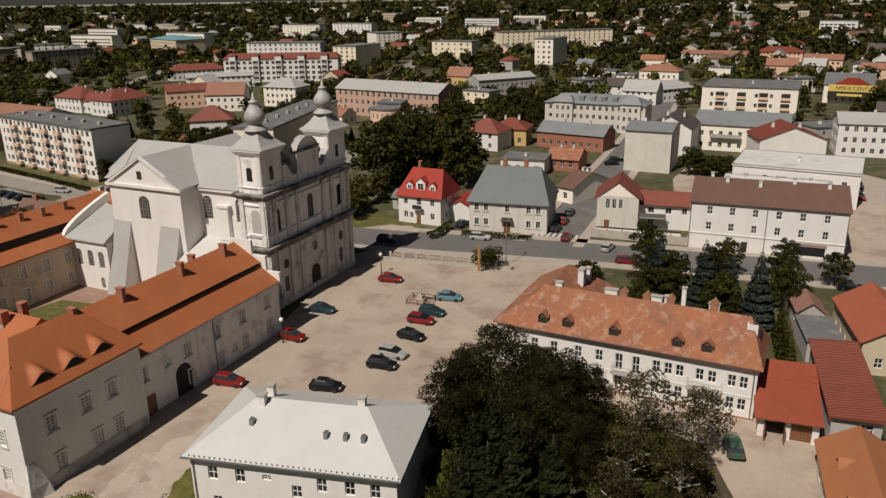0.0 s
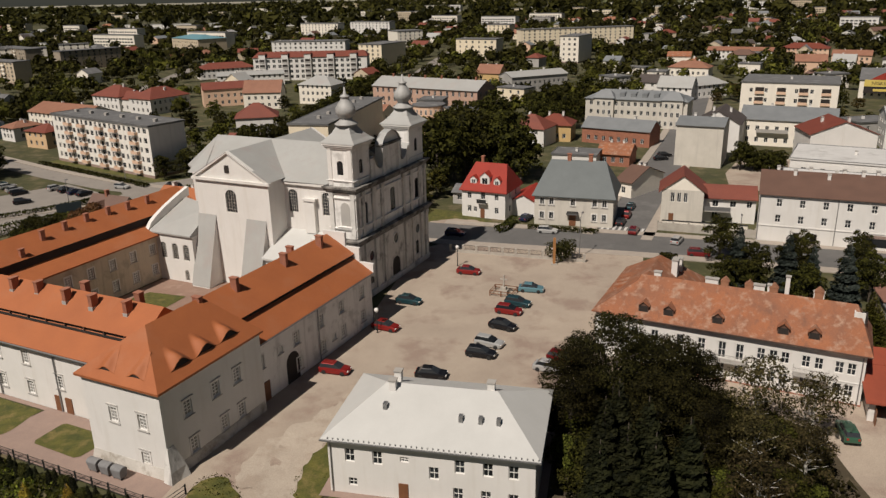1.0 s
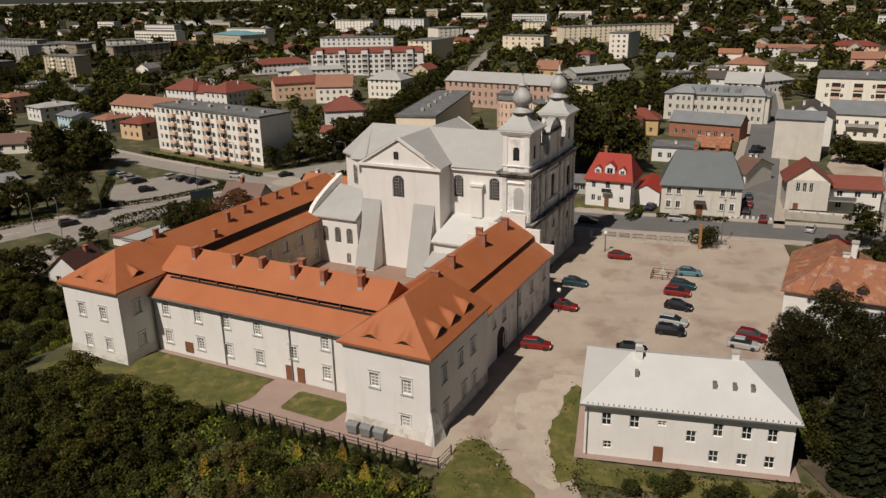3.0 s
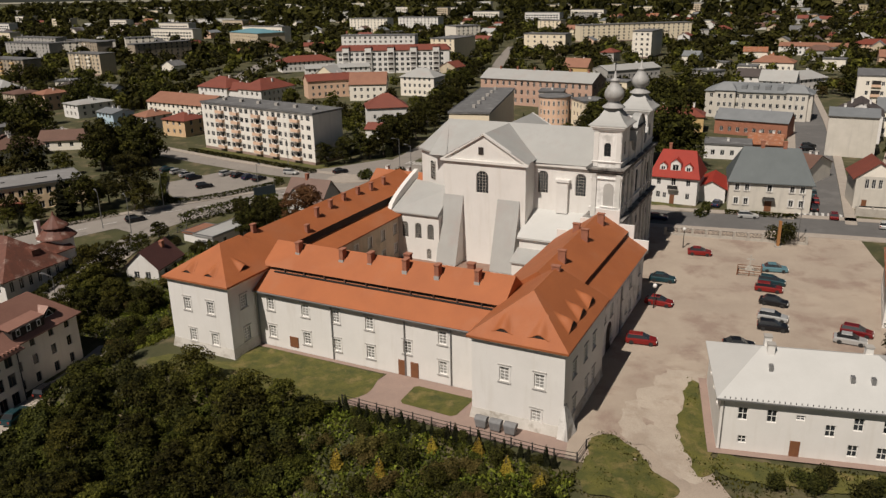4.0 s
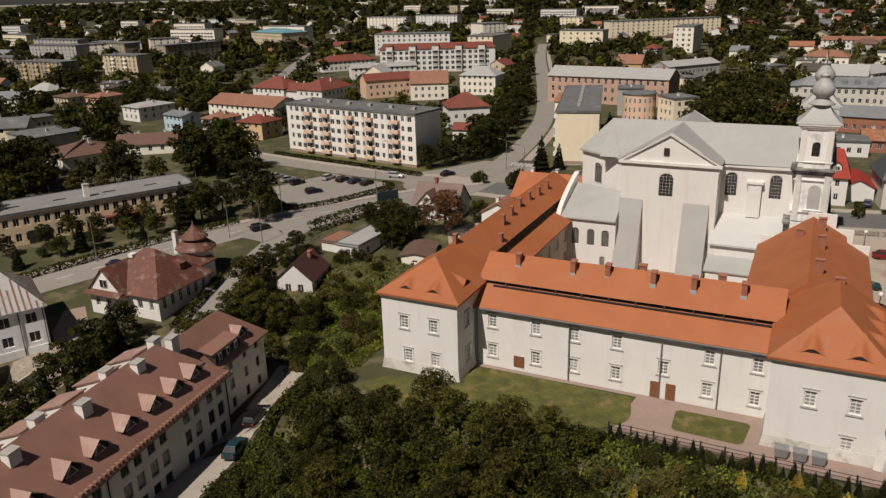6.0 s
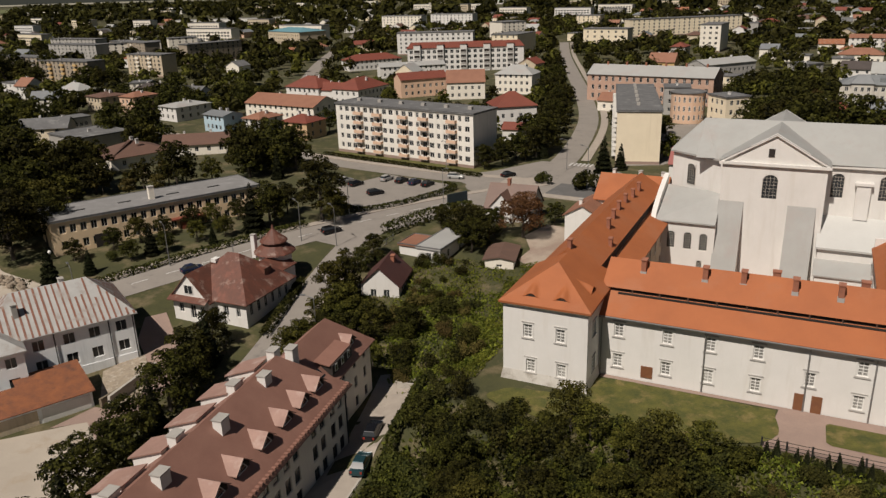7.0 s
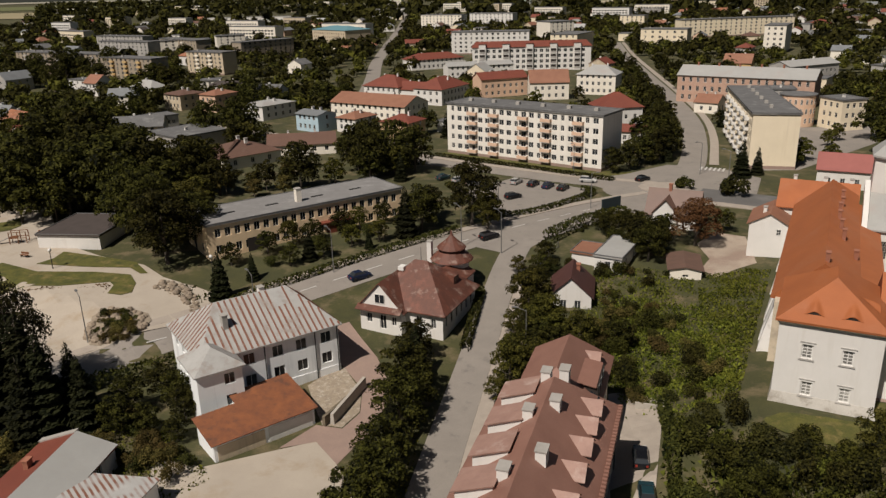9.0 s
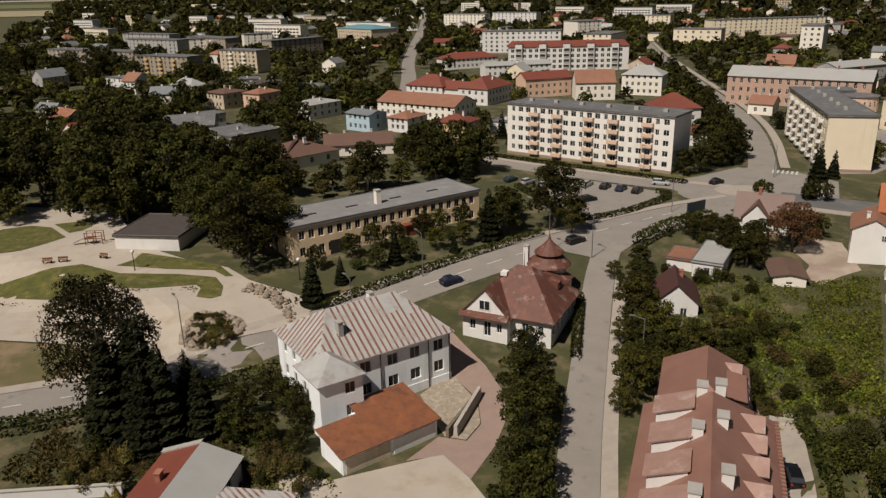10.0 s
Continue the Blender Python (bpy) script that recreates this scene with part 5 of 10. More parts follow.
# ---- houses round the square ----
def white_house():
    r = root("house", "white two-storey house with a pale hipped metal roof", "house", -33.2, 65.6, -1.1, -11)
    L, D, h = 21.0, 13.0, 6.9
    f1 = [(2.3, 4.0, 1.0, 1.5), (5.2, 4.0, 1.0, 1.5), (8.0, 4.6, 0.9, 0.6), (13.6, 4.0, 1.0, 1.5), (16.4, 4.0, 1.0, 1.5), (18.9, 4.0, 1.0, 1.5), (11.0, 3.0, 1.0, 1.4), (2.5, 1.2, 0.9, 0.9), (13.4, 0.9, 1.0, 1.4), (16.2, 0.9, 1.0, 1.4), (18.9, 0.9, 1.0, 1.4)]
    block(r, 0, 0, L, D, -1.2, h, PLASTER, [f1, grid_openings(D, 3, (1.0, 4.0), 1.0, 1.5), grid_openings(L, 6, (1.0, 4.0), 1.0, 1.5), grid_openings(D, 3, (4.0,), 1.0, 1.5)], "cross", plinth=PINKPAV)
    part("door", Mesh().box(7.3, -0.07, 0.0, 8.3, 0.05, 2.1), WOODDOOR, r)
    roof_pitched(r, 0, 0, L, D, h, 2.9, mat("bright_zinc_roof", (0.50, 0.50, 0.48), (0.46, 0.46, 0.44), 0.3, 0.6, fine=0.05), 0.55, 4.6, label="pale standing-seam metal roof")
    gut = Mesh().box(-0.6, -0.72, h - 0.42, L + 0.6, -0.58, h - 0.28)
    for i in range(40):
        gut.box(0.2 + i * 0.54, -0.5, h - 0.28, 0.3 + i * 0.54, -0.42, h - 0.02)
    part("gutter", gut, METAL, r)
    for x, y, z in ((5.4, 5.8, 10.45), (5.4, 8.0, 10.4), (15.6, 7.2, 10.4)):
        chimney(r, x, y, z - 2.2, z, 0.75, 0.75, PLASTER)
    for x, y in ((5.2, 3.6), (13.2, 3.0), (15.2, 3.0), (17.0, 3.0)):
        z = h + 2.9 * y / (D / 2)
        part("roof_vent", Mesh().box(x - 0.2, y - 0.35, z - 0.2, x + 0.2, y + 0.25, z + 0.55), METAL, r)
    part("downpipe", Mesh().tube((0.3, -0.12, 0), (0.3, -0.12, h - 0.4), 0.06, 0.06), METAL, r)


white_house()


def dormer_box(parent, x, y, z, face, w, h, deep, front, cover, glazed=True):
    """A small gabled dormer. face: degrees of its outward side."""
    body = Mesh()
    body.rings([[(-w / 2, 0, -0.3), (w / 2, 0, -0.3), (w / 2, deep, -0.3), (-w / 2, deep, -0.3)], [(-w / 2, 0, h), (w / 2, 0, h), (w / 2, deep, h), (-w / 2, deep, h)]])
    body.face([(-w / 2, 0, h), (w / 2, 0, h), (0, 0, h + w * 0.42)])
    ob = part("dormer", body, front, parent, at=pose(x, y, z, 0, 0, face + 90))
    o = 0.15
    lid = Mesh().face([(-w / 2 - o, -0.2, h - 0.08), (0, -0.2, h + w * 0.42 + 0.06), (0, deep + 0.6, h + w * 0.42 + 0.06), (-w / 2 - o, deep, h - 0.08)][::-1])
    lid.face([(w / 2 + o, -0.2, h - 0.08), (0, -0.2, h + w * 0.42 + 0.06), (0, deep + 0.6, h + w * 0.42 + 0.06), (w / 2 + o, deep, h - 0.08)])
    part("dormer_roof", lid, cover, ob)
    if glazed:
        add_window(ob, pose(0, -0.06, 0.1, 0, 0, 0), w * 0.62, h * 0.8, "double")
    else:
        part("dormer_opening", Mesh().box(-w * 0.43, -0.03, 0.05, w * 0.43, 0.02, h * 0.96), DARKGAP, ob)
    return ob


def rusty_house():
    r = root("house", "long white house with a rusty patched tile roof", "house", 1.26, 92.65, -0.9, -25.6)
    L, D, h, rise = 28.9, 8.6, 8.2, 3.9
    slope = rise / (D / 2)
    two = lambda z, skip=(): [(x, z, 0.95, 1.5) for x in (2, 4.6, 7.8, 10.5, 13.0, 15.1, 17.55, 18.95, 20.3, 22.6, 24.0, 26.2, 27.5) if x not in skip]
    low = [(x, 0.0, 0.9, 0.55) for x in (16.6, 18.6, 22.4, 26.0, 27.6)]
    block(r, 0, 0, L, D, -1.2, h, PLASTER, [low + two(1.9) + two(4.75, (13.0, 15.1)) + [(13.0, 4.05, 0.95, 2.2), (15.1, 4.05, 0.95, 2.2)], grid_openings(D, 2, (5.0,), 0.9, 1.4), grid_openings(L, 10, (1.9, 4.75), 1.0, 1.5), grid_openings(D, 2, (2.0, 4.75), 1.0, 1.5)], "cross")
    # brick base, left open round the cellar windows
    base = Mesh().box(-0.1, -0.12, 0.62, L + 0.1, -0.004, 1.1).box(-0.1, -0.12, -1.2, L + 0.1, -0.004, -0.05)
    edges = [-0.1] + [e for x, _, w, _ in low for e in (x - w / 2 - 0.05, x + w / 2 + 0.05)] + [L + 0.1]
    for a, b in zip(edges[::2], edges[1::2]):
        base.box(a, -0.12, -0.05, b, -0.004, 0.62)
    base.box(L + 0.004, -0.004, -1.2, L + 0.1, D + 0.1, 1.1)
    part("plinth", base, BRICK, r, "bare brick base")
    part("string_course", Mesh().box(-0.05, -0.08, 3.72, L + 0.05, -0.004, 3.84), WHITE, r)
    part("eaves_cornice", Mesh().box(-0.05, -0.3, h - 0.52, L + 0.05, -0.004, h - 0.32), WHITE, r)
    roof_pitched(r, 0, 0, L, D, h, rise, RUSTTILE, 0.55, 1.6, label="rusty patched roof tiles")
    for x0, x1 in ((12.3, 15.9), (21.3, 25.2)):
        slab = part("balcony", Mesh().box(x0, -1.15, 3.86, x1, -0.1, 4.02), CONCRETE, r, "concrete balcony slab")
        rail = Mesh().box(x0, -1.15, 4.95, x1, -1.1, 5.0).box(x0, -1.1, 4.95, x0 + 0.05, -0.1, 5.0).box(x1 - 0.05, -1.1, 4.95, x1, -0.1, 5.0)
        for i in range(int((x1 - x0) / 0.14)):
            rail.box(x0 + i * 0.14, -1.14, 4.02, x0 + i * 0.14 + 0.03, -1.11, 4.95)
        part("railing", rail, CONCRETE, slab, "weathered pale railing")
    for x in (2.9, 6.1, 12.1, 19.7, 23.1):
        dormer_box(r, x, 0.25, h + 0.25 * slope, -90, 1.25, 0.85, 1.5, BROWNROOF, RUSTTILE, False)
    brick = mat("weathered_clay_cap", (0.33, 0.16, 0.09), (0.26, 0.12, 0.07), 1.2, 0.9, 0.15, fine=0.3)
    for x, top, w, wall in ((3.6, 0.45, 0.9, PLASTER), (10.5, 0.55, 1.6, PLASTER), (16.2, 0.55, 1.3, PLASTER), (17.5, 0.75, 0.7, PLASTER), (23.0, 0.7, 1.2, PLASTER)):
        chimney(r, x, 4.7, h + rise - 1.6, h + rise + top, w, 0.6, wall)
    for x, top in ((12.1, 0.55), (15.0, 0.5), (17.9, 0.6), (23.0, 0.86)):
        z = h + rise
        gab = Mesh().rings([[(x - 0.55, 4.2, z + top - 0.02), (x + 0.55, 4.2, z + top - 0.02), (x + 0.55, 5.1, z + top - 0.02), (x - 0.55, 5.1, z + top - 0.02)], [(x - 0.04, 4.2, z + top + 0.5), (x + 0.04, 4.2, z + top + 0.5), (x + 0.04, 5.1, z + top + 0.5), (x - 0.04, 5.1, z + top + 0.5)]])
        gab.box(x - 0.48, 4.25, z - 1.2, x + 0.48, 5.05, z + top - 0.02)
        part("chimney_stack", gab, brick, r, "weathered clay-capped chimney")
    chimney(r, 19.4, 4.6, h + 2.4, h + rise + 2.2, 0.5, 0.5, PLASTER)
    # small roof terrace cut in the end hip
    part("dormer", Mesh().box(27.0, 3.0, h + 2.1, 28.2, 3.2, h + 3.35).box(27.0, 3.2, h + 2.1, 27.15, 5.2, h + 3.35), PLASTER, r, "white cheeks of a roof opening")
    part("dormer_opening", Mesh().box(27.2, 3.22, h + 1.9, 28.5, 5.2, h + 2.75), DARKGAP, r)
    part("downpipe", Mesh().tube((L - 0.35, -0.12, -0.6), (L - 0.35, -0.12, h - 0.5), 0.07, 0.07), METAL, r)
    part("gutter", Mesh().box(-0.5, -0.68, h - 0.62, L + 0.5, -0.56, h - 0.5), BROWNROOF, r)
    # wing at its back
    block(r, -3.4, 0.5, 11.0, 17.5, -1.2, 7.9, PLASTER, [[], grid_openings(11, 3, (1.9, 4.6), 1, 1.4), [], grid_openings(17.5, 5, (1.9, 4.6), 1, 1.4)], "cross", name="wing_wall")
    roof_pitched(r, -3.4, 0.5, 11.0, 17.5, 7.9, 4.0, RUSTTILE, 0.5, 4.4, "y", name="wing_roof")
    chimney(r, 4.6, D + 3, 9.9, 12.2, 0.8, 1.4, PLASTER)
    chimney(r, 4.8, D + 5.4, 9.4, 11.6, 0.7, 0.9, PLASTER)
    for y in (6.6, 8.6, 10.6):
        z = 7.9 + 4.0 * 1.5 / 5.5
        part("dormer", Mesh().rings([[(-2.6, y - 0.7, z - 0.8), (-0.9, y - 0.7, z - 0.2), (-0.9, y + 0.7, z - 0.2), (-2.6, y + 0.7, z - 0.8)], [(-2.6, y - 0.7, z + 0.1), (-0.3, y - 0.7, z + 0.85), (-0.3, y + 0.7, z + 0.85), (-2.6, y + 0.7, z + 0.1)]]), RUSTTILE, r, "low shed dormer")


rusty_house()


def red_garage():
    red = mat("brick_red_sheet", (0.27, 0.062, 0.032), (0.225, 0.052, 0.028), 0.4, 0.6, fine=0.1)
    r = root("garage", "low white garage with a red sheet roof and two bays", "garage", 27.0, 77.4, -0.5, -18)
    L, D, e = 5.9, 9.6, 2.7
    wall = Mesh().box(0, 0.25, -0.6, 0.25, D, e).box(L - 0.25, 0.25, -0.6, L, D, e).box(0.25, D - 0.25, -0.6, L - 0.25, D, e + 1.4).box(0.25, 4.5, -0.6, L - 0.25, 4.7, e)
    part("wall", wall, PLASTER, r)
    for x0, x1 in ((-0.2, 0.45), (2.65, 3.2), (5.4, 6.1)):
        part("pier", Mesh().box(x0, -0.25, -0.6, x1, 0.246, e), PLASTER, r)
    part("lintel", Mesh().box(-0.2, -0.15, e + 0.004, 6.1, 0.2, e + 0.25), PLASTER, r)
    part("floor", Mesh().box(0.25, 0.3, -0.2, L - 0.25, 4.5, 0.08), CONCRETE, r)
    for i in range(2):
        leaf = part("door", Mesh().box(3.22 + i * 1.09, 0.02, 0.05, 4.28 + i * 1.09, 0.09, 2.55), WOODDOOR, r, "reddish brown wooden garage door")
        part("door_batten", Mesh().box(3.3 + i * 1.09, -0.03, 0.5, 4.2 + i * 1.09, 0.016, 0.62).box(3.3 + i * 1.09, -0.03, 1.9, 4.2 + i * 1.09, 0.016, 2.02), WOODDOOR, leaf)
    for x in (0.5, 2.55):
        part("door", Mesh().box(x - 0.04, -1.2, 0.05, x + 0.04, -0.27, 2.3), WOODDOOR, r, "open wooden garage door leaf")
    part("workbench", Mesh().box(0.6, 2.6, 0.75, 2.5, 3.3, 0.85).box(0.7, 2.7, 0.08, 0.8, 3.2, 0.75).box(2.3, 2.7, 0.08, 2.4, 3.2, 0.75), METAL, r)
    rise, y0, y1 = 2.2, -1.0, D + 0.3
    roof = Mesh().rings([[(-0.7, y0, e + 0.26), (L + 0.5, y0, e + 0.26), (L + 0.5, y1, e + 0.26 + rise), (-0.7, y1, e + 0.26 + rise)], [(-0.7, y0, e + 0.42), (L + 0.5, y0, e + 0.42), (L + 0.5, y1, e + 0.42 + rise), (-0.7, y1, e + 0.42 + rise)]])
    part("roof", roof, red, r)
    k = rise / (y1 - y0)
    seam = Mesh()
    y, z = 6.2, e + 0.42 + (6.2 - y0) * k
    seam.rings([[(-0.7, y, z), (L + 0.5, y, z), (L + 0.5, y + 0.12, z + 0.02), (-0.7, y + 0.12, z + 0.02)], [(-0.7, y, z + 0.07), (L + 0.5, y, z + 0.07), (L + 0.5, y + 0.12, z + 0.09), (-0.7, y + 0.12, z + 0.09)]])
    part("roof_seam", seam, red, r)
    take(27, 77.4, -18, L, D)


red_garage()


def workshop():
    r = root("workshop", "grey building with a dark red ribbed sheet roof", "workshop", 32.9, 73.6, -0.5, -17.5)
    L, D, e = 4.9, 19.0, 5.1
    block(r, 0, 0, L, D, -0.7, e, GREYPL, [[(3.3, 3.3, 1.6, 1.1)], [], [], [(4, 3.3, 0.9, 1.1), (10, 3.3, 0.9, 1.1)]], "cross")
    roof = Mesh().rings([[(-0.4, -0.6, e + 0.02), (L + 0.4, -0.6, e + 0.02), (L + 0.4, D + 0.4, e + 0.02), (-0.4, D + 0.4, e + 0.02)], [(-0.4, -0.6, e + 0.2), (L + 0.4, -0.6, e + 0.5), (L + 0.4, D + 0.4, e + 0.5), (-0.4, D + 0.4, e + 0.2)]])
    ob = part("roof", roof, DARKRED, r)
    for i in range(36):
        y = -0.4 + i * 0.54
        part("rib", Mesh().rings([[(-0.4, y, e + 0.18), (L + 0.4, y, e + 0.48), (L + 0.4, y + 0.14, e + 0.48), (-0.4, y + 0.14, e + 0.18)], [(-0.4, y + 0.04, e + 0.26), (L + 0.4, y + 0.04, e + 0.56), (L + 0.4, y + 0.1, e + 0.56), (-0.4, y + 0.1, e + 0.26)]]), DARKRED, ob)
    take(32.9, 73.6, -17.5, L, D)


workshop()


def low_house():
    r = root("house", "low house with an orange-brown tile roof and small gablets", "house", 25.9, 56.2, -1.0, -18)
    L, D, h, rise = 7.0, 16.0, 4.1, 2.1
    block(r, 0, 0, L, D, -1.2, h, CREAM, [[(2, 1.0, 1, 1.3), (5, 1.0, 1, 1.3)], grid_openings(D, 4, (1.0,), 1.0, 1.3), [], grid_openings(D, 4, (1.0,), 1.0, 1.3)], "cross")
    roof_pitched(r, 0, 0, L, D, h, rise, CLAYTILE, 0.5, 0.0, "y", CREAM)
    for y in (4.2, 10.6):
        x, z = 1.0, h + rise * 1.0 / 3.5
        g = Mesh().face([(x, y - 0.9, z), (x, y + 0.9, z), (x, y, z + 0.8)]).face([(x - 0.15, y - 1.0, z - 0.05), (x - 0.15, y, z + 0.86), (x + 1.6, y, z + 0.86)]).face([(x - 0.15, y + 1.0, z - 0.05), (x + 1.6, y, z + 0.86), (x - 0.15, y, z + 0.86)])
        d = part("gablet", g, CLAYTILE, r)
        part("gablet_opening", Mesh().box(x - 0.03, y - 0.25, z + 0.08, x + 0.02, y + 0.25, z + 0.5), DARKGAP, d)
    take(25.9, 56.2, -18, L, D)


low_house()
house("house", "beige house with a brick red tile roof", 45.0, 91.4, -12.5, 9, 15, 4.8, BEIGE, BRICKTILE, "gable", 2.6, (1.0,), (3, 2, 3, 5), along="y")
house("outbuilding", "small outbuilding with a pinkish red roof", 42.4, 104.2, -13, 3.4, 5.4, 3.6, GREYPL, PINKROOF, "gable", 1.3, (1.0,), (1, 0, 1, 1), along="y", category="outbuilding")


def felt_shed():
    r = root("shed", "low grey shed with a flat felt roof", "shed", 39.7, 94.9, 0, -13)
    block(r, 0, 0, 4.5, 8.7, -0.5, 3.0, GREYPL, [[(2.2, 1.0, 1.0, 1.2)], [], [], []], "cross")
    part("roof", Mesh().box(-0.2, -0.2, 3.0, 4.7, 8.9, 3.2), FELT, r, "grey felt roof")
    take(39.7, 94.9, -13, 4.5, 8.7)


felt_shed()


def corner_house():
    r = root("house", "cream two-storey corner house with a grey half-hipped metal roof", "house", -4.4, 156.6, 0, -15.6)
    L, D, h = 16.4, 12.0, 6.9
    f = [(x, z, 0.9, 1.5) for x in (1.6, 3.6, 12.6, 14.6) for z in (1.3, 4.4)] + [(8.1, 4.4, 0.9, 1.5)]
    block(r, 0, 0, L, D, -1, h, mat("greyish_cream_plaster", (0.58, 0.545, 0.48), (0.50, 0.47, 0.41), 0.3, 0.85, 0.05, streak=(0.42, 0.395, 0.35), fine=0.08), [f, grid_openings(D, 4, (1.3, 4.4), 0.9, 1.4), [], grid_openings(D, 3, (4.4,), 0.9, 1.4)], "cross", True, plinth=STONE)
    roof_pitched(r, 0, 0, L, D, h, 6.0, mat("slate_grey_sheet_roof", (0.092, 0.108, 0.110), (0.074, 0.088, 0.090), 0.3, 0.55, 0.05, fine=0.08), 0.55, 2.4, label="grey metal roof")
    part("door", Mesh().box(7.4, -0.07, 0.1, 8.8, 0.06, 2.4), WOODDOOR, r)
    part("door_canopy", Mesh().rings([[(6.8, -1.1, 2.7), (9.4, -1.1, 2.7), (9.4, 0, 2.7), (6.8, 0, 2.7)], [(7.0, -0.9, 2.9), (9.2, -0.9, 2.9), (9.2, 0, 3.2), (7.0, 0, 3.2)]]), DARKMETAL, r)
    for x in (6.3, 10.8):
        chimney(r, x, 6.2, h + 4.6, h + 7.2, 0.8, 0.9, BRICK)


corner_house()


def red_house():
    r = root("house", "white house with a steep red mansard roof and dormers", "house", -19.8, 163.5, 0, -24)
    L, D, h = 10.2, 9.6, 6.6
    f = [(x, z, 0.9, 1.4) for x in (1.8, 8.2) for z in (1.2, 4.2)] + [(5.0, 4.2, 1.0, 1.9), (3.2, 1.2, 0.8, 1.2)]
    block(r, 0, 0, L, D, -1, h, PLASTER, [f, grid_openings(D, 2, (1.2, 4.2), 0.9, 1.4), [], grid_openings(D, 2, (1.2, 4.2), 0.9, 1.4)], "cross")
    roof_pitched(r, 0, 0, L, D, h, 4.8, mat("bright_red_roof", (0.30, 0.026, 0.012), (0.245, 0.022, 0.011), 0.4, 0.75, rows=2.6), 0.5, 1.4, label="bright red tile roof")
    for x in (2.4, 5.1, 7.9):
        dormer_box(r, x, 0.9, h + 0.7, -90, 1.5 if x != 5.1 else 2.2, 1.2 if x != 5.1 else 1.8, 1.8, PLASTER, MATS["bright_red_roof"])
    bal = part("balcony", Mesh().box(3.9, -1.0, 3.4, 6.1, 0, 3.55), CONCRETE, r)
    part("railing", Mesh().box(3.9, -1.0, 3.55, 6.1, -0.94, 4.4), DARKMETAL, bal)
    part("door", Mesh().box(4.4, -0.06, 0, 5.4, 0.05, 2.1), WOODDOOR, r)
    chimney(r, 3.0, 5.2, h + 3.8, h + 6.0)


red_house()
house("outbuilding", "low outbuilding with a red sheet roof", -9.2, 163.5, -20, 6.0, 11, 3.4, PLASTER, MATS["bright_red_roof"], "gable", 1.6, (1.2,), (0, 2, 0, 0), along="y", category="outbuilding")
house("greenhouse", "small glazed shed with a pale roof", -22, 174, -20, 6, 6, 3.0, GREYPL, FELT, "gable", 1.2, (1.0,), (3, 2, 0, 2), win=(1.1, 1.2), style="double", category="shed")


def arch_house():
    r = root("house", "pale brick house with arched upper windows and a red gable roof", "house", 22.3, 156.5, 0, -15)
    L, D, h = 8.4, 9.5, 7.2
    block(r, 0, 0, L, D, -1, h, MATS["greyish_cream_plaster"], [[(2.2, 4.6, 0.8, 2.0), (3.5, 4.6, 0.8, 2.0), (4.8, 4.6, 0.8, 2.0)], [(2.5, 4.4, 1.0, 1.5)], [], []], "double")
    roof_pitched(r, 0, 0, L, D, h, 3.2, REDTILE, 0.7, 0, "y", CREAM)
    part("door", Mesh().box(1.6, -0.06, 0, 2.6, 0.05, 2.1), WOODDOOR, r)
    block(r, L + 0.01, 2.5, 10.5, 7, -1, 5.6, PLASTER, [[(2.5, 3.4, 1.2, 1.3), (6.0, 3.4, 1.2, 1.3), (9.2, 3.4, 1.0, 1.3), (2.5, 0.9, 1.2, 1.3)], [], [], []], "double", name="annex_wall")
    roof_pitched(r, L, 2.5, 10.5, 7, 5.6, 1.8, REDTILE, 0.6, 0, wall=PLASTER, name="annex_roof")
    b = part("balcony", Mesh().box(L + 0.3, 0.6, 2.7, L + 5.5, 2.5, 2.9), CONCRETE, r)
    part("railing", Mesh().box(L + 0.3, 0.6, 2.9, L + 5.5, 0.66, 3.8), METAL, b)


arch_house()
yard = root("garden_wall", "low cream garden wall with a dark coping", "wall", 21.6, 152.0, 0, -17)
part("wall", Mesh().box(0, 0, -0.6, 16.5, 0.3, 1.7), CREAM, yard)
part("coping", Mesh().box(-0.1, -0.08, 1.704, 16.6, 0.38, 1.82), DARKMETAL, yard)
lw = house("building", "long white three-storey building with a brown metal roof", 37.7, 143.4, -20.8, 27.2, 19, 9.6, PLASTER, BROWNROOF, "gable", 2.6, (4.0, 7.1), (6, 5, 8, 5), (1.0, 1.5), chimneys=((3, 12), (6, 8), (9, 13), (12, 7), (15, 12), (18, 9), (21, 13), (24, 8)), category="building", chim=PLASTER, margin=1.5)
for x, w in ((6.5, 1.2), (9.6, 1.1)):
    part("door", Mesh().box(x, -0.06, 0.0, x + w, 0.04, 2.2), DARKGAP, lw)
part("shop_window", Mesh().box(18.6, -0.05, 0.7, 24.0, 0.03, 2.3), GLASS, lw, "dark shop window")
part("shop_sign", Mesh().box(18.4, -0.14, 2.4, 24.2, -0.02, 2.95), PINKPAV, lw, "plain reddish shop sign")
part("string_course", Mesh().box(-0.05, -0.12, 3.2, 27.25, -0.002, 3.4), PLASTER, lw)
for x in (0.1, 13.6, 27.1):
    part("downpipe", Mesh().tube((x, -0.12, 0), (x, -0.12, 9.4), 0.07, 0.07), METAL, lw)


# ---- blocks of flats ----
BALCONY = {}


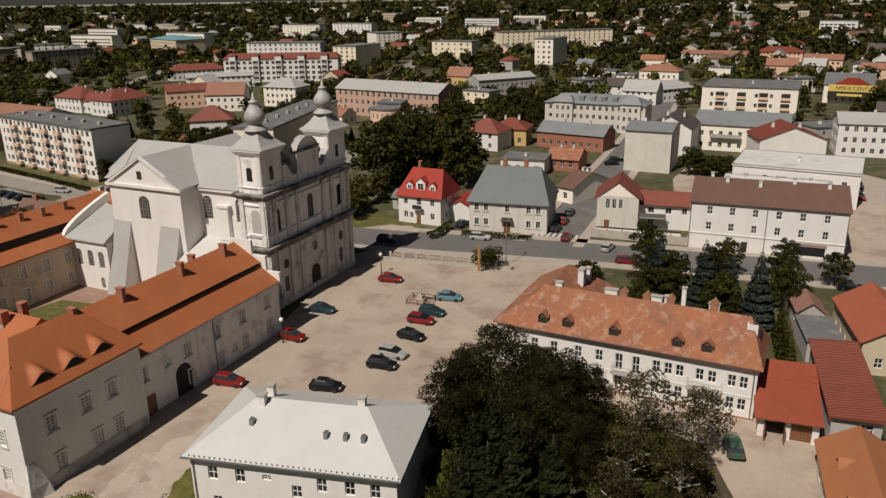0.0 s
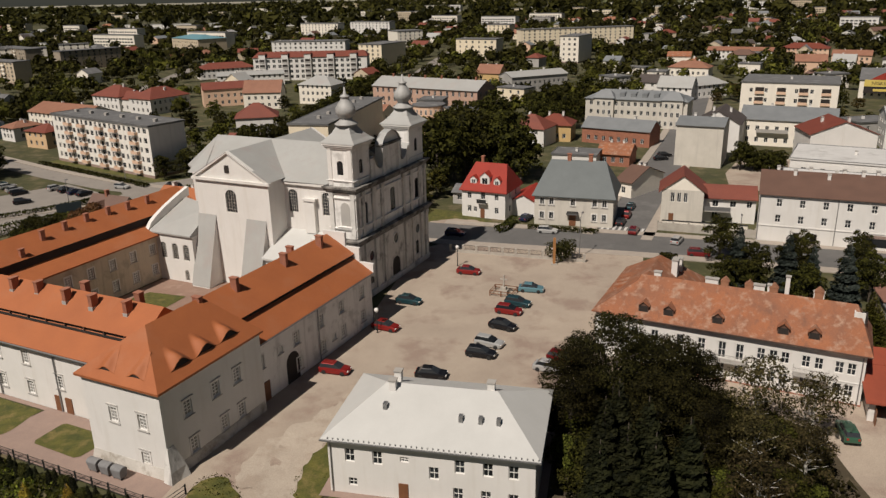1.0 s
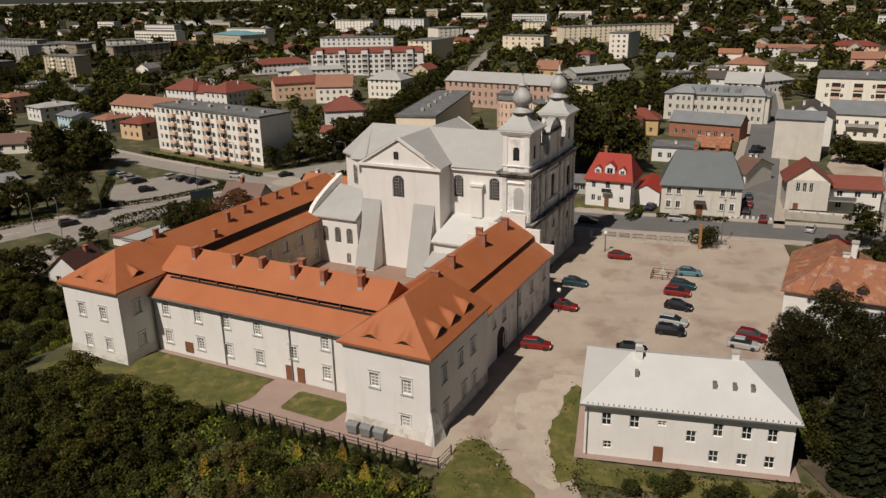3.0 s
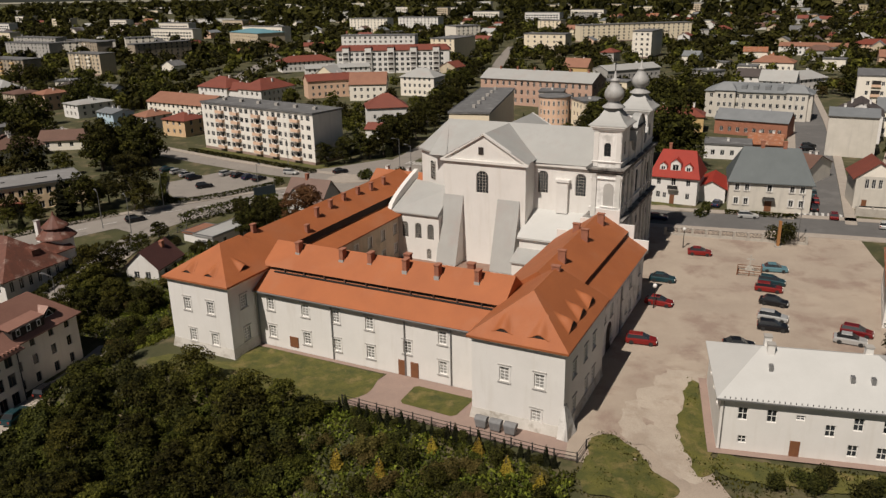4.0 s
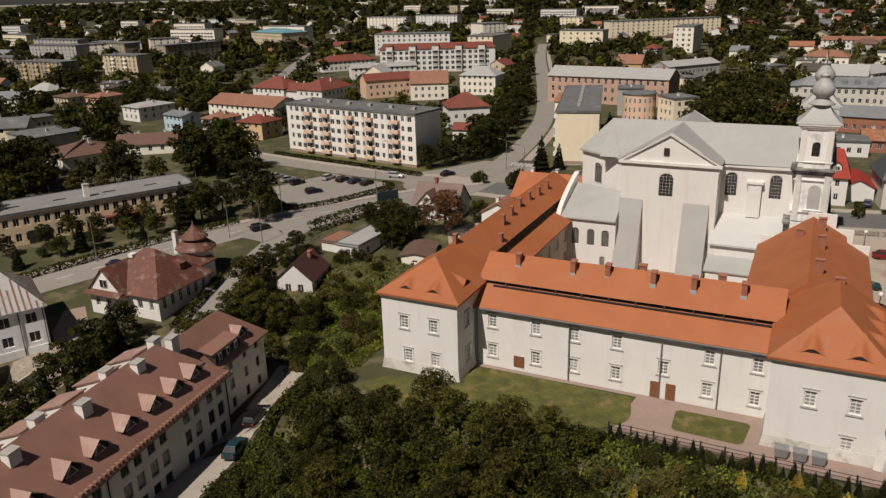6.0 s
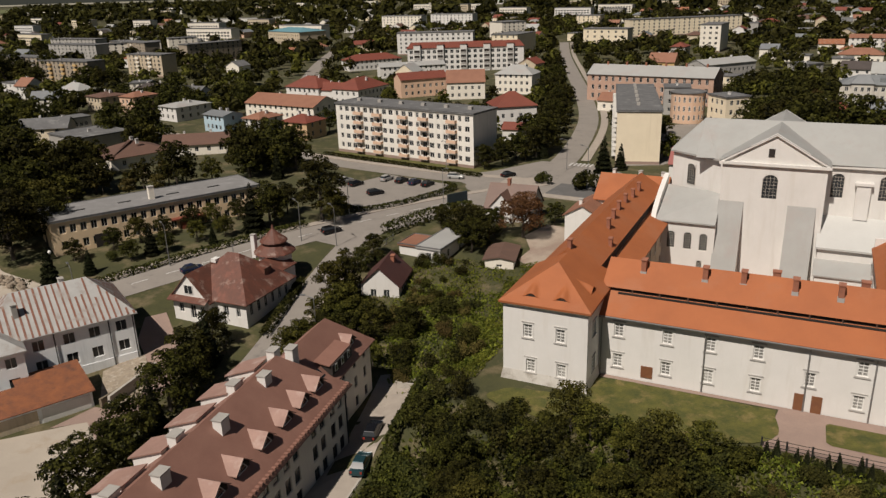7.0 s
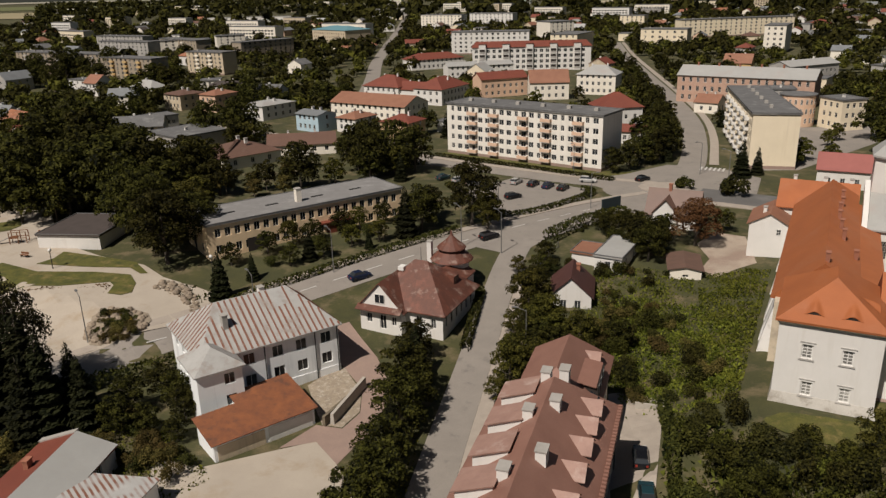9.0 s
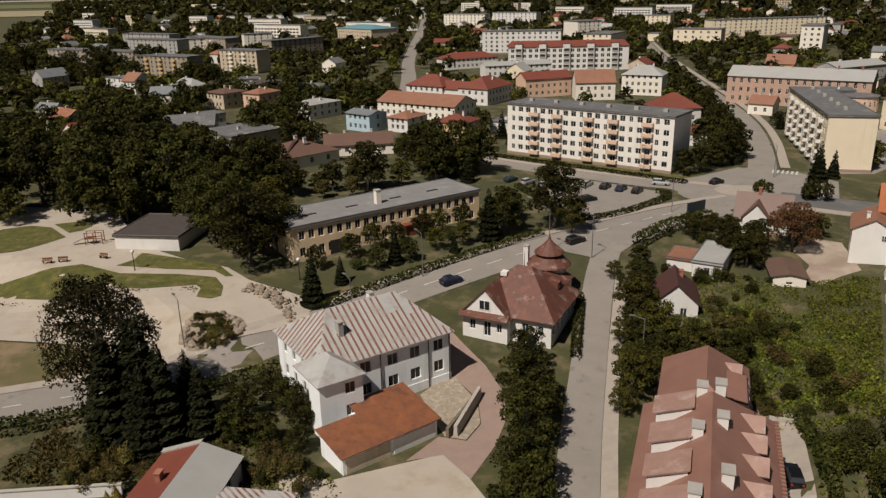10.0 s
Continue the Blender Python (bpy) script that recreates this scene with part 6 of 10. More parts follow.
def balcony(parent, x, z, cover, single=False):
    if cover.name not in BALCONY:
        u = [(-1.5, 0), (-1.5, -1.1), (1.5, -1.1), (1.5, 0), (1.42, 0), (1.42, -1.02), (-1.42, -1.02), (-1.42, 0)]
        BALCONY[cover.name] = Mesh().prism(u, 0.14, 1.0).data("parapet", cover), Mesh().box(-1.5, -1.1, 0, 1.5, 0, 0.138).data("balcony", CONCRETE), Mesh().box(-1.5, -1.1, 0, 1.5, 0, 1.0).data("balcony", cover)
    a, b, c = BALCONY[cover.name]
    ob = part("balcony", c if single else b, None, parent, at=pose(x, 0, z))
    part("parapet", a, None, ob) if not single else None


def flats(label, x, y, rot, L, D, h, wall, n, floors=5, z=0, balconies=(), end=None, cover=None, far=False, accent=None, group="blocks of flats"):
    """A slab block with rows of windows and balconies on its front."""
    r = root("block_of_flats", label, "block of flats", x, y, z, rot, group)
    fh = (h - 0.9) / floors
    zs = [0.9 + fh * i + 0.75 for i in range(floors)]
    step = (L - 1.6) / n
    front = [(0.8 + step * (i + 0.5), zz, 1.5 if i % 3 else 1.0, 1.45) for i in range(n) for zz in zs]
    take(x, y, rot, L, D)
    block(r, 0, 0, L, D, -1, h, wall, [front, [], [], []], "far" if far else "double")
    roof_flat(r, 0, 0, L, D, h, cover or FELT, 0.3, 0.4)
    part("plinth", Mesh().box(-0.05, -0.07, -1, L + 0.05, D + 0.05, 0.85), PINKPAV, r)
    for i in balconies:
        for j, zz in enumerate(zs):
            cx = 0.8 + step * (i + 0.5)
            zb = zz - 0.75
            balcony(r, cx, zb, accent or CREAM, far)
    for i in range(int(L / 8) if not far else int(L / 20)):
        part("roof_vent", Mesh().box(4 + 8 * i, D * 0.45, h + 0.4, 5.2 + 8 * i, D * 0.45 + 0.9, h + 1.2), CONCRETE, r)
    return r


flats("cream five-storey block of flats with small balconies", -145.5, 231.2, -34.0, 49.2, 11.6, 14.3, mat("offwhite_plaster", (0.76, 0.725, 0.66), (0.69, 0.66, 0.60), 0.3, 0.85, 0.05, streak=(0.63, 0.60, 0.54), fine=0.08), 20, balconies=(3, 6, 10, 13, 17), accent=PEACH)
flb = flats("yellow five-storey block of flats seen end on", -57.6, 258.2, -100, 53.5, 11.3, 14.0, YELLOW, 20, balconies=(2, 5, 8, 11, 14, 17), accent=WHITE)
house("house", "white house with a red hipped roof behind the flats", -97, 258, 12, 14, 12, 8.2, PLASTER, REDTILE, "hip", 4.0, (1.0, 4.2), (4, 3, 3, 3))
house("house", "low annex with a red roof", -95.6, 241, -15, 11, 6, 4.0, PLASTER, REDTILE, "gable", 1.6, (1.2,), (2, 1, 0, 1))
house("tenement", "long brick tenement with white trim and a pale roof", -57.4, 324, -31, 50.5, 14, 10.8, mat("terracotta_brick", (0.50, 0.33, 0.25), (0.43, 0.28, 0.21), 1.0, 0.9, rows=4), ZINC, "gable", 3.2, (1.2, 4.6, 8.0), (17, 3, 17, 3), (1.1, 1.9), "cross", 0, chimneys=((6, 7), (14, 7), (22, 7), (30, 7), (38, 7), (46, 7)), category="tenement")

# ---- west side: gardens, villa, old house, school ----
SCHOOLWALL = mat("tan_school_plaster", (0.82, 0.63, 0.41), (0.74, 0.565, 0.365), 0.3, 0.85, 0.05, streak=(0.66, 0.50, 0.325), fine=0.08)
school = house("school", "long two-storey tan school with a grey felt roof", -186.0, 140.2, 38.3, 42.5, 12.0, 6.6, SCHOOLWALL, mat("pale_felt", (0.22, 0.215, 0.21), (0.18, 0.175, 0.17), 0.4, 0.85, spots=(0.26, 0.255, 0.25), spot_scale=0.3), "flat", 0, (1.0, 4.2), (21, 2, 22, 2), (1.15, 1.65), "double", -0.8, chimneys=(), category="school")
chimney(school, 20.5, 4.2, 6.6, 9.6, 1.1, 1.1, CREAM)
for x in (5, 14, 24, 33):
    part("skylight", Mesh().box(x, 5.2, 6.9, x + 2.6, 5.8, 7.05), DARKMETAL, school)
# the entrance's shade is a dark panel set before the wall
part("entrance", Mesh().box(7.5, -0.06, -0.2, 11.5, 0.03, 2.9), DARKGAP, school, "dark recessed school entrance")
part("porch", Mesh().box(22.5, -1.6, 2.9, 29.5, 0, 3.15).box(24.4, -1.3, -0.6, 26.0, 0, 2.9), DARKRED, school)


def striped_mat(turn, gap):
    """Pale sheet metal with rust-red stripes that run down the slope."""
    m = mat("striped_rusty_sheet_roof", (0.46, 0.455, 0.44), (0.38, 0.375, 0.36), 0.4, 0.55, fine=0.1)
    n, ln = m.node_tree.nodes, m.node_tree.links.new
    p = n["Principled BSDF"]
    old = p.inputs["Base Color"].links[0].from_socket
    geo, mp, w, ns, mul, x = n.new("ShaderNodeNewGeometry"), n.new("ShaderNodeMapping"), n.new("ShaderNodeTexWave"), n.new("ShaderNodeTexNoise"), n.new("ShaderNodeMath"), n.new("ShaderNodeMix")
    mp.inputs["Rotation"].default_value = (0, 0, radians(-turn))
    w.inputs["Scale"].default_value, w.inputs["Distortion"].default_value = 0.314 / gap, 0.6
    ns.inputs["Scale"].default_value = 0.35
    ln(geo.outputs["Position"], mp.inputs[0]), ln(mp.outputs[0], w.inputs["Vector"]), ln(geo.outputs["Position"], ns.inputs["Vector"])
    mul.operation = "MULTIPLY"
    ra, rb = n.new("ShaderNodeMapRange"), n.new("ShaderNodeMapRange")
    ra.inputs["From Min"].default_value, ra.inputs["From Max"].default_value = 0.45, 0.75
    rb.inputs["From Min"].default_value, rb.inputs["From Max"].default_value = 0.40, 0.62
    ln(w.outputs["Fac"], ra.inputs["Value"]), ln(ns.outputs["Fac"], rb.inputs["Value"])
    ln(ra.outputs[0], mul.inputs[0]), ln(rb.outputs[0], mul.inputs[1])
    x.data_type = "RGBA"
    x.inputs[7].default_value = (0.21, 0.095, 0.06, 1)
    ln(mul.outputs[0], x.inputs[0]), ln(old, x.inputs[6]), ln(x.outputs[2], p.inputs["Base Color"])
    return m


STRIPED = striped_mat(41, 0.62)
PALESHEET = mat("pale_sheet_roof", (0.40, 0.395, 0.38), (0.33, 0.325, 0.31), 0.5, 0.55, spots=(0.30, 0.27, 0.245), spot_scale=0.5, fine=0.15)
RUSTSTRIP = mat("rust_red_paint", (0.225, 0.098, 0.062), (0.17, 0.078, 0.052), 0.8, 0.7, spots=(0.33, 0.27, 0.23), spot_scale=0.5, spot_at=0.6, fine=0.2)


def roof_strips(parent, x0, y0, L, D, z, rise, over, inset, gap, share, fade=0.0, faces=(0, 1, 2, 3)):
    """Worn rust-red strips that run up the slopes of a hipped roof, raised a little over the sheets."""
    drop = over * rise / (D / 2)
    half, tall = D / 2 + over, rise + drop
    g = random.Random(int(L * 10))
    for f in faces:
        mb = Mesh()
        length = (L if f % 2 == 0 else D) + 2 * over
        k = int(length / gap)
        for i in range(k):
            a = (i + 0.5) * length / k
            w = length / k * share * g.uniform(0.8, 1.1)
            near = min(a, length - a)
            if f % 2 == 0:
                run = half * min(1.0, near / (inset + over))
                top = lambda q: (a, q, z - drop + tall * q / half)
            else:
                run = (inset + over) * min(1.0, near / half)
                top = lambda q: (a, q, z - drop + tall * q / (inset + over))
            if run < 0.6:
                continue
            lo, hi = 0.02, run - 0.12
            if g.random() < fade:
                hi = run * g.uniform(0.35, 0.8)
            pts = [top(lo), top(lo), top(hi), top(hi)]
            q4 = [(pts[0][0] - w / 2, *pts[0][1:]), (pts[1][0] + w / 2, *pts[1][1:]), (pts[2][0] + w / 2, *pts[2][1:]), (pts[3][0] - w / 2, *pts[3][1:])]
            turn = {0: lambda p: (x0 - over + p[0], y0 - over + p[1], p[2]), 1: lambda p: (x0 + L + over - p[1], y0 - over + p[0], p[2]),
                    2: lambda p: (x0 + L + over - p[0], y0 + D + over - p[1], p[2]), 3: lambda p: (x0 - over + p[1], y0 + D + over - p[0], p[2])}[f]
            lo4 = [turn((p[0], p[1], p[2] + 0.01)) for p in q4]
            hi4 = [turn((p[0], p[1], p[2] + 0.05)) for p in q4]
            mb.rings([lo4, hi4])
        part("rust_coating", mb, RUSTSTRIP, parent, "rust-red strips on the pale roof sheets")["kind"] = "stuff"




def old_house():
    r = root("house", "pale blue two-storey house with a rust-striped metal roof", "house", -170.9, 93.6, -4.9, 37)
    L, D, h = 19.2, 14.0, 7.7
    f = [(x, z, 1.55, 1.6) for x in (6.2, 10.2, 13.6, 17.3) for z in (1.9, 5.0)]
    block(r, 0, 0, L, D, -1.5, h, BLUEPL, [f, grid_openings(D, 3, (1.9, 5.2), 1, 1.5), grid_openings(L, 6, (1.9, 5.2), 1, 1.5), grid_openings(D, 4, (1.9, 5.2), 1.0, 1.5)], "double")
    roof_pitched(r, 0, 0, L, D, h, 4.3, PALESHEET, 0.5, 4.4, label="pale metal roof with rust-red stripes")
    roof_strips(r, 0, 0, L, D, h, 4.3, 0.5, 4.4, 0.84, 0.34, 0.2)
    block(r, -1.7, -3.2, 5.8, 3.2, -1.5, 7.4, BLUEPL, [[(4.1, 1.9, 1.4, 1.5), (4.1, 4.9, 1.4, 1.5)], [], [], []], "double", name="bay_wall")
    roof_pitched(r, -1.7, -3.2, 5.8, 6.5, 7.4, 1.9, PALESHEET, 0.4, 2.6, "y", name="bay_roof")
    for x in (8.3, 15.6, 18.95):
        part("downpipe", Mesh().tube((x, -0.14, -0.6), (x, -0.14, h - 0.3), 0.08, 0.08), DARKMETAL, r)
    part("plinth", Mesh().box(4.2, -0.09, -1.5, L + 0.06, -0.004, 1.15), BLUEPL, r)
    chimney(r, 4.5, 3.4, 9.0, 11.4, 0.7, 1.0, CONCRETE)
    chimney(r, 11.5, 8.0, 10.0, 12.2, 0.7, 1.0, PLASTER)
    g = root("garage", "low garage with a rusty red sheet roof", "garage", -166.6, 83.4, -5.45, 40.5)
    block(g, 0, 0, 13.2, 5.2, -0.8, 2.3, BLUEPL, [[], [], [], []], name="wall")
    block(g, 5.4, 5.21, 7.8, 2.6, -0.8, 2.6, BLUEPL, [[], [], [], []], name="rear_wall")
    at = lambda x, y, d: (x, y, 2.35 + (y + 0.4) * 0.17 + d)
    plan = [(-0.4, -0.4), (13.6, -0.4), (13.6, 7.9), (5.2, 7.9), (5.2, 5.6), (-0.4, 5.6)]
    part("roof", Mesh().rings([[at(x, y, 0) for x, y in plan], [at(x, y, 0.12) for x, y in plan]]), mat("rusty_sheet", (0.245, 0.088, 0.034), (0.165, 0.060, 0.028), 0.7, 0.75, spots=(0.11, 0.048, 0.028), spot_scale=0.45, spot_at=0.60, streak=(0.12, 0.05, 0.03), fine=0.25), g, "rusty orange-red sheet roof")
    for x in (0.4, 6.9):
        part("garage_door", Mesh().box(x, -0.06, -0.1, x + 6.0, 0.04, 1.95), BEIGE if x < 1 else WHITE, g)
    w = root("retaining_wall", "rough low concrete retaining wall by the drive", "wall", -155.1, 91.2, -5.5, 72)
    part("wall", Mesh().rings([[(0, 0, -0.5), (10, 0, -0.5), (10, 0.4, -0.5), (0, 0.4, -0.5)], [(0, 0, 1.5), (10, 0, 0.7), (10, 0.4, 0.7), (0, 0.4, 1.5)]]), mat("mossy_stone_wall", (0.20, 0.165, 0.115), (0.11, 0.09, 0.06), 1.6, 0.95, 0.3, fine=0.4), w)



old_house()


def villa():
    r = root("villa", "old white villa with a steep rusty red roof", "villa", -153.3, 117.9, -3.3, -22)
    L, D, h = 13.0, 12.5, 4.1
    rust = mat("old_red_sheet_roof", (0.138, 0.050, 0.031), (0.085, 0.035, 0.024), 0.6, 0.65, spots=(0.27, 0.19, 0.155), spot_scale=0.5, spot_at=0.60, streak=(0.185, 0.066, 0.042), fine=0.2)
    take(-153.3, 117.9, -22, L, D)
    block(r, 0, 0, L, D, -1.2, h, PLASTER, [[(9.0, 1.0, 1.0, 1.6), (11.4, 1.0, 0.8, 1.5)], [(x, 1.0, 0.85, 2.0) for x in (1.4, 3.3, 5.2, 7.1, 9.0, 10.9)], [], grid_openings(D, 3, (1.0,), 1.0, 1.6)], "double")
    roof_pitched(r, 0, 0, L, D, h, 5.2, rust, 0.7, 5.4, label="rusty red sheet roof")
    block(r, -0.5, -1.4, 7.2, 6.5, -1.0, 3.9, PLASTER, [[(1.6, 1.0, 0.9, 1.5), (4.0, 0.2, 1.1, 2.3), (5.9, 1.0, 0.8, 1.4)], [], [], [(2.4, 1.0, 1.0, 1.6)]], "double", name="bay_wall")
    roof_pitched(r, -0.5, -1.4, 7.2, 8.0, 3.9, 3.9, rust, 0.6, 0, "y", PLASTER, name="bay_roof")
    add_window(r, pose(3.1, -1.52, 4.4, 0, 0, 0), 1.7, 1.5, "double")
    part("canopy", Mesh().rings([[(-0.8, -2.5, 3.3), (7.0, -2.5, 3.3), (7.0, -1.4, 3.8), (-0.8, -1.4, 3.8)], [(-0.8, -2.5, 3.4), (7.0, -2.5, 3.4), (7.0, -1.4, 3.95), (-0.8, -1.4, 3.95)]]), rust, r)
    part("skylight", Mesh().box(3.4, 4.2, 7.9, 4.4, 5.4, 8.5), WHITE, r)
    part("dormer", Mesh().rings([[(9.6, 7.4, 5.0), (11.6, 7.4, 5.0), (11.6, 9.2, 5.0), (9.6, 9.2, 5.0)], [(9.6, 7.4, 7.2), (11.6, 7.4, 6.6), (11.6, 9.2, 6.6), (9.6, 9.2, 7.2)]]), rust, r)
    part("finial", Mesh().tube((6.5, 6.3, 9.2), (6.5, 6.3, 11.4), 0.08, 0.03), METAL, r)
    t = part("turret", Mesh().lathe(7.2, 16.4, [(2.9, -1), (2.9, 6.4)], 16), PLASTER, r)
    part("turret_roof", Mesh().lathe(7.2, 16.4, [(3.7, 6.3), (3.6, 6.5), (2.2, 7.7), (1.9, 7.75), (1.9, 8.3), (2.5, 8.25), (2.4, 8.45), (1.1, 9.5), (0.3, 10.4), (0.06, 11.3)], 14), rust, t, smooth=False)
    block(r, 4.6, D + 0.01, 6.5, 4.0, -1.0, 4.6, PLASTER, [[], [(2.0, 1.0, 0.9, 1.6)], [], []], "double", name="link_wall")
    roof_pitched(r, 4.6, D - 2.0, 6.5, 6.0, 4.6, 1.6, rust, 0.3, 0, "y", PLASTER, name="link_roof")
    chimney(r, 3.6, 15.4, 5.0, 9.2, 0.8, 0.8, PLASTER)


villa()


def glazed_gable(parent, x, y, z, w, h, deep):
    """A small dormer whose whole three-cornered front is glass in a white frame; it looks along +x."""
    k = 0.36 * h
    body = Mesh().rings([[(0, -w / 2, -0.2), (0, w / 2, -0.2), (0, w / 2, k), (0, 0, h), (0, -w / 2, k)], [(-deep, -w / 2, -0.2), (-deep, w / 2, -0.2), (-deep, w / 2, k), (-deep, 0, h), (-deep, -w / 2, k)]])
    ob = part("dormer", body, DARKGAP, parent, "dormer with a three-cornered glazed front", at=pose(x, y, z))
    part("pane", Mesh().face([(0.02, -w * 0.36, 0.1), (0.02, w * 0.36, 0.1), (0.02, 0, h * 0.82)]), GLASS, ob)
    fr = Mesh()
    tri = [(-w * 0.31, 0.14), (w * 0.31, 0.14), (0, h * 0.74)]
    for (a, b), (c, d) in zip(tri, tri[1:] + tri[:1]):
        fr.tube((0.05, a, b), (0.05, c, d), 0.05, 0.05, 4)
    part("window_frame", fr, WHITE, ob)
    lid = Mesh()
    for s in (-1, 1):
        p = [(0.3, s * (w / 2 + 0.2), k - 0.1), (0.3, 0, h + 0.06), (-deep - 0.4, 0, h + 0.06), (-deep * 0.55, s * (w / 2 + 0.2), k - 0.1)]
        q = [(a, b, c + 0.09) for a, b, c in p]
        lid.rings([p, q] if s < 0 else [p[::-1], q[::-1]])
    part("dormer_roof", lid, PINKPALE, ob)


def pink_house():
    r = root("apartment_house", "long three-storey house with a pinkish brown roof and many dormers", "apartment house", -142.2, 51.1, -6.0, -15.5)
    take(-142.2, 51.1, -15.5, 18, 50)
    L, D, h = 12.4, 36.0, 9.0
    zs = (0.9, 3.7, 6.5)
    pairs = [(y + k, z, 1.25, 1.85) for y in (2.2, 7.0, 11.4, 17.4, 21.6, 27.8, 32.4) for k in (0, 2.0) for z in zs]
    block(r, 0, 0, L, D, -1.2, h, CREAM, [grid_openings(L, 3, zs, 1.1, 1.7), pairs, [], grid_openings(D, 9, zs, 1.0, 1.5)], "brown")
    roof_pitched(r, 0, 0, L, D, h, 4.7, PINKROOF, 0.7, 4.0, "y", label="pinkish brown tile roof")
    block(r, 1.2, D + 0.02, 8.9, 13.0, -1.2, h - 0.5, CREAM, [[], [(y, z, 0.9, 1.5) for y in (1.8, 4.6, 8.0, 11.0) for z in zs], grid_openings(8.9, 3, zs, 1, 1.4), []], "brown", name="north_wall")
    roof_pitched(r, 1.2, D - 3.0, 8.9, 16.0, h - 0.5, 3.9, PINKROOF, 0.6, 3.6, "y", name="north_roof")
    for y in (3.0, 7.4, 12.2, 16.0, 20.6, 24.8, 28.6, 32.2, 45.0):
        glazed_gable(r, (L - 1.3) if y < 40 else 9.3, y, h + 0.95 if y < 40 else h + 0.05, 2.5, 1.5, 2.3)
    for y in (3.5, 9.5, 15.0, 20.5, 26.0, 31.5):
        sd = part("shed_dormer", Mesh().rings([[(1.0, y - 1.6, h + 0.3), (4.4, y - 1.6, h + 0.8), (4.4, y + 1.6, h + 0.8), (1.0, y + 1.6, h + 0.3)], [(1.0, y - 1.6, h + 2.5), (4.4, y - 1.6, h + 3.7), (4.4, y + 1.6, h + 3.7), (1.0, y + 1.6, h + 2.5)]]), PLASTER, r, "white-cheeked dormer")
        part("dormer_roof", Mesh().rings([[(0.6, y - 1.8, h + 2.4), (4.6, y - 1.8, h + 3.82), (4.6, y + 1.8, h + 3.82), (0.6, y + 1.8, h + 2.4)], [(0.6, y - 1.8, h + 2.55), (4.6, y - 1.8, h + 3.96), (4.6, y + 1.8, h + 3.96), (0.6, y + 1.8, h + 2.55)]]), PINKPALE, sd)
    for x, y in ((5.0, 6), (7.4, 9.5), (5.0, 15), (7.6, 18.5), (5.0, 25), (7.2, 27.5), (5.2, 33), (7.0, 34)):
        chimney(r, x, y, h + 2.6, h + 4.8, 1.0, 1.35, PLASTER)
    for y in (0.3, 14.8, 35.8):
        part("downpipe", Mesh().tube((L + 0.1, y, -0.5), (L + 0.1, y, h - 0.2), 0.08, 0.08), DARKMETAL, r)
    for i in range(58):
        part("snow_guard", SNOW, None, r, at=pose(L + 0.45, 0.6 + i * 0.62, h - 0.2))
    # a dark box stands for the terrace's shaded recess
    terrace = part("roof_terrace", Mesh().box(8.3, 37.6, h - 0.3, 10.2, 43.2, h + 0.95), DARKGAP, r, "dark recessed roof terrace")
    part("terrace_roof", Mesh().rings([[(7.0, 37.3, h + 1.5), (10.0, 37.3, h + 0.97), (10.0, 43.5, h + 0.97), (7.0, 43.5, h + 1.5)], [(7.0, 37.3, h + 1.62), (10.0, 37.3, h + 1.09), (10.0, 43.5, h + 1.09), (7.0, 43.5, h + 1.62)]]), PINKROOF, terrace)
    for y in (38.6, 40.4, 42.2):
        part("window", Mesh().box(10.2, y - 0.35, h - 0.1, 10.25, y + 0.35, h + 0.85), WHITE, terrace, "white window frame")
        part("pane", Mesh().box(10.24, y - 0.22, h + 0.02, 10.27, y + 0.22, h + 0.73), GLASS, terrace)
    part("skylight", Mesh().rings([[(9.6, 33.6, h + 1.75), (10.6, 33.6, h + 1.05), (10.6, 34.9, h + 1.05), (9.6, 34.9, h + 1.75)], [(9.7, 33.6, h + 2.0), (10.7, 33.6, h + 1.3), (10.7, 34.9, h + 1.3), (9.7, 34.9, h + 2.0)]]), GLASS, r)
    w = root("yard_wall", "pale concrete wall round the yard", "wall", -142.2, 51.1, -6.0, -15.5)
    part("wall", Mesh().box(17.0, 22, -0.5, 17.25, 49.5, 1.7), STONE, w)
    part("wall", Mesh().box(13.6, 49.51, -0.5, 17.25, 49.76, 1.9), STONE, w)


PINKPALE = mat("faded_pink_sheet", (0.33, 0.205, 0.165), (0.255, 0.152, 0.122), 0.6, 0.7, spots=(0.38, 0.275, 0.235), spot_scale=0.5, rows=3.0, fine=0.15)
SNOW = Mesh().box(-0.22, -0.16, 0, 0.22, 0.16, 0.28).data("snow_guard", PINKROOF)
pink_house()
house("house", "white gabled house with a brown roof", -102.6, 157.5, -22, 10, 8, 3.4, PLASTER, BROWNROOF, "gable", 4.0, (1.0,), (3, 2, 0, 2), chimneys=((4, 4),), z=-0.4)
bh = root("house", "small white gabled front with a brown roof", "house", -101.5, 155.9, -0.4, -22)
block(bh, 0, 0, 4.6, 2.2, -1, 3.9, PLASTER, [[(2.3, 1.0, 1.2, 1.3)], [], [], []], "far")
roof_pitched(bh, 0, 0, 4.6, 5.0, 3.9, 2.6, BROWNROOF, 0.4, 0, "y", PLASTER)
house("house", "white house with a pink sheet roof behind the abbey", -57.5, 186.5, -24, 11, 8, 4.6, PLASTER, mat("pink_sheet_roof", (0.30, 0.10, 0.085), (0.26, 0.085, 0.072), 0.4, 0.6), "gable", 3.0, (1.0,), (3, 2, 0, 2), z=0)
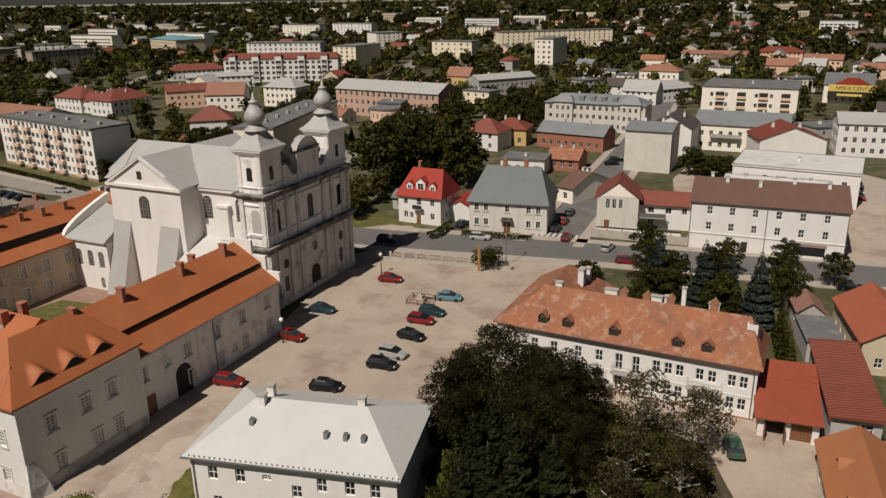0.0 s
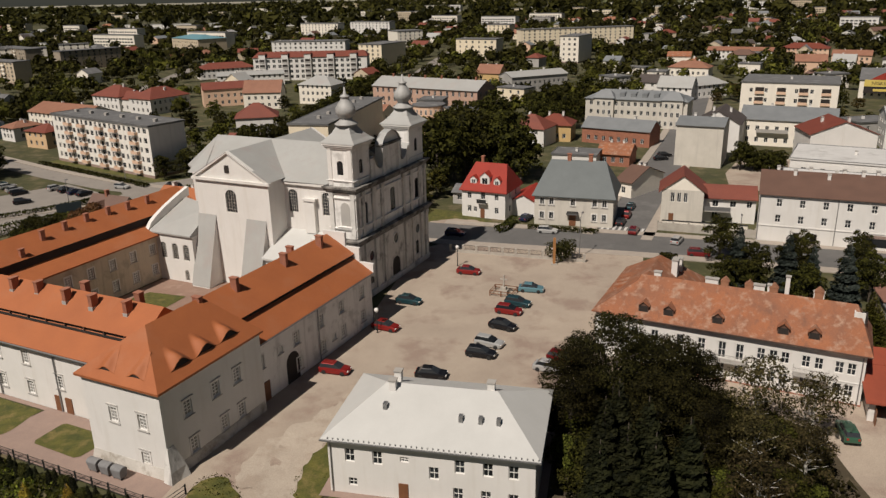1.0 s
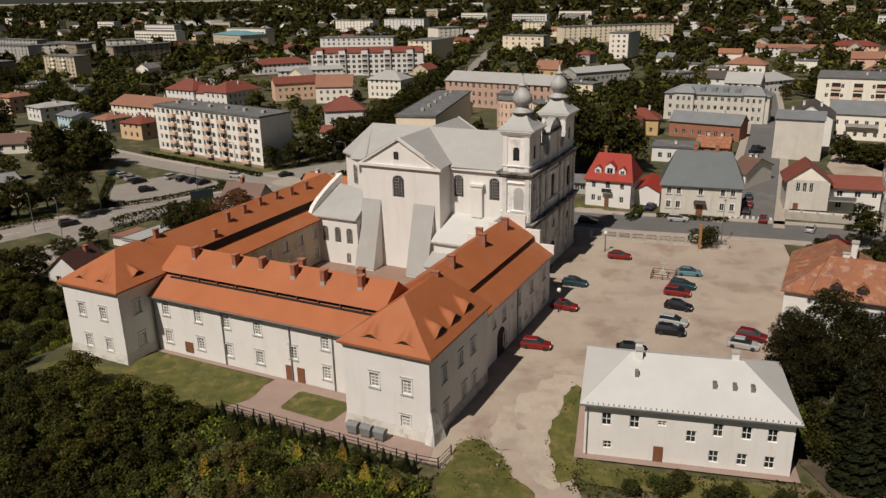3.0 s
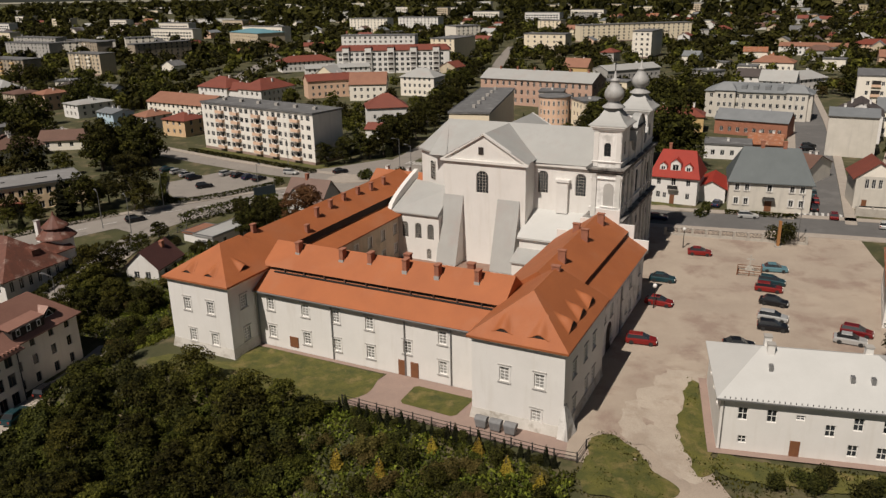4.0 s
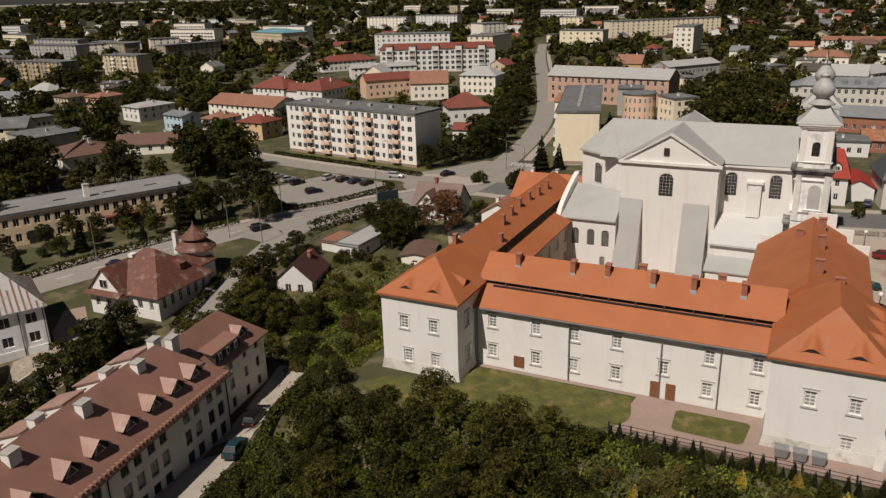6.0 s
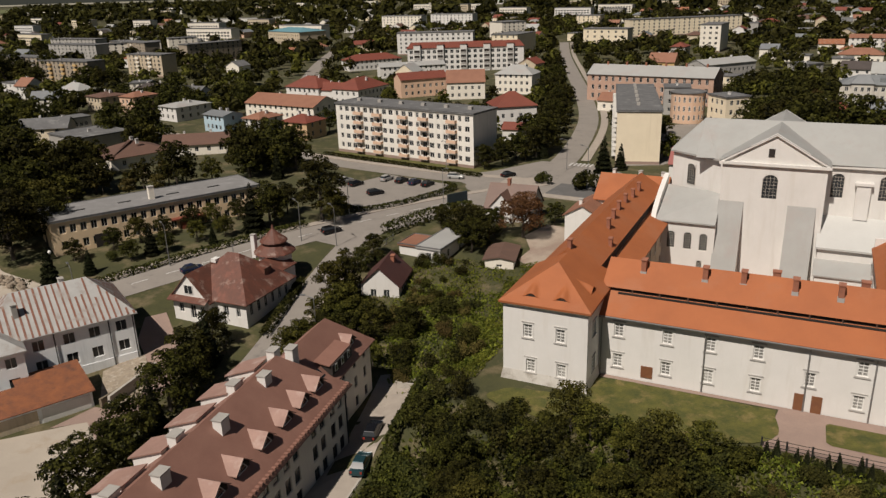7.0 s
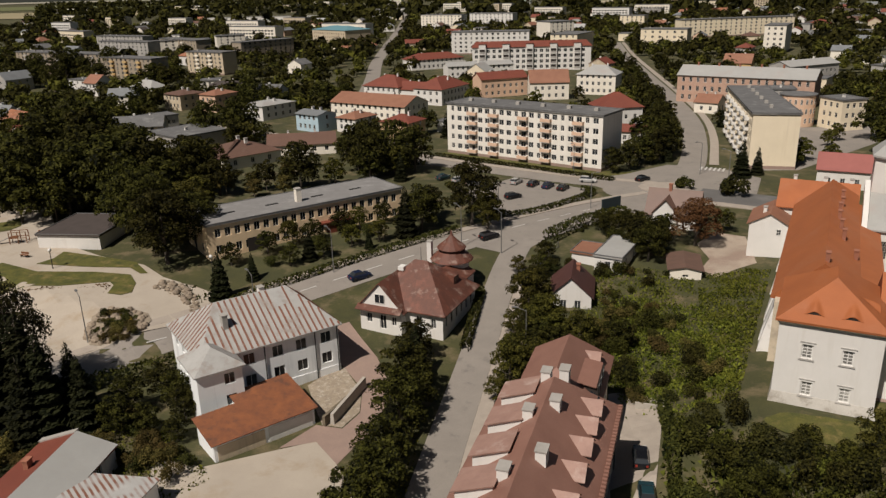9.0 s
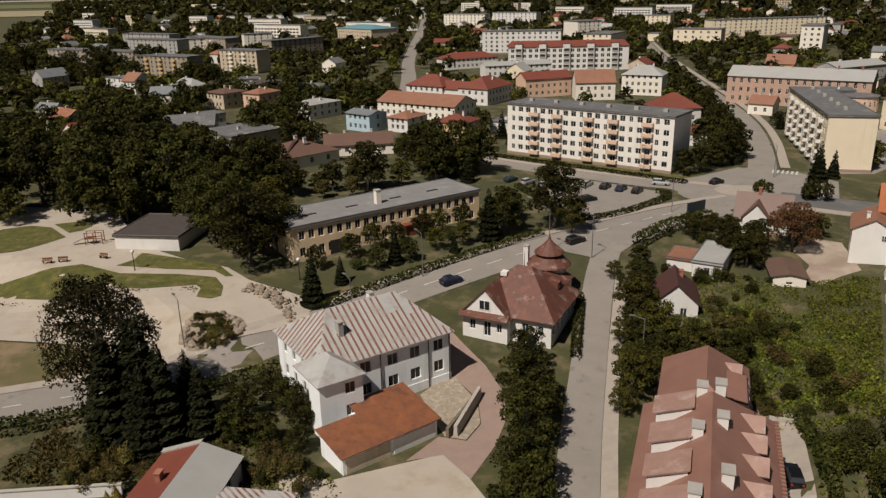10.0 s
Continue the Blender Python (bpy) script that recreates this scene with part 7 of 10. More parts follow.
house("house", "small white house with a dark red roof", -124.4, 123.4, -9, 6.6, 8.6, 3.3, PLASTER, mat("maroon_roof", (0.088, 0.036, 0.030), (0.068, 0.029, 0.025), 0.4, 0.6, rows=3.0), "gable", 3.0, (0.9,), (2, 2, 2, 2), chimneys=((4.2, 6),), z=-4.0, along="y")
house("shed", "small plastered shed with a brown roof", -103.2, 132.7, -10, 5.2, 8.2, 2.9, CREAM, mat("brown_felt_roof", (0.13, 0.075, 0.055), (0.10, 0.06, 0.045), 0.5, 0.8), "gable", 0.5, (1.4,), (1, 0, 0, 0), (1.0, 0.5), category="shed", z=-2.9, along="y")
house("shed", "shed with a flat pale metal roof", -115.6, 136.2, -26, 4.8, 11.5, 3.1, PLASTER, ZINC, "flat", 0, (1.0,), (1, 2, 0, 1), category="shed", z=-2.0)
house("shed", "low shed with a faded red sheet roof", -119.2, 139.6, -26, 4.4, 6.0, 2.6, PLASTER, SALMON, "flat", 0, (), (0, 0, 0, 0), category="shed", z=-2.0)
annex = house("house", "white building beside the abbey with a faded brick-coloured roof", -88.1, 140.1, -24, 6.6, 9.5, 6.6, PLASTER, SALMON, "gable", 1.9, (), (0, 0, 0, 0), along="y", chimneys=((2.2, 3.0),), chim=PLASTER, z=-0.6)
add_window(annex, pose(4.9, -0.06, 4.6), 0.8, 1.1, "cross")
house("outbuilding", "white north range of the abbey with an orange tile roof", *xy(61.6, 58.7), -24, 12.6, 10.4, 8.0, PLASTER, TILE, "gable", 3.6, (1.2, 4.8), (0, 2, 0, 2), chimneys=((2.2, 5.6), (7.2, 5.6), (11.4, 5.6)), chim=PLASTER, category="outbuilding", z=0)
rh = house("house", "low house with a red and grey metal roof", -188.0, 66.5, -4, 9.0, 16.5, 3.0, PLASTER, REDTILE, "gable", 1.5, (1.0,), (2, 3, 0, 3), along="y", chimneys=((2.6, 10.5),), z=-5.5, chim=BRICK, over=0.3)
part("roof_sheet", Mesh().face([(4.52, -0.3, 4.6), (9.33, -0.3, 3.0), (9.33, 16.8, 3.0), (4.52, 16.8, 4.6)]), ZINC, rh, "grey sheet-metal slope")
part("gable_coping", Mesh().rings([[(-0.45, 16.5, 2.7), (4.5, 16.5, 4.3), (4.5, 17.3, 4.3), (-0.45, 17.3, 2.7)], [(-0.45, 16.5, 3.05), (4.5, 16.5, 4.65), (4.5, 17.3, 4.65), (-0.45, 17.3, 3.05)]]), CONCRETE, rh)
house("shed", "shed with a striped rusty sheet roof", -179.6, 66.0, -6, 8.2, 11.0, 2.8, BLUEPL, STRIPED, "gable", 0.6, (), (0, 0, 0, 0), category="shed", z=-5.4)
gw = root("garden_wall", "white plastered garden wall with stone coping", "wall", -204, 75.8, -4.6, 8)
part("wall", Mesh().box(0, 0, -0.6, 14.5, 0.3, 1.5), PLASTER, gw)
part("coping", Mesh().box(-0.08, -0.08, 1.502, 14.58, 0.38, 1.62), STONE, gw)
house("pavilion", "low white park pavilion with a dark flat roof", -222.5, 146.6, -4, 13.0, 14, 3.6, PLASTER, DARKROOF, "flat", 0, (), (0, 0, 0, 0), category="pavilion", z=-1.2)


# ---- trees and shrubs ----
def leaves(name, blobs, n, size, cover, seed, shell=0.35, droop=0.0):
    """A crown of many pointed leaf sprays set on the outer part of lumpy blobs (x, y, z, rx, ry, rz)."""
    n, size = int(n * 1.6), size * 0.80
    g = np.random.default_rng(seed)
    B = np.array(blobs, float)
    wgt = (B[:, 3] * B[:, 5]) ** 0.9
    k = g.choice(len(B), n, p=wgt / wgt.sum())
    d = g.normal(size=(n, 3))
    d /= np.linalg.norm(d, axis=1)[:, None]
    d[:, 2] = np.where(d[:, 2] < -0.55, -d[:, 2], d[:, 2])
    rad = 1 - shell * g.random(n) ** 1.6 + 0.10 * g.normal(size=n)
    c = B[k, :3] + d * B[k, 3:] * rad[:, None]
    nrm = d + 0.55 * g.normal(size=(n, 3)) + np.array([0, 0, 0.35])
    nrm /= np.linalg.norm(nrm, axis=1)[:, None]
    t = np.cross(nrm, g.normal(size=(n, 3)))
    t /= np.linalg.norm(t, axis=1)[:, None]
    b = np.cross(nrm, t)
    s = size * (0.55 + 0.8 * g.random(n))[:, None]
    V = np.empty((n, 4, 3))
    V[:, 0], V[:, 2] = c - t * s * 0.75, c + t * s * 0.75 - np.array([0, 0, droop])
    V[:, 1], V[:, 3] = c + b * s * 0.48 + nrm * s * 0.12, c - b * s * 0.48 + nrm * s * 0.12
    return quads(name, V.reshape(-1, 3), cover)


def quads(name, V, cover):
    """One leaf from every four points (tip, side, tip, side): a pointed triangle, broad at its far end."""
    Q4 = V.reshape(-1, 4, 3)
    along = (Q4[:, 2] - Q4[:, 0]) * 0.3
    return triangles(name, np.stack([Q4[:, 0], Q4[:, 1] + along, Q4[:, 3] + along], 1), cover)


def triangles(name, T, cover):
    n = len(T)
    me = bpy.data.meshes.new(name)
    me.vertices.add(3 * n)
    me.vertices.foreach_set("co", T.astype(np.float32).ravel())
    me.loops.add(3 * n)
    me.loops.foreach_set("vertex_index", np.arange(3 * n, dtype=np.int32))
    me.polygons.add(n)
    me.polygons.foreach_set("loop_start", np.arange(0, 3 * n, 3, dtype=np.int32))
    me.materials.append(cover)
    me.update(calc_edges=True)
    me.validate()
    return me


def tree_blobs(seed, r, h0, h1, lumps=20):
    g = np.random.default_rng(seed)
    out = [(0, 0, (h0 + h1) * 0.5, r * 0.45, r * 0.45, (h1 - h0) * 0.34)]
    for i in range(lumps):
        a, q = 2 * math.pi * (i * 0.382 + 0.08 * g.random()), (i + 0.5 + 0.6 * g.normal()) / lumps
        q = min(1, max(0, q))
        z = h0 + (h1 - h0) * (0.14 + 0.78 * q)
        w = math.sin(math.pi * (0.22 + 0.70 * q)) ** 0.8
        d, s = r * (0.62 + 0.28 * g.random()) * w, r * (0.17 + 0.19 * g.random())
        out.append((d * math.cos(a), d * math.sin(a), z, s * 1.1, s * 1.1, s * 0.72))
    return out


def trunk_mesh(h, r, seed, limbs=6, spread=2.5, bark=None):
    g = np.random.default_rng(seed)
    mb = Mesh()
    mb.lathe(0, 0, [(r * 1.5, -0.6), (r, 0.5), (r * 0.8, h * 0.5), (r * 0.35, h)], 7)
    for i in range(limbs):
        a, z = i * 2.4 + g.random(), h * (0.4 + 0.5 * i / limbs)
        mb.tube((0, 0, z), (spread * math.cos(a), spread * math.sin(a), z + h * 0.25), r * 0.4, r * 0.1, 5)
    return mb.data("trunk", bark or BARK)


def broadleaf(label, cover, seed, r, h0, h1, n, size, category="tree", bark=None):
    t = new("tree")
    tagged(t, label, category)
    part("trunk", trunk_mesh(h0 + (h1 - h0) * 0.6, 0.05 + r * 0.055, seed, 10 if bark else 6, r * 0.6, bark), None, t)
    part("crown", leaves("crown", tree_blobs(seed, r, h0, h1, 34 if n > 6000 else 20), n, size, cover, seed), None, t)
    return t


def spruce(label, cover, seed, r, h, n, size=0.5):
    g = np.random.default_rng(seed)
    t = tagged(new("conifer"), label, "conifer")
    n, size = int(n * 1.5), size * 0.84
    part("trunk", Mesh().lathe(0, 0, [(0.26, -0.5), (0.2, h * 0.4), (0.03, h)], 6).data("trunk", BARK), None, t)
    z = h * (0.06 + 0.93 * (1 - np.sqrt(g.random(n))))
    tier = 0.82 + 0.18 * np.cos(z / h * 2 * math.pi * 9)
    rr = r * (1 - z / h) ** 0.85 * tier * (1 - 0.45 * g.random(n) ** 2) + 0.06
    a = 2 * math.pi * g.random(n)
    c = np.stack([rr * np.cos(a), rr * np.sin(a), z - rr * 0.22], 1)
    out = np.stack([np.cos(a), np.sin(a), -0.35 + 0.25 * g.normal(size=n)], 1)
    b = np.stack([-np.sin(a), np.cos(a), 0.3 * g.normal(size=n)], 1)
    s = size * (0.5 + 0.8 * g.random(n))[:, None] * (0.5 + 0.7 * (1 - z / h))[:, None]
    V = np.empty((n, 4, 3))
    V[:, 0], V[:, 2] = c - out * s * 0.6, c + out * s * 0.8
    V[:, 1], V[:, 3] = c + b * s * 0.42 + [0, 0, 0.05], c - b * s * 0.42 - [0, 0, 0.05]
    part("foliage", quads("foliage", V.reshape(-1, 3), cover), None, t)
    return t


def shrub(label, cover, seed, r, h, n, size, name="shrub"):
    g = np.random.default_rng(seed)
    bl = [(r * 0.5 * g.normal(), r * 0.5 * g.normal(), h * (0.3 + 0.3 * g.random()), r * 0.55, r * 0.55, h * 0.42) for _ in range(5)]
    return tagged(new(name, leaves(name, bl, n, size, cover, seed)), label, name)


# one of each kind, then copies
KINDS = {
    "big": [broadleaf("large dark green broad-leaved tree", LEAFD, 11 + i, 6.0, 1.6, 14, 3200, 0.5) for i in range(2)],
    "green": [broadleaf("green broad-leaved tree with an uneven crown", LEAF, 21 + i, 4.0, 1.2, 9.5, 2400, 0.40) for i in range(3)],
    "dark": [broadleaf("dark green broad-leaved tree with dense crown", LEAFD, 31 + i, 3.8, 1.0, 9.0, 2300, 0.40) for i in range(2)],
    "olive": [broadleaf("yellowish green broad-leaved tree", LEAFY, 41 + i, 3.2, 1.0, 7.5, 1350, 0.38) for i in range(2)],
    "copper": [broadleaf("round ornamental tree with copper leaves", LEAFR, 51, 4.4, 1.4, 8.0, 3200, 0.36)],
    "spruce": [spruce("tall dark green spruce tree", NEEDLE, 61 + i, 2.3, 9.5, 2000, 0.66) for i in range(2)],
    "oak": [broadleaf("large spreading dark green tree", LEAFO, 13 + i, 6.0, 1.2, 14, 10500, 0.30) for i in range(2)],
    "birch": [broadleaf("sparse birch with yellowish brown leaves", BIRCHLEAF, 43 + i, 3.2, 1.0, 7.5, 2100, 0.23, bark=BIRCHBARK) for i in range(2)],
    "blue": [spruce("tall silvery blue spruce tree", NEEDLEB, 71, 3.0, 12.0, 3400, 0.65)],
    "thuja": [spruce("slim dark green columnar thuja", NEEDLE, 81, 0.9, 4.6, 700, 0.4)],
    "column": [spruce("tall green columnar thuja in a hedge row", LEAF, 82, 1.35, 5.6, 1300, 0.36)],
    "gold": [spruce("small golden yellow garden conifer", FLOWER, 85, 0.75, 2.2, 420, 0.28)],
    "shrub": [shrub("dense dark green leafy shrub", HEDGE, 91 + i, 1.7, 2.6, 800, 0.28) for i in range(3)],
    "weed": [shrub("tall tangled green bush", LEAFD, 95 + i, 2.4, 3.6, 1150, 0.30, "bush") for i in range(3)],
    "thicket": [shrub("low deep green thicket bush", LEAFG, 97 + i, 2.0, 2.4, 800, 0.30, "thicket") for i in range(2)],
    "olivebush": [shrub("loose yellowish green bush", LEAFY, 101, 1.9, 2.6, 1100, 0.28, "bush")],
}
# lighter crowns for the same kinds of tree farther off
LOW = {
    "big": [broadleaf("large dark green broad-leaved tree", LEAFD, 111 + i, 6.0, 1.2, 14, 1500, 0.80) for i in range(2)],
    "green": [broadleaf("green broad-leaved tree with an uneven crown", LEAF, 121 + i, 4.0, 1.0, 9.5, 1000, 0.66) for i in range(3)],
    "dark": [broadleaf("dark green broad-leaved tree with dense crown", LEAFD, 131 + i, 3.8, 0.8, 9.0, 950, 0.66) for i in range(3)],
    "olive": [broadleaf("yellowish green broad-leaved tree", LEAFY, 141, 3.2, 1.0, 7.5, 800, 0.6)],
    "spruce": [spruce("tall dark green spruce tree", NEEDLE, 161, 2.3, 9.5, 1000, 0.95)],
    "shrub": [shrub("dense dark green leafy shrub", HEDGE, 191, 1.7, 2.6, 420, 0.5)],
}
USED = set()
# view lines kept free of trees: (x, y, half width) of the houses behind them
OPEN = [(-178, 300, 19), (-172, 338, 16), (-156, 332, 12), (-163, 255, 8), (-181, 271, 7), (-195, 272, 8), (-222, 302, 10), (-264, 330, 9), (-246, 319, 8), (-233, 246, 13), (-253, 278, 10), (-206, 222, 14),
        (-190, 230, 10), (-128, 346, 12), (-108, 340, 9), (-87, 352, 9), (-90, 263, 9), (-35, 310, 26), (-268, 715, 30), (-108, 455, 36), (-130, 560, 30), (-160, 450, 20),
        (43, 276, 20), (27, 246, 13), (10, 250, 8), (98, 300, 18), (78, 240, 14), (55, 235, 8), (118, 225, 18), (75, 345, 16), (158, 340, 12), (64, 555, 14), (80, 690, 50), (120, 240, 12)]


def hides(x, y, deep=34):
    """True for a place close before one of those houses, on the side towards the camera's path."""
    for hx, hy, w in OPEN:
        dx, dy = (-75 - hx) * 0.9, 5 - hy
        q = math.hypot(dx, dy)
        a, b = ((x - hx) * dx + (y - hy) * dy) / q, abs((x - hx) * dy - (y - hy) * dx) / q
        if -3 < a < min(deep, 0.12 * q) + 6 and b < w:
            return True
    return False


RT = random.Random(5)


def plant(kind, x, y, s=1.0, z=None, h=1.0):
    src = RT.choice(LOW[kind] if y > 165 and kind in LOW else KINDS[kind])
    m = pose(x, y, zg(x, y) if z is None else z, 0, 0, RT.uniform(0, 360)) @ Matrix.Diagonal((s, s, s * h, 1))
    if src.name not in USED:
        USED.add(src.name)
        src.matrix_basis = m
        return src
    ob = copy_thing(src, Matrix())
    ob.matrix_basis = m
    return ob


def grove(kinds, poly, n, s0=0.8, s1=1.2, seed=1):
    """n plants scattered in a polygon."""
    g = random.Random(seed)
    xs, ys = [p[0] for p in poly], [p[1] for p in poly]
    done = []
    for _ in range(n * 40):
        x, y = g.uniform(min(xs), max(xs)), g.uniform(min(ys), max(ys))
        inside = False
        for (ax, ay), (bx, by) in zip(poly, poly[1:] + poly[:1]):
            if (ay > y) != (by > y) and x < (bx - ax) * (y - ay) / (by - ay) + ax:
                inside = not inside
        s = g.uniform(s0, s1)
        px, py = (x + 142.2) * 0.9636 - (y - 51.1) * 0.2672, (x + 142.2) * 0.2672 + (y - 51.1) * 0.9636
        kind = g.choice(kinds)
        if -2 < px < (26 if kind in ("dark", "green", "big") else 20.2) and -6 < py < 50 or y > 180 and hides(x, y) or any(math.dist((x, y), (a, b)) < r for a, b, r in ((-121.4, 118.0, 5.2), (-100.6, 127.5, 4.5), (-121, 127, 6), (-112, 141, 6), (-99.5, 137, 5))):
            continue
        if inside and all((x - a) ** 2 + (y - b) ** 2 > (1.6 * s) ** 2 for a, b in done):
            done.append((x, y))
            plant(kind, x, y, s, h=g.uniform(0.85, 1.2))
            if len(done) >= n:
                return


# the garden slope below the abbey
grove(["shrub", "shrub", "weed", "shrub"], [xy(u, v) for u, v in ((28, -8), (45, -9.5), (58, -7), (63, -3), (76, -6), (74, -30), (36, -36), (27, -20))], 70, 0.75, 1.2, 3)
grove(["dark", "dark", "green"], [xy(u, v) for u, v in ((29, -14), (48, -15), (60, -12), (68, -26), (36, -32))], 16, 0.42, 0.62, 33)
grove(["shrub", "thicket", "weed", "olivebush"], [xy(u, v) for u, v in ((-3, -8), (26, -6), (27, -22), (10, -24), (-3, -20))], 44, 0.35, 0.8, 31)
grove(["weed", "dark"], [xy(u, v) for u, v in ((6, -24), (34, -26), (34, -40), (6, -36))], 18, 0.8, 1.2, 32)
for u, v, s in ((46, -7.5, 0.62), (43.5, -8.5, 0.5), (36, -9, 0.62), (32, -8, 0.5), (39, -10, 0.5)):
    plant("green", *xy(u, v), s)
for i in range(30):
    u = 27 - i * 0.95
    plant("thuja" if i % 3 else "shrub", *xy(u, -5.0 - 0.5 * RT.random()), RT.uniform(0.34, 0.56))
for u, v in ((12.5, -7.6), (7.6, -6.4), (22, -12), (3.5, -8.4), (-0.5, -9.6), (16.5, -12)):
    plant("gold", *xy(u, v), RT.uniform(0.85, 1.15))
grove(["thicket"], [xy(u, v) for u, v in ((27, -6.5), (44, -8.5), (58, -7.5), (66, -6), (70, -24), (36, -30), (26, -18))], 60, 0.7, 1.15, 37)
# overgrown plot west of the abbey
grove(["weed", "shrub", "olivebush", "weed"], [(-106, 119), (-104, 96), (-110, 92), (-117, 98), (-118, 116), (-111, 124)], 26, 0.45, 0.9, 4)
grove(["dark", "green", "weed"], [(-120, 108), (-126, 106), (-130, 120), (-124, 132), (-117, 130)], 13, 0.5, 0.85, 41)
grove(["weed", "dark", "shrub"], [(-128, 132), (-121, 140), (-113, 150), (-104, 150), (-106, 140), (-118, 130)], 9, 0.4, 0.65, 42)
for x, y, s in ((-131.6, 101, 0.72), (-130.8, 105, 0.62), (-127.5, 103.5, 0.6), (-133.2, 97, 0.45), (-124, 103, 0.5), (-120, 101.5, 0.42)):
    plant("green", x, y, s)
grove(["dark", "green", "weed", "shrub", "weed"], [(-131, 108), (-121, 104), (-113, 112), (-116, 122), (-128, 122), (-131.5, 118)], 16, 0.35, 0.62, 43)
grove(["weed", "olivebush", "shrub", "weed"], [(-119, 122), (-110, 118), (-104, 124), (-97, 133), (-98, 147), (-104, 152), (-112, 150), (-113, 139), (-116, 131)], 22, 0.3, 0.62, 44)
grove(["dark", "shrub", "green"], [(-131, 134), (-127, 131), (-124, 146), (-116, 155), (-106, 163), (-100, 156), (-106, 152), (-116, 150), (-122, 141)], 15, 0.3, 0.5, 45)
# beside the white house
for x, y, s, h in ((-2.0, 78.5, 0.76, 1.25), (-7.4, 75.5, 0.62, 1.2), (4.5, 76.5, 0.70, 1.15), (0.5, 70, 0.72, 1.05), (7.6, 78.5, 0.52, 1.15), (-5.5, 80.5, 0.52, 1.3), (2.2, 82.0, 0.55, 1.2), (6.0, 69.5, 0.58, 1.0)):
    plant("oak", x, y, s, h=h)
for x, y, s in ((-1.8, 63.5, 1.35), (-4.2, 61.0, 1.2), (1.8, 62.0, 1.2), (-5.4, 66, 1.2), (-2.4, 58, 1.3), (-6.8, 60.5, 1.05), (-3.6, 68.5, 1.25)):
    plant("spruce", x, y, s, h=0.95)
for x, y, s in ((13, 75, 1.25), (18.5, 73, 1.15), (10, 67, 1.1), (15, 66, 1.0), (8, 60, 1.1)):
    plant("birch", x, y, s)
grove(["weed", "thicket"], [(-9, 70), (-8, 80), (2, 85), (8, 82), (19, 74.5), (19.5, 66), (8, 55), (-6, 56)], 70, 0.75, 1.15, 51)
grove(["shrub"], [(-30, 60.5), (-11, 57), (-11, 54.5), (-30, 58)], 11, 0.6, 0.95, 5)
for x, y, s in ((26, 120, 0.9), (31.5, 114, 0.95), (37.2, 106.7, 1.0), (36.5, 116, 0.7)):
    plant("blue", x, y, s)
for x, y, s in ((32, 108, 0.85), (27, 132, 0.95), (36, 122, 0.8), (40, 128, 0.75), (44, 112, 0.9), (21, 112, 0.6), (46, 120, 0.8), (56, 122, 0.7), (52, 132, 0.6)):
    plant("dark", x, y, s)
for i in range(8):
    plant("column", 36.6 + i * 0.42, 93.4 + i * 1.35, RT.uniform(0.9, 1.1))
plant("shrub", -1.5, 133.5, 1.45, h=1.1)
grove(["big"], [(-30, 184), (-6, 184), (-2, 212), (-24, 222)], 15, 0.95, 1.25, 8)
grove(["dark", "green"], [(-34, 160), (-26, 172), (-24, 182), (-36, 186), (-42, 170)], 9, 0.6, 0.9, 81)
grove(["shrub", "dark", "dark"], [(54, 202), (64, 198), (72, 214), (62, 222)], 12, 0.55, 0.8, 82)
grove(["big", "dark"], [(8, 255), (22, 260), (34, 300), (14, 310)], 9, 0.7, 1.0, 83)
grove(["big", "dark", "green"], [(-470, 500), (-330, 450), (-290, 410), (-300, 385), (-360, 400), (-450, 440)], 46, 0.8, 1.25, 85)
# the lane, the old house and the park
for i, (x, y, s) in enumerate(((-145.0, 107.5, 0.75), (-144.6, 103, 0.9), (-145.6, 98.5, 0.95), (-144.2, 95, 0.8), (-145.6, 90.5, 0.95), (-146.0, 86.0, 0.8), (-146.4, 81, 0.9), (-146.4, 76, 0.85), (-147.8, 71, 0.95), (-147.0, 66, 0.85), (-148.2, 61, 0.9))):
    plant(("dark", "spruce", "dark", "dark")[i % 4], x, y, s)
plant("oak", -198.6, 94.8, 1.12, h=1.2)
for x, y, s in ((-191.3, 89.2, 1.7), (-194.0, 91.5, 1.6), (-188.6, 87.8, 1.45), (-196.0, 89.2, 1.5), (-187.0, 91.4, 1.15), (-184.6, 89.0, 1.1), (-190.0, 86.0, 1.2)):
    plant("spruce", x, y, s)
plant("thuja", -174.3, 104.2, 0.95)
for x, y, s in ((-176, 96, 0.8), (-173.5, 92.5, 0.75), (-178.5, 97.5, 0.8), (-181.5, 94, 0.8), (-177, 89, 0.7), (-181, 89, 0.8), (-172.8, 88.0, 0.55)):
    plant("dark", x, y, s * 0.75)
grove(["shrub", "olivebush"], [(-172, 86), (-168, 82), (-172, 76), (-182, 84), (-182, 92), (-176, 92)], 16, 0.4, 0.8, 91)
grove(["olivebush", "shrub", "gold"], [(-196, 92), (-184, 86), (-184, 76), (-200, 78)], 24, 0.4, 0.9, 92)
plant("spruce", -179.3, 125.5, 0.95)
for x, y, s, k in ((-176, 143.5, 0.55, "dark"), (-172, 147.0, 0.6, "green"), (-168.5, 150.5, 0.5, "dark"), (-163.5, 153.5, 0.6, "dark"), (-160.5, 157.0, 0.5, "green"), (-181.5, 138.5, 0.5, "dark"), (-156, 160.5, 0.55, "dark"), (-174, 139.0, 0.8, "shrub"), (-166.5, 146.0, 0.9, "shrub"), (-158.5, 152.5, 0.9, "shrub")):
    plant(k, x, y, s)
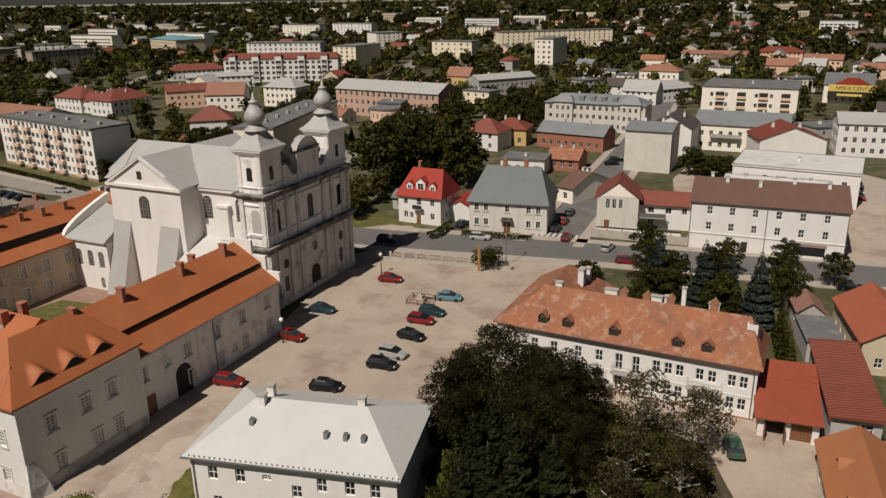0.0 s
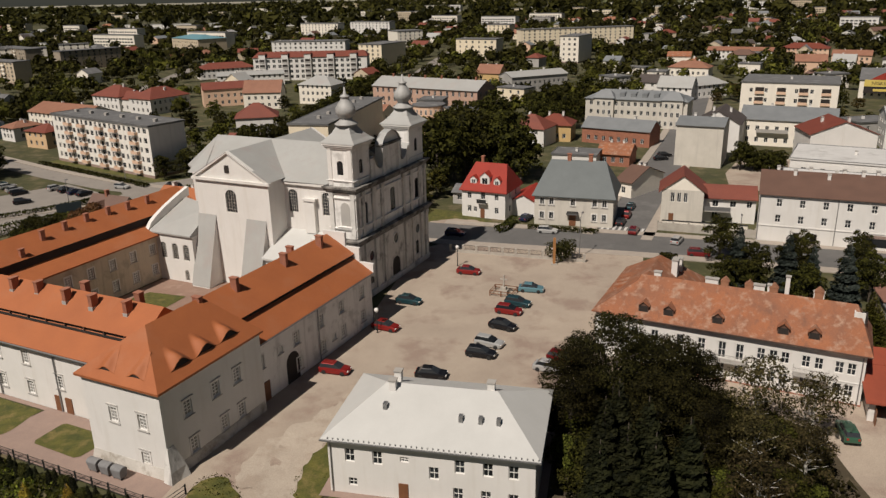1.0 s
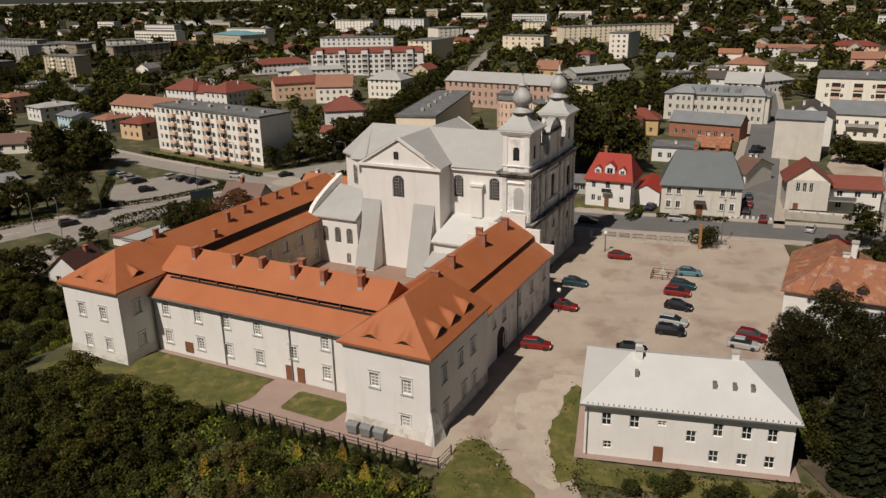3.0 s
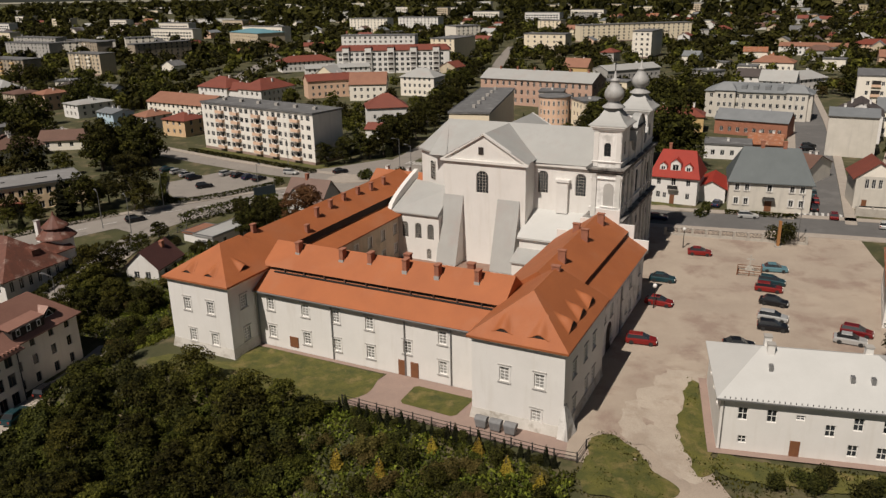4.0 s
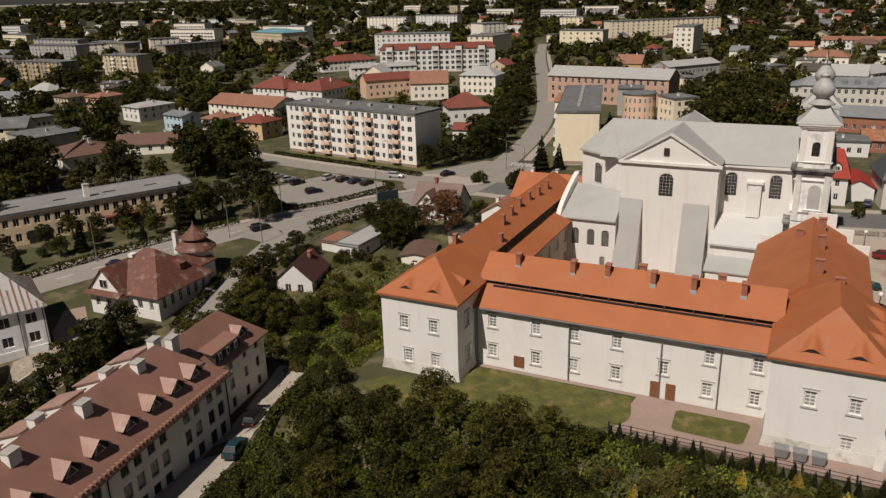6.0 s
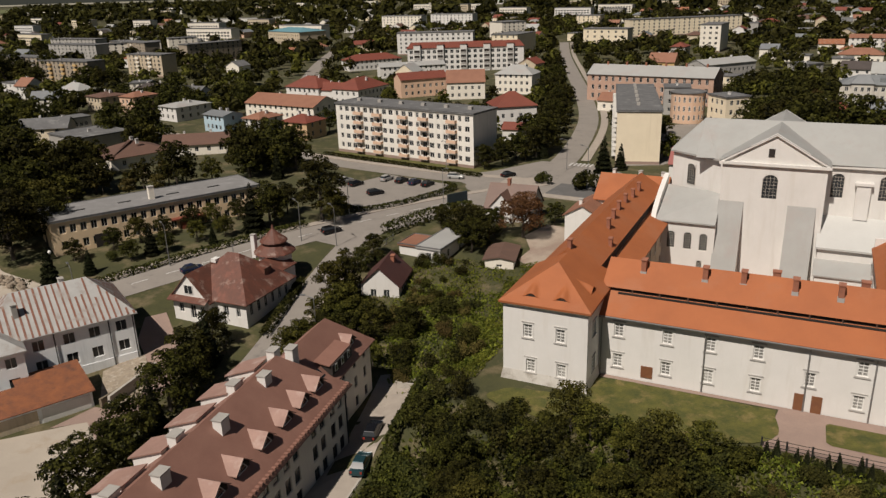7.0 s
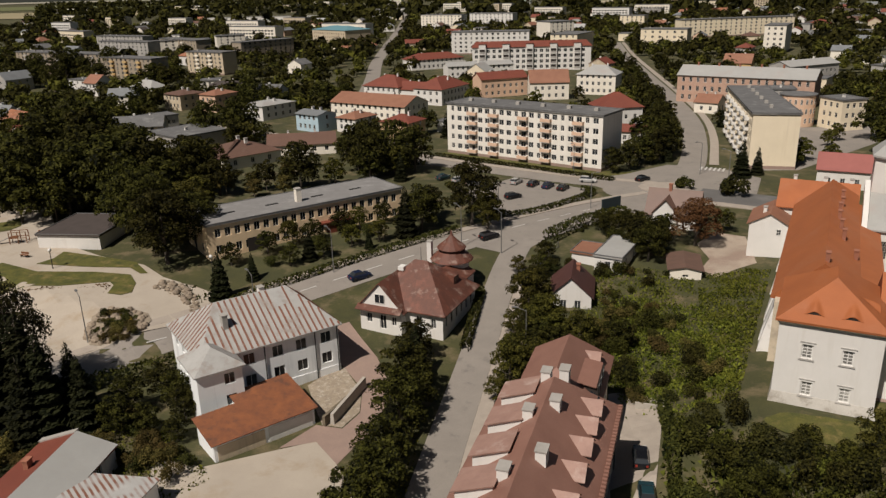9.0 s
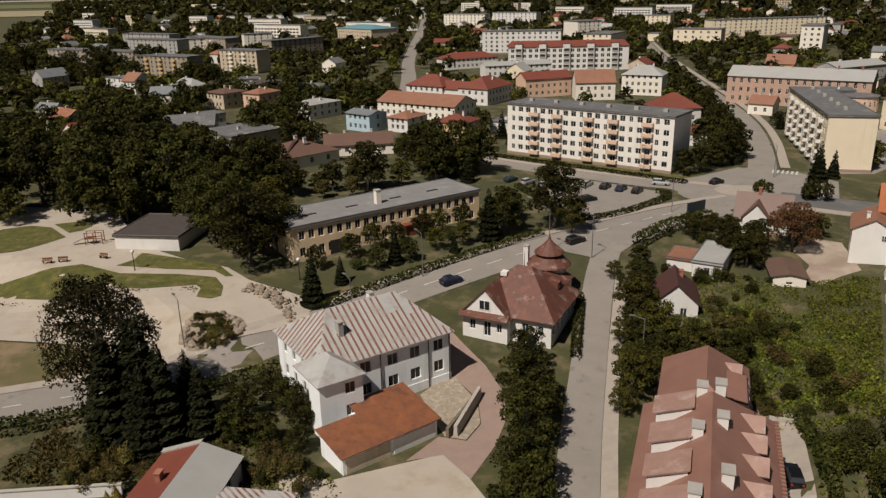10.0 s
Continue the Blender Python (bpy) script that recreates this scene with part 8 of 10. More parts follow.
grove(["olivebush", "shrub", "thicket"], [(-196.2, 113.8), (-197, 118.4), (-192.5, 119.4), (-189, 117.6), (-189.2, 114.6), (-193.4, 111.6)], 14, 0.28, 0.5, 96)
for x, y, s in ((-193.5, 138.5, 1.05), (-198.5, 145, 1.1), (-204.5, 151, 1.05), (-190.5, 146, 0.85)):
    plant("big", x, y, s)
grove(["shrub", "olivebush", "gold"], [(-196, 113), (-196.5, 118.5), (-190, 119), (-188.8, 116), (-192, 112.5)], 14, 0.3, 0.55, 95)
plant("copper", -95.4, 146.5, 1.08)
for x, y, s in ((-87, 217, 0.85), (-85, 227, 0.9), (-82, 239, 0.85), (-80, 252, 0.9), (-77, 266, 0.85), (-75, 280, 0.9), (-73, 296, 0.85), (-71, 312, 0.8), (-69, 330, 0.9), (-67, 350, 0.9), (-65, 372, 0.95), (-63, 395, 0.9), (-48, 360, 0.8), (-44, 392, 0.85), (-58, 420, 0.9), (-40, 430, 0.9)):
    plant("big", x, y, s * 0.75)
for x, y, s in ((-105.5, 139.5, 0.8), (-103.5, 143.5, 0.75), (-107.5, 144, 0.7), (-101, 148, 0.65), (-106, 150.5, 0.6), (-111, 152, 0.5), (-88.5, 153, 0.55), (-125.5, 133.5, 0.5), (-124, 139, 0.5)):
    plant("dark", x, y, s)
plant("big", -137.5, 159, 1.0)
plant("dark", -147.5, 154.5, 1.1)
plant("spruce", -150.5, 152.5, 1.1)
plant("green", -134.2, 156, 0.8)
plant("shrub", -88.5, 186.2, 1.1)
plant("shrub", -79.5, 179.5, 1.6, h=1.1)
for x, y, s in ((-71.7, 196, 1.05), (-66.8, 199, 0.75)):
    plant("spruce", x, y, s)
for x, y, s in ((-101.8, 203, 0.75), (-97, 207, 0.85), (-93, 212, 0.9), (-83.8, 222, 1.15), (-84, 230, 1.2), (-88, 238, 1.0), (-79, 240, 0.9)):
    plant("dark", x, y, s)
for x, y, s in ((-226, 166, 1.05), (-217, 168, 1.1), (-210, 162, 1.0), (-233, 178, 1.1), (-243, 181, 1.15), (-255, 178, 1.1), (-262, 168, 1.0), (-266, 150, 0.9), (-260, 186, 1.2), (-238, 170, 1.2), (-228, 174, 1.15), (-221, 178, 1.2), (-214, 180, 1.1), (-232, 188, 1.25), (-246, 182, 1.2), (-206, 190, 0.95), (-250, 200, 1.2)):
    plant("big", x, y, s)
for x, y, s in ((-199, 150, 1.05), (-195, 155, 1.15), (-203, 158, 1.1), (-207, 203, 1.1), (-219, 200, 1.2), (-198, 170, 0.9)):
    plant("green", x, y, s)
for i, (x, y, s) in enumerate(((-170.5, 138.5, 0.5), (-167.5, 141.0, 0.68), (-160.5, 147.0, 0.5), (-165.0, 142.0, 0.5), (-176, 133, 0.55), (-155.5, 149.5, 0.5), (-151, 154.5, 0.62), (-157, 146, 0.42), (-148, 160.5, 0.7), (-146, 164, 0.8))):
    plant(("dark", "spruce", "green")[i % 3], x, y, s)
grove(["big", "green", "dark", "olive"], [(-205, 184), (-186, 180), (-152, 205), (-152, 214), (-176, 232), (-206, 222)], 30, 0.55, 0.9, 9)
grove(["green", "dark", "big"], [(-270, 205), (-215, 205), (-205, 228), (-215, 262), (-270, 270)], 26, 0.7, 1.1, 93)
grove(["shrub", "olivebush"], [(-195, 116), (-190, 118), (-187, 114), (-191, 110.5), (-196, 112)], 9, 0.35, 0.6, 94)


def hedge(label, pts, w=1.1, h=1.2, per=60, cover=None, seed=1):
    """A clipped hedge along a line."""
    g = np.random.default_rng(seed)
    line = curve_points(pts, 1.0)
    out = []
    for a, b in zip(line, line[1:]):
        k = max(3, int((b - a).length * per))
        d = (b - a).normalized()
        nrm = np.array([-d.y, d.x, 0])
        t, q, r = g.random(k), g.uniform(-1, 1, k), g.random(k)
        top = g.random(k) < 0.45
        off = np.where(top, q, np.sign(q)) * w / 2
        z = np.where(top, h * (0.92 + 0.16 * g.random(k)), h * r)
        c = np.array(a) + np.outer(t, np.array(b - a)) + off[:, None] * nrm
        c[:, 2] = [zg(x, y) for x, y in c[:, :2]] + z
        s = 0.3 * (0.6 + 0.8 * g.random(k))[:, None]
        u = g.normal(size=(k, 3))
        u /= np.linalg.norm(u, axis=1)[:, None]
        v = np.cross(u, g.normal(size=(k, 3)))
        v /= np.linalg.norm(v, axis=1)[:, None]
        out.append(np.stack([c - u * s, c + v * s * 0.6, c + u * s, c - v * s * 0.6], 1))
    ob = new("hedge", quads("hedge", np.concatenate(out).reshape(-1, 3), cover or HEDGE))
    return tagged(ob, label, "hedge")


hedge("long dark green clipped hedge", [(-144, 192), (-131, 165), (-111, 180), (-111.5, 186)], 1.4, 1.0, 45)
hedge("clipped hedge before the block of flats", [(-149, 226), (-130, 213), (-103, 194)], 1.2, 0.9, 45, seed=2)
hedge("dark hedge along the road", [(-140, 155), (-170, 131), (-178, 124)], 1.4, 1.1, 45, seed=3)
hedge("tall hedge beside the lane corner", [(-123, 148), (-116, 156), (-106, 164)], 2.2, 2.2, 60, seed=4)
hedge("dark hedge beside the main road", [(-168, 114), (-186, 101), (-206, 91), (-225, 84)], 2.2, 1.8, 55, seed=5)
hedge("clipped hedge beside the villa", [(-138, 110), (-135.5, 128)], 1.2, 1.2, 50, seed=6)
hedge("low hedge along the corner house lawn", [(-6, 153), (3, 150), (8, 149)], 1.2, 0.8, 45, seed=7)
hedge("dark hedge beside the red-roofed house", [(-8.6, 157.5), (-11, 151.5), (-13, 150)], 1.4, 1.5, 60, seed=8)
hedge("trimmed hedge along the yard wall", [(-116.5, 70), (-114, 84), (-112.5, 95)], 1.1, 1.3, 60, seed=9)


def undergrowth(label, poly, n, size, cover, seed, tall=0.7):
    """Weeds and rough grass too many to count, as one mesh."""
    g = np.random.default_rng(seed)
    P = np.array(poly)
    c = g.uniform(P.min(0), P.max(0), (n * 3, 2))
    ok = np.zeros(len(c), bool)
    for (ax, ay), (bx, by) in zip(poly, poly[1:] + poly[:1]):
        ok ^= ((ay > c[:, 1]) != (by > c[:, 1])) & (c[:, 0] < (bx - ax) * (c[:, 1] - ay) / (by - ay + 1e-9) + ax)
    c = c[ok][:n]
    lump = np.array([noise.noise(Vector((x * 0.22, y * 0.22, seed))) + 0.5 * noise.noise(Vector((x * 0.7, y * 0.7, seed))) for x, y in c])
    keep = lump + 0.35 * g.normal(size=len(c)) > -0.22
    c, lump = c[keep], lump[keep]
    z = np.array([zg(x, y) for x, y in c]) + tall * np.clip(0.5 + lump, 0.05, 1.2) * g.random(len(c))
    p = np.column_stack([c, z])
    k = len(p)
    s = size * (0.5 + g.random(k))[:, None]
    up = np.column_stack([0.6 * g.normal(size=(k, 2)), np.full(k, 0.8)])
    v = np.cross(up, g.normal(size=(k, 3)))
    v /= np.linalg.norm(v, axis=1)[:, None]
    V = np.stack([p - up * s * 0.6, p + v * s * 0.4, p + up * s * 0.7, p - v * s * 0.4], 1)
    return tagged(new("undergrowth", quads("undergrowth", V.reshape(-1, 3), cover)), label, "undergrowth", kind="stuff")


BRIGHT = leafmat("weeds_green", (0.040, 0.056, 0.007), (0.190, 0.205, 0.030))
undergrowth("tangled bright green weeds and nettles", [(-104, 92), (-111, 90), (-117, 95), (-120, 116), (-112, 126), (-101, 122), (-98, 112)], 15000, 0.30, BRIGHT, 1, 1.1)
undergrowth("rough green garden plants on the slope", [xy(u, v) for u, v in ((-3, -6), (27, -4.5), (30, -25), (4, -28), (-4, -18))], 17000, 0.30, BRIGHT, 2, 1.0)
undergrowth("deep green ground cover on the garden slope", [xy(u, v) for u, v in ((-3, -5.4), (27, -4.2), (45, -8), (31, -30), (4, -30), (-5, -18))], 24000, 0.40, LEAFG, 13, 0.55)
undergrowth("dark undergrowth below the trees", [*[xy(u, v) for u, v in ((28, -8), (60, -8), (69, -2))], (-112, 94.5), (-126, 42), xy(30, -38)], 15000, 0.52, LEAFG, 3, 1.1)
undergrowth("rough grass around the old house", [(-172, 88), (-166, 80), (-174, 72), (-188, 82), (-184, 94)], 5000, 0.3, BRIGHT, 4, 0.6)
undergrowth("rough grass along the lane and villa", [(-147.5, 108), (-142.5, 110), (-144, 60), (-149, 60), (-147.5, 90)], 4000, 0.3, LEAF, 5, 0.6)
# near-black leaves add to the shade colour under these trees
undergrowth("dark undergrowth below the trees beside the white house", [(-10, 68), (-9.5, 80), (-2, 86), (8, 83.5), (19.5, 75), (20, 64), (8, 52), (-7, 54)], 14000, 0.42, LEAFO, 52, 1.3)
undergrowth("rough grass beside the white house", [(-37, 66), (-34, 52), (-8, 48), (-8, 60), (-32, 63)], 5000, 0.26, LEAF, 6, 0.45)
undergrowth("bright green weeds behind the gardens", [(-128, 104), (-117, 100), (-112, 97), (-104, 92), (-101, 122), (-99, 134), (-112, 137), (-127, 122)], 15000, 0.29, BRIGHT, 7, 0.9)
undergrowth("red and yellow bedding plants along the park lawn", [(-262, 133.4), (-236.6, 129.4), (-221.2, 126.2), (-213.4, 127.7), (-200.5, 129.1), (-199.6, 128.3), (-199.4, 125), (-200.2, 125), (-200.2, 127.8), (-213.4, 126.9), (-221.2, 125.4), (-262, 132.4)], 2600, 0.34, LEAFR, 8, 0.5)
undergrowth("garden flowers and shrubs beside the road", [(-204, 92), (-194, 86), (-190, 82), (-192, 78), (-206, 80)], 3500, 0.4, LEAFY, 9, 1.1)
undergrowth("weeds on the stony bed", [(-192.4, 131.4), (-185.7, 130.0), (-180.4, 127.0), (-179.9, 123.9), (-184.1, 123.9), (-189.7, 127.2)], 260, 0.5, HEDGE, 10, 0.5)
for i, p in enumerate(PATCHES):
    cx, cy = sum(q[0] for q in p) / len(p), sum(q[1] for q in p) / len(p)
    undergrowth("tufts of rough grass at the drive's edge", ragged([(cx + (x - cx) * 1.1, cy + (y - cy) * 1.06) for x, y in p], 0.8, i * 5.1), 2600 - 600 * i, 0.17, LEAF, 20 + i, 0.42)
undergrowth("bright green weeds along the abbey wall", [xy(60.5, -1), xy(60.8, 46), (-98, 134), (-104, 110), (-110, 90)], 14000, 0.28, BRIGHT, 12, 0.9)
for x, y in ((-47, 240), (-44, 246), (-36, 232), (-30, 240), (-50, 214), (-46, 206), (-54, 208)):
    plant("green", x, y, RT.uniform(0.5, 0.75))
grove(["shrub", "shrub", "dark"], [(12, 126), (38, 114), (36, 104), (30, 106), (16, 114)], 16, 0.5, 0.85, 84)


# ---- the town beyond ----
WHITEROOF = mat("white_coated_roof", (0.60, 0.59, 0.57), (0.52, 0.51, 0.49), 0.3, 0.6, spots=(0.42, 0.41, 0.39), spot_scale=0.2, fine=0.06)


def far(label, x, y, rot, L, D, h, wall, cover, kind, rise, floors, cols, along="x"):
    cat = "house" if L < 18 else "building"
    return house(cat, label, x, y, rot, L, D, h, wall, cover, kind, rise, floors, (cols[0], cols[1] if y < 330 and x + L < 10 else 0, 0, cols[3] if y < 330 and x > -160 else 0), (1.1, 1.5), "far", 0.0, category=cat, along=along,
                 chimneys=((L * 0.3, D * 0.6), (L * 0.7, D * 0.55)) if kind != "flat" else ((L * 0.5, D * 0.5),), chim=PLASTER, cap=y < 300)


far("white two-storey house with a red hipped roof", -187.0, 344.5, -30, 18.5, 14, 6.5, PLASTER, REDTILE, "hip", 4.0, (1.1, 4.1), (6, 4, 0, 3))
far("low white link between two red-roofed houses", -172.5, 337.5, -30, 12.0, 11, 5.6, PLASTER, REDTILE, "gable", 2.6, (1.1,), (3, 0, 0, 0))
far("white house with a long red hipped roof", -164.0, 329.5, -30, 14.0, 21, 6.8, PLASTER, REDTILE, "hip", 3.8, (1.1, 4.1), (4, 7, 0, 3), "y")
far("long cream building with a salmon tile roof", -193.7, 302.4, -30, 35.0, 15, 5.6, CREAM, SALMON, "gable", 3.0, (1.1, 3.7), (12, 4, 11, 3))
far("small ochre house with a red roof", -168.4, 254.5, -28, 11.0, 10, 5.8, mat("pale_ochre_plaster", (0.62, 0.43, 0.25), (0.55, 0.38, 0.22), 0.3, 0.85, 0.05), REDTILE, "hip", 1.9, (1.1, 3.9), (3, 2, 4, 2))
far("small white house with a pale red roof", -185.3, 268.6, -32, 8.5, 11, 5.0, PLASTER, SALMON, "hip", 1.6, (1.1, 3.2), (3, 2, 3, 2), "y")
far("pale blue box house with a low roof", -200.3, 272.6, -36, 11.3, 8.5, 6.0, mat("light_blue_plaster", (0.42, 0.55, 0.62), (0.38, 0.50, 0.57), 0.4, 0.85, 0.05), GREYROOF, "gable", 1.0, (1.1, 4.1), (4, 1, 4, 2))
far("white house with a pale low roof", -227.0, 299.0, -36, 11.7, 16, 5.6, PLASTER, ZINC, "hip", 1.2, (1.1, 3.6), (3, 4, 7, 2), "y")
far("tan cube house with a brown roof", -269.7, 328.4, -36, 12, 12, 6.5, BEIGE, BROWNROOF, "hip", 1.4, (1.1, 4.1), (4, 3, 6, 2))
far("peach cube house with a red roof", -250.8, 318.5, -29, 9.2, 12, 7.2, PEACH, SALMON, "hip", 1.5, (1.1, 4.3), (3, 3, 5, 2), "y")
far("grey cube house with a dark roof", -259.7, 357.0, 14, 14.5, 9, 6.0, GREYPL, DARKROOF, "hip", 1.4, (1.1, 4.1), (5, 2, 4, 2))
far("low grey flat-roofed building", -257, 270, 48, 16.5, 9, 4.5, GREYPL, FELT, "flat", 0, (1.6,), (8, 2, 0, 0))
far("low concrete building with a felt roof", -243.2, 246.9, -38, 19, 18, 4.5, CONCRETE, FELT, "flat", 0, (), (0, 0, 0, 0))
far("bungalow with a brown hipped roof", -217.2, 221.0, -45, 16, 18, 3.6, CREAM, BROWNROOF, "hip", 3.0, (1.1,), (6, 3, 5, 3))
far("cream bungalow with a brown gable roof", -198.5, 228.0, 12, 20, 11, 3.4, CREAM, BROWNROOF, "gable", 2.4, (1.1,), (5, 3, 5, 3))
OLDBEIGE = mat("weathered_beige_plaster", (0.36, 0.30, 0.225), (0.29, 0.245, 0.185), 0.3, 0.9, 0.05, streak=(0.24, 0.20, 0.16))
flats("tan block of flats with balconies", -351.3, 442.6, -28, 43.0, 11, 12.6, OLDBEIGE, 11, 5, 0, (2, 5, 8), far=True, accent=OCHRE)
flats("long weathered block of flats", -435.5, 501, -27, 83.0, 11, 12.6, OLDBEIGE, 20, 5, 0, (2, 6, 10, 14, 18), far=True, accent=GREYPL)
flats("weathered block of flats seen at an angle", -386.4, 612, -42, 58.0, 12, 12.6, OLDBEIGE, 13, 5, 0, (3, 8), far=True)
flats("grey weathered slab block of flats", -425.0, 592.3, -28, 55.0, 11, 12.6, GREYPL, 12, 5, 0, (), far=True)
flats("tan block of flats behind the willow", -300.0, 540, 50, 44.0, 11, 12.6, OLDBEIGE, 10, 5, 0, (), far=True)
flats("yellowish block of flats with balconies", -312, 470, -28, 30, 11, 12.6, BEIGE, 8, 5, 0, (2, 5), far=True)
flats("far grey slab block of flats", -470, 680, -28, 60, 11, 12, GREYPL, 12, 5, 0, (), far=True)
flats("cream stepped block of flats", -378.5, 584.1, 28, 40.5, 11, 12, CREAM, 8, 5, 0, (), far=True)
flats("cream stepped block of flats", -348.2, 633.7, 28, 22.3, 11, 12, CREAM, 4, 5, 0, (), far=True)
far("yellowish block with a turquoise sheet roof", -292, 733, -45, 52, 28, 11, BEIGE, mat("turquoise_sheet_roof", (0.13, 0.27, 0.31), (0.11, 0.23, 0.27), 0.3, 0.6), "hip", 3.0, (1.1, 4.1, 7.1), (14, 0, 0, 0))
far("long low white hall with a flat roof", -554.9, 1208.0, -3, 202.6, 16, 7, PLASTER, ZINC, "flat", 0, (2.1,), (36, 0, 0, 0))
flats("long white slab block of flats", -157, 563, -6, 54, 13, 15, PLASTER, 14, 5, 0, (), far=True)
flats("far cream slab block of flats", -204.4, 900.8, -28, 52.1, 12, 15, CREAM, 11, 5, 0, (), far=True)
flats("long white slab block of flats", -150.0, 916.1, -28, 53.8, 12, 15, PLASTER, 11, 5, 0, (), far=True)
flats("pale green block of flats seen end on", -77.4, 696.1, 28, 24.3, 22, 14, CREAM, 5, 5, 0, (), far=True)
far("building with an orange hipped roof", -176.3, 460.5, 28, 33.4, 14, 6, PLASTER, REDTILE, "hip", 3, (1.1, 4.1), (11, 4, 11, 4))
far("long white building with a pale roof", -153.5, 420.4, 15, 35.9, 12, 6, PLASTER, ZINC, "gable", 1.5, (1.1, 4.1), (12, 3, 11, 3))
far("salmon house with a red roof", -135.8, 342.6, 23, 21.9, 10, 8, PEACH, REDTILE, "gable", 2.5, (1.1, 4.1), (7, 3, 7, 3))
far("cream tenement with a tall tile roof", -115.5, 334.5, 2, 16.3, 11, 7.5, CREAM, SALMON, "gable", 4.5, (1.1, 4.1), (5, 3, 5, 3))
far("cream tenement with a pale hipped roof", -94.3, 350.5, -22, 17, 12, 8.8, CREAM, ZINC, "hip", 3.4, (1.1, 4.1, 7.0), (6, 3, 5, 3))
flats("long pale yellow block of flats", 29.5, 676.9, 14, 103.5, 12, 14, YELLOW, 22, 5, 0, (), far=True)
flats("tall pale block of flats beside the trees", 44.7, 525.9, -28, 12.9, 26, 17, CREAM, 3, 5, 0, (), far=True)
flats("block with coloured end walls", 5.5, 837.2, -28, 25.4, 14, 12, YELLOW, 5, 4, 0, (), far=True)
far("grey concrete block with a flat roof", 72.9, 1076.0, -28, 26.1, 16, 10, CONCRETE, FELT, "flat", 0, (1.1, 4.1, 7.1), (9, 5, 8, 5))
far("grey town house with a flat roof", -36.0, 283, -12, 9.0, 9, 9.5, GREYPL, FELT, "flat", 0, (1.1, 4.1, 7.1), (3, 2, 2, 2))
far("small cream house with a pinkish roof", -57.5, 296, -35, 8.6, 8, 4.2, CREAM, SALMON, "gable", 2.4, (1.1,), (2, 2, 0, 2))
far("narrow yellow town house with a flat roof", -23.1, 254.3, 17, 8.9, 10, 9.5, YELLOW, FELT, "flat", 0, (1.1, 4.1, 7.1), (3, 3, 2, 3))
far("long grey building with a pale roof", 3.4, 368.9, 28, 31.9, 12, 8.0, GREYPL, ZINC, "gable", 2.0, (1.1, 4.1, 7.1), (11, 3, 10, 3))
far("brick house with a grey roof", 18.9, 247.3, -32, 22.4, 10, 5.2, BRICK, GREYROOF, "gable", 2.6, (1.1, 4.1), (8, 3, 7, 3))
far("yellow house with a dark red roof", 4.1, 250.9, -17, 11.7, 10, 5.6, OCHRE, DARKRED, "hip", 2.8, (1.1, 4.1), (4, 3, 3, 3))
far("low white flat-roofed building", 5.0, 209.0, -18, 12.2, 9, 4, PLASTER, FELT, "flat", 0, (1.1,), (4, 2, 4, 2))
far("small brick house with a rusty roof", 18.1, 212.8, -24, 9.1, 9, 3.6, BRICK, RUSTTILE, "gable", 2.2, (1.1,), (3, 2, 3, 2))
far("low house with a brown roof", 16.9, 178.9, -45, 4.5, 14, 4.0, CREAM, BROWNROOF, "gable", 2.6, (1.1,), (1, 4, 1, 4))
far("tall building with a blank pale end wall", 39.2, 211.0, -24, 12.4, 14, 11.5, MATS["greyish_cream_plaster"], GREYROOF, "gable", 1.4, (), (0, 0, 0, 0))
pal = far("long greyish palace with a grey hipped roof", 25.0, 281.5, -25, 36.0, 11, 9.8, MATS["greyish_cream_plaster"], GREYROOF, "hip", 2.6, (1.1, 4.2, 7.2), (15, 3, 0, 0))
for x, w in ((3.5, 7.0), (27.5, 7.0)):
    part("bay", Mesh().box(x, -1.0, 0, x + w, 0, 10.2), MATS["greyish_cream_plaster"], pal)
    roof_pitched(pal, x - 0.2, -1.2, w + 0.4, 5.0, 10.2, 2.4, GREYROOF, 0.2, 2.0, name="bay_roof")
    for z in (1.1, 4.2, 7.2):
        for k in (1.5, 3.5, 5.5):
            add_window(pal, pose(x + k, -1.04, z, 0, 0, 0), 1.0, 1.6, "far")
for x in (13, 17, 21, 25):
    part("dormer", Mesh().rings([[(x - 0.9, 1.0, 10.0), (x + 0.9, 1.0, 10.0), (x + 0.9, 4.0, 10.0), (x - 0.9, 4.0, 10.0)], [(x - 0.9, 1.0, 11.6), (x + 0.9, 1.0, 11.6), (x + 0.9, 4.0, 12.0), (x - 0.9, 4.0, 12.0)]]), GREYROOF, pal)
lg = far("long cream two-storey building with a dark grey roof", 66.5, 239.5, -25, 27.0, 17, 8.2, CREAM, GREYROOF, "gable", 3.0, (1.1, 4.6), (9, 3, 0, 3))
part("balcony", Mesh().box(5, -1.3, 4.2, 14, 0, 4.4).box(5, -1.3, 4.4, 14, -1.2, 5.3), CONCRETE, lg)
far("white gabled house with a dark roof", 50.5, 231.5, -25, 12.5, 16, 8.6, PLASTER, DARKROOF, "gable", 3.6, (1.1, 4.6), (0, 2, 0, 2), "y")
far("white gabled house with a maroon roof", 76.5, 212.0, -6, 17.5, 14, 8.0, PLASTER, DARKRED, "gable", 3.4, (), (0, 0, 0, 0), "y")
far("white building with a stepped pale flat roof", 58.5, 181.0, -28, 27.0, 19, 7.8, PLASTER, WHITEROOF, "flat", 0, (1.1, 4.6), (6, 4, 0, 3))
far("low white annex with a pale roof", 52.5, 170.0, -24, 22.0, 9, 6.0, PLASTER, WHITEROOF, "flat", 0, (1.1,), (4, 3, 0, 3))
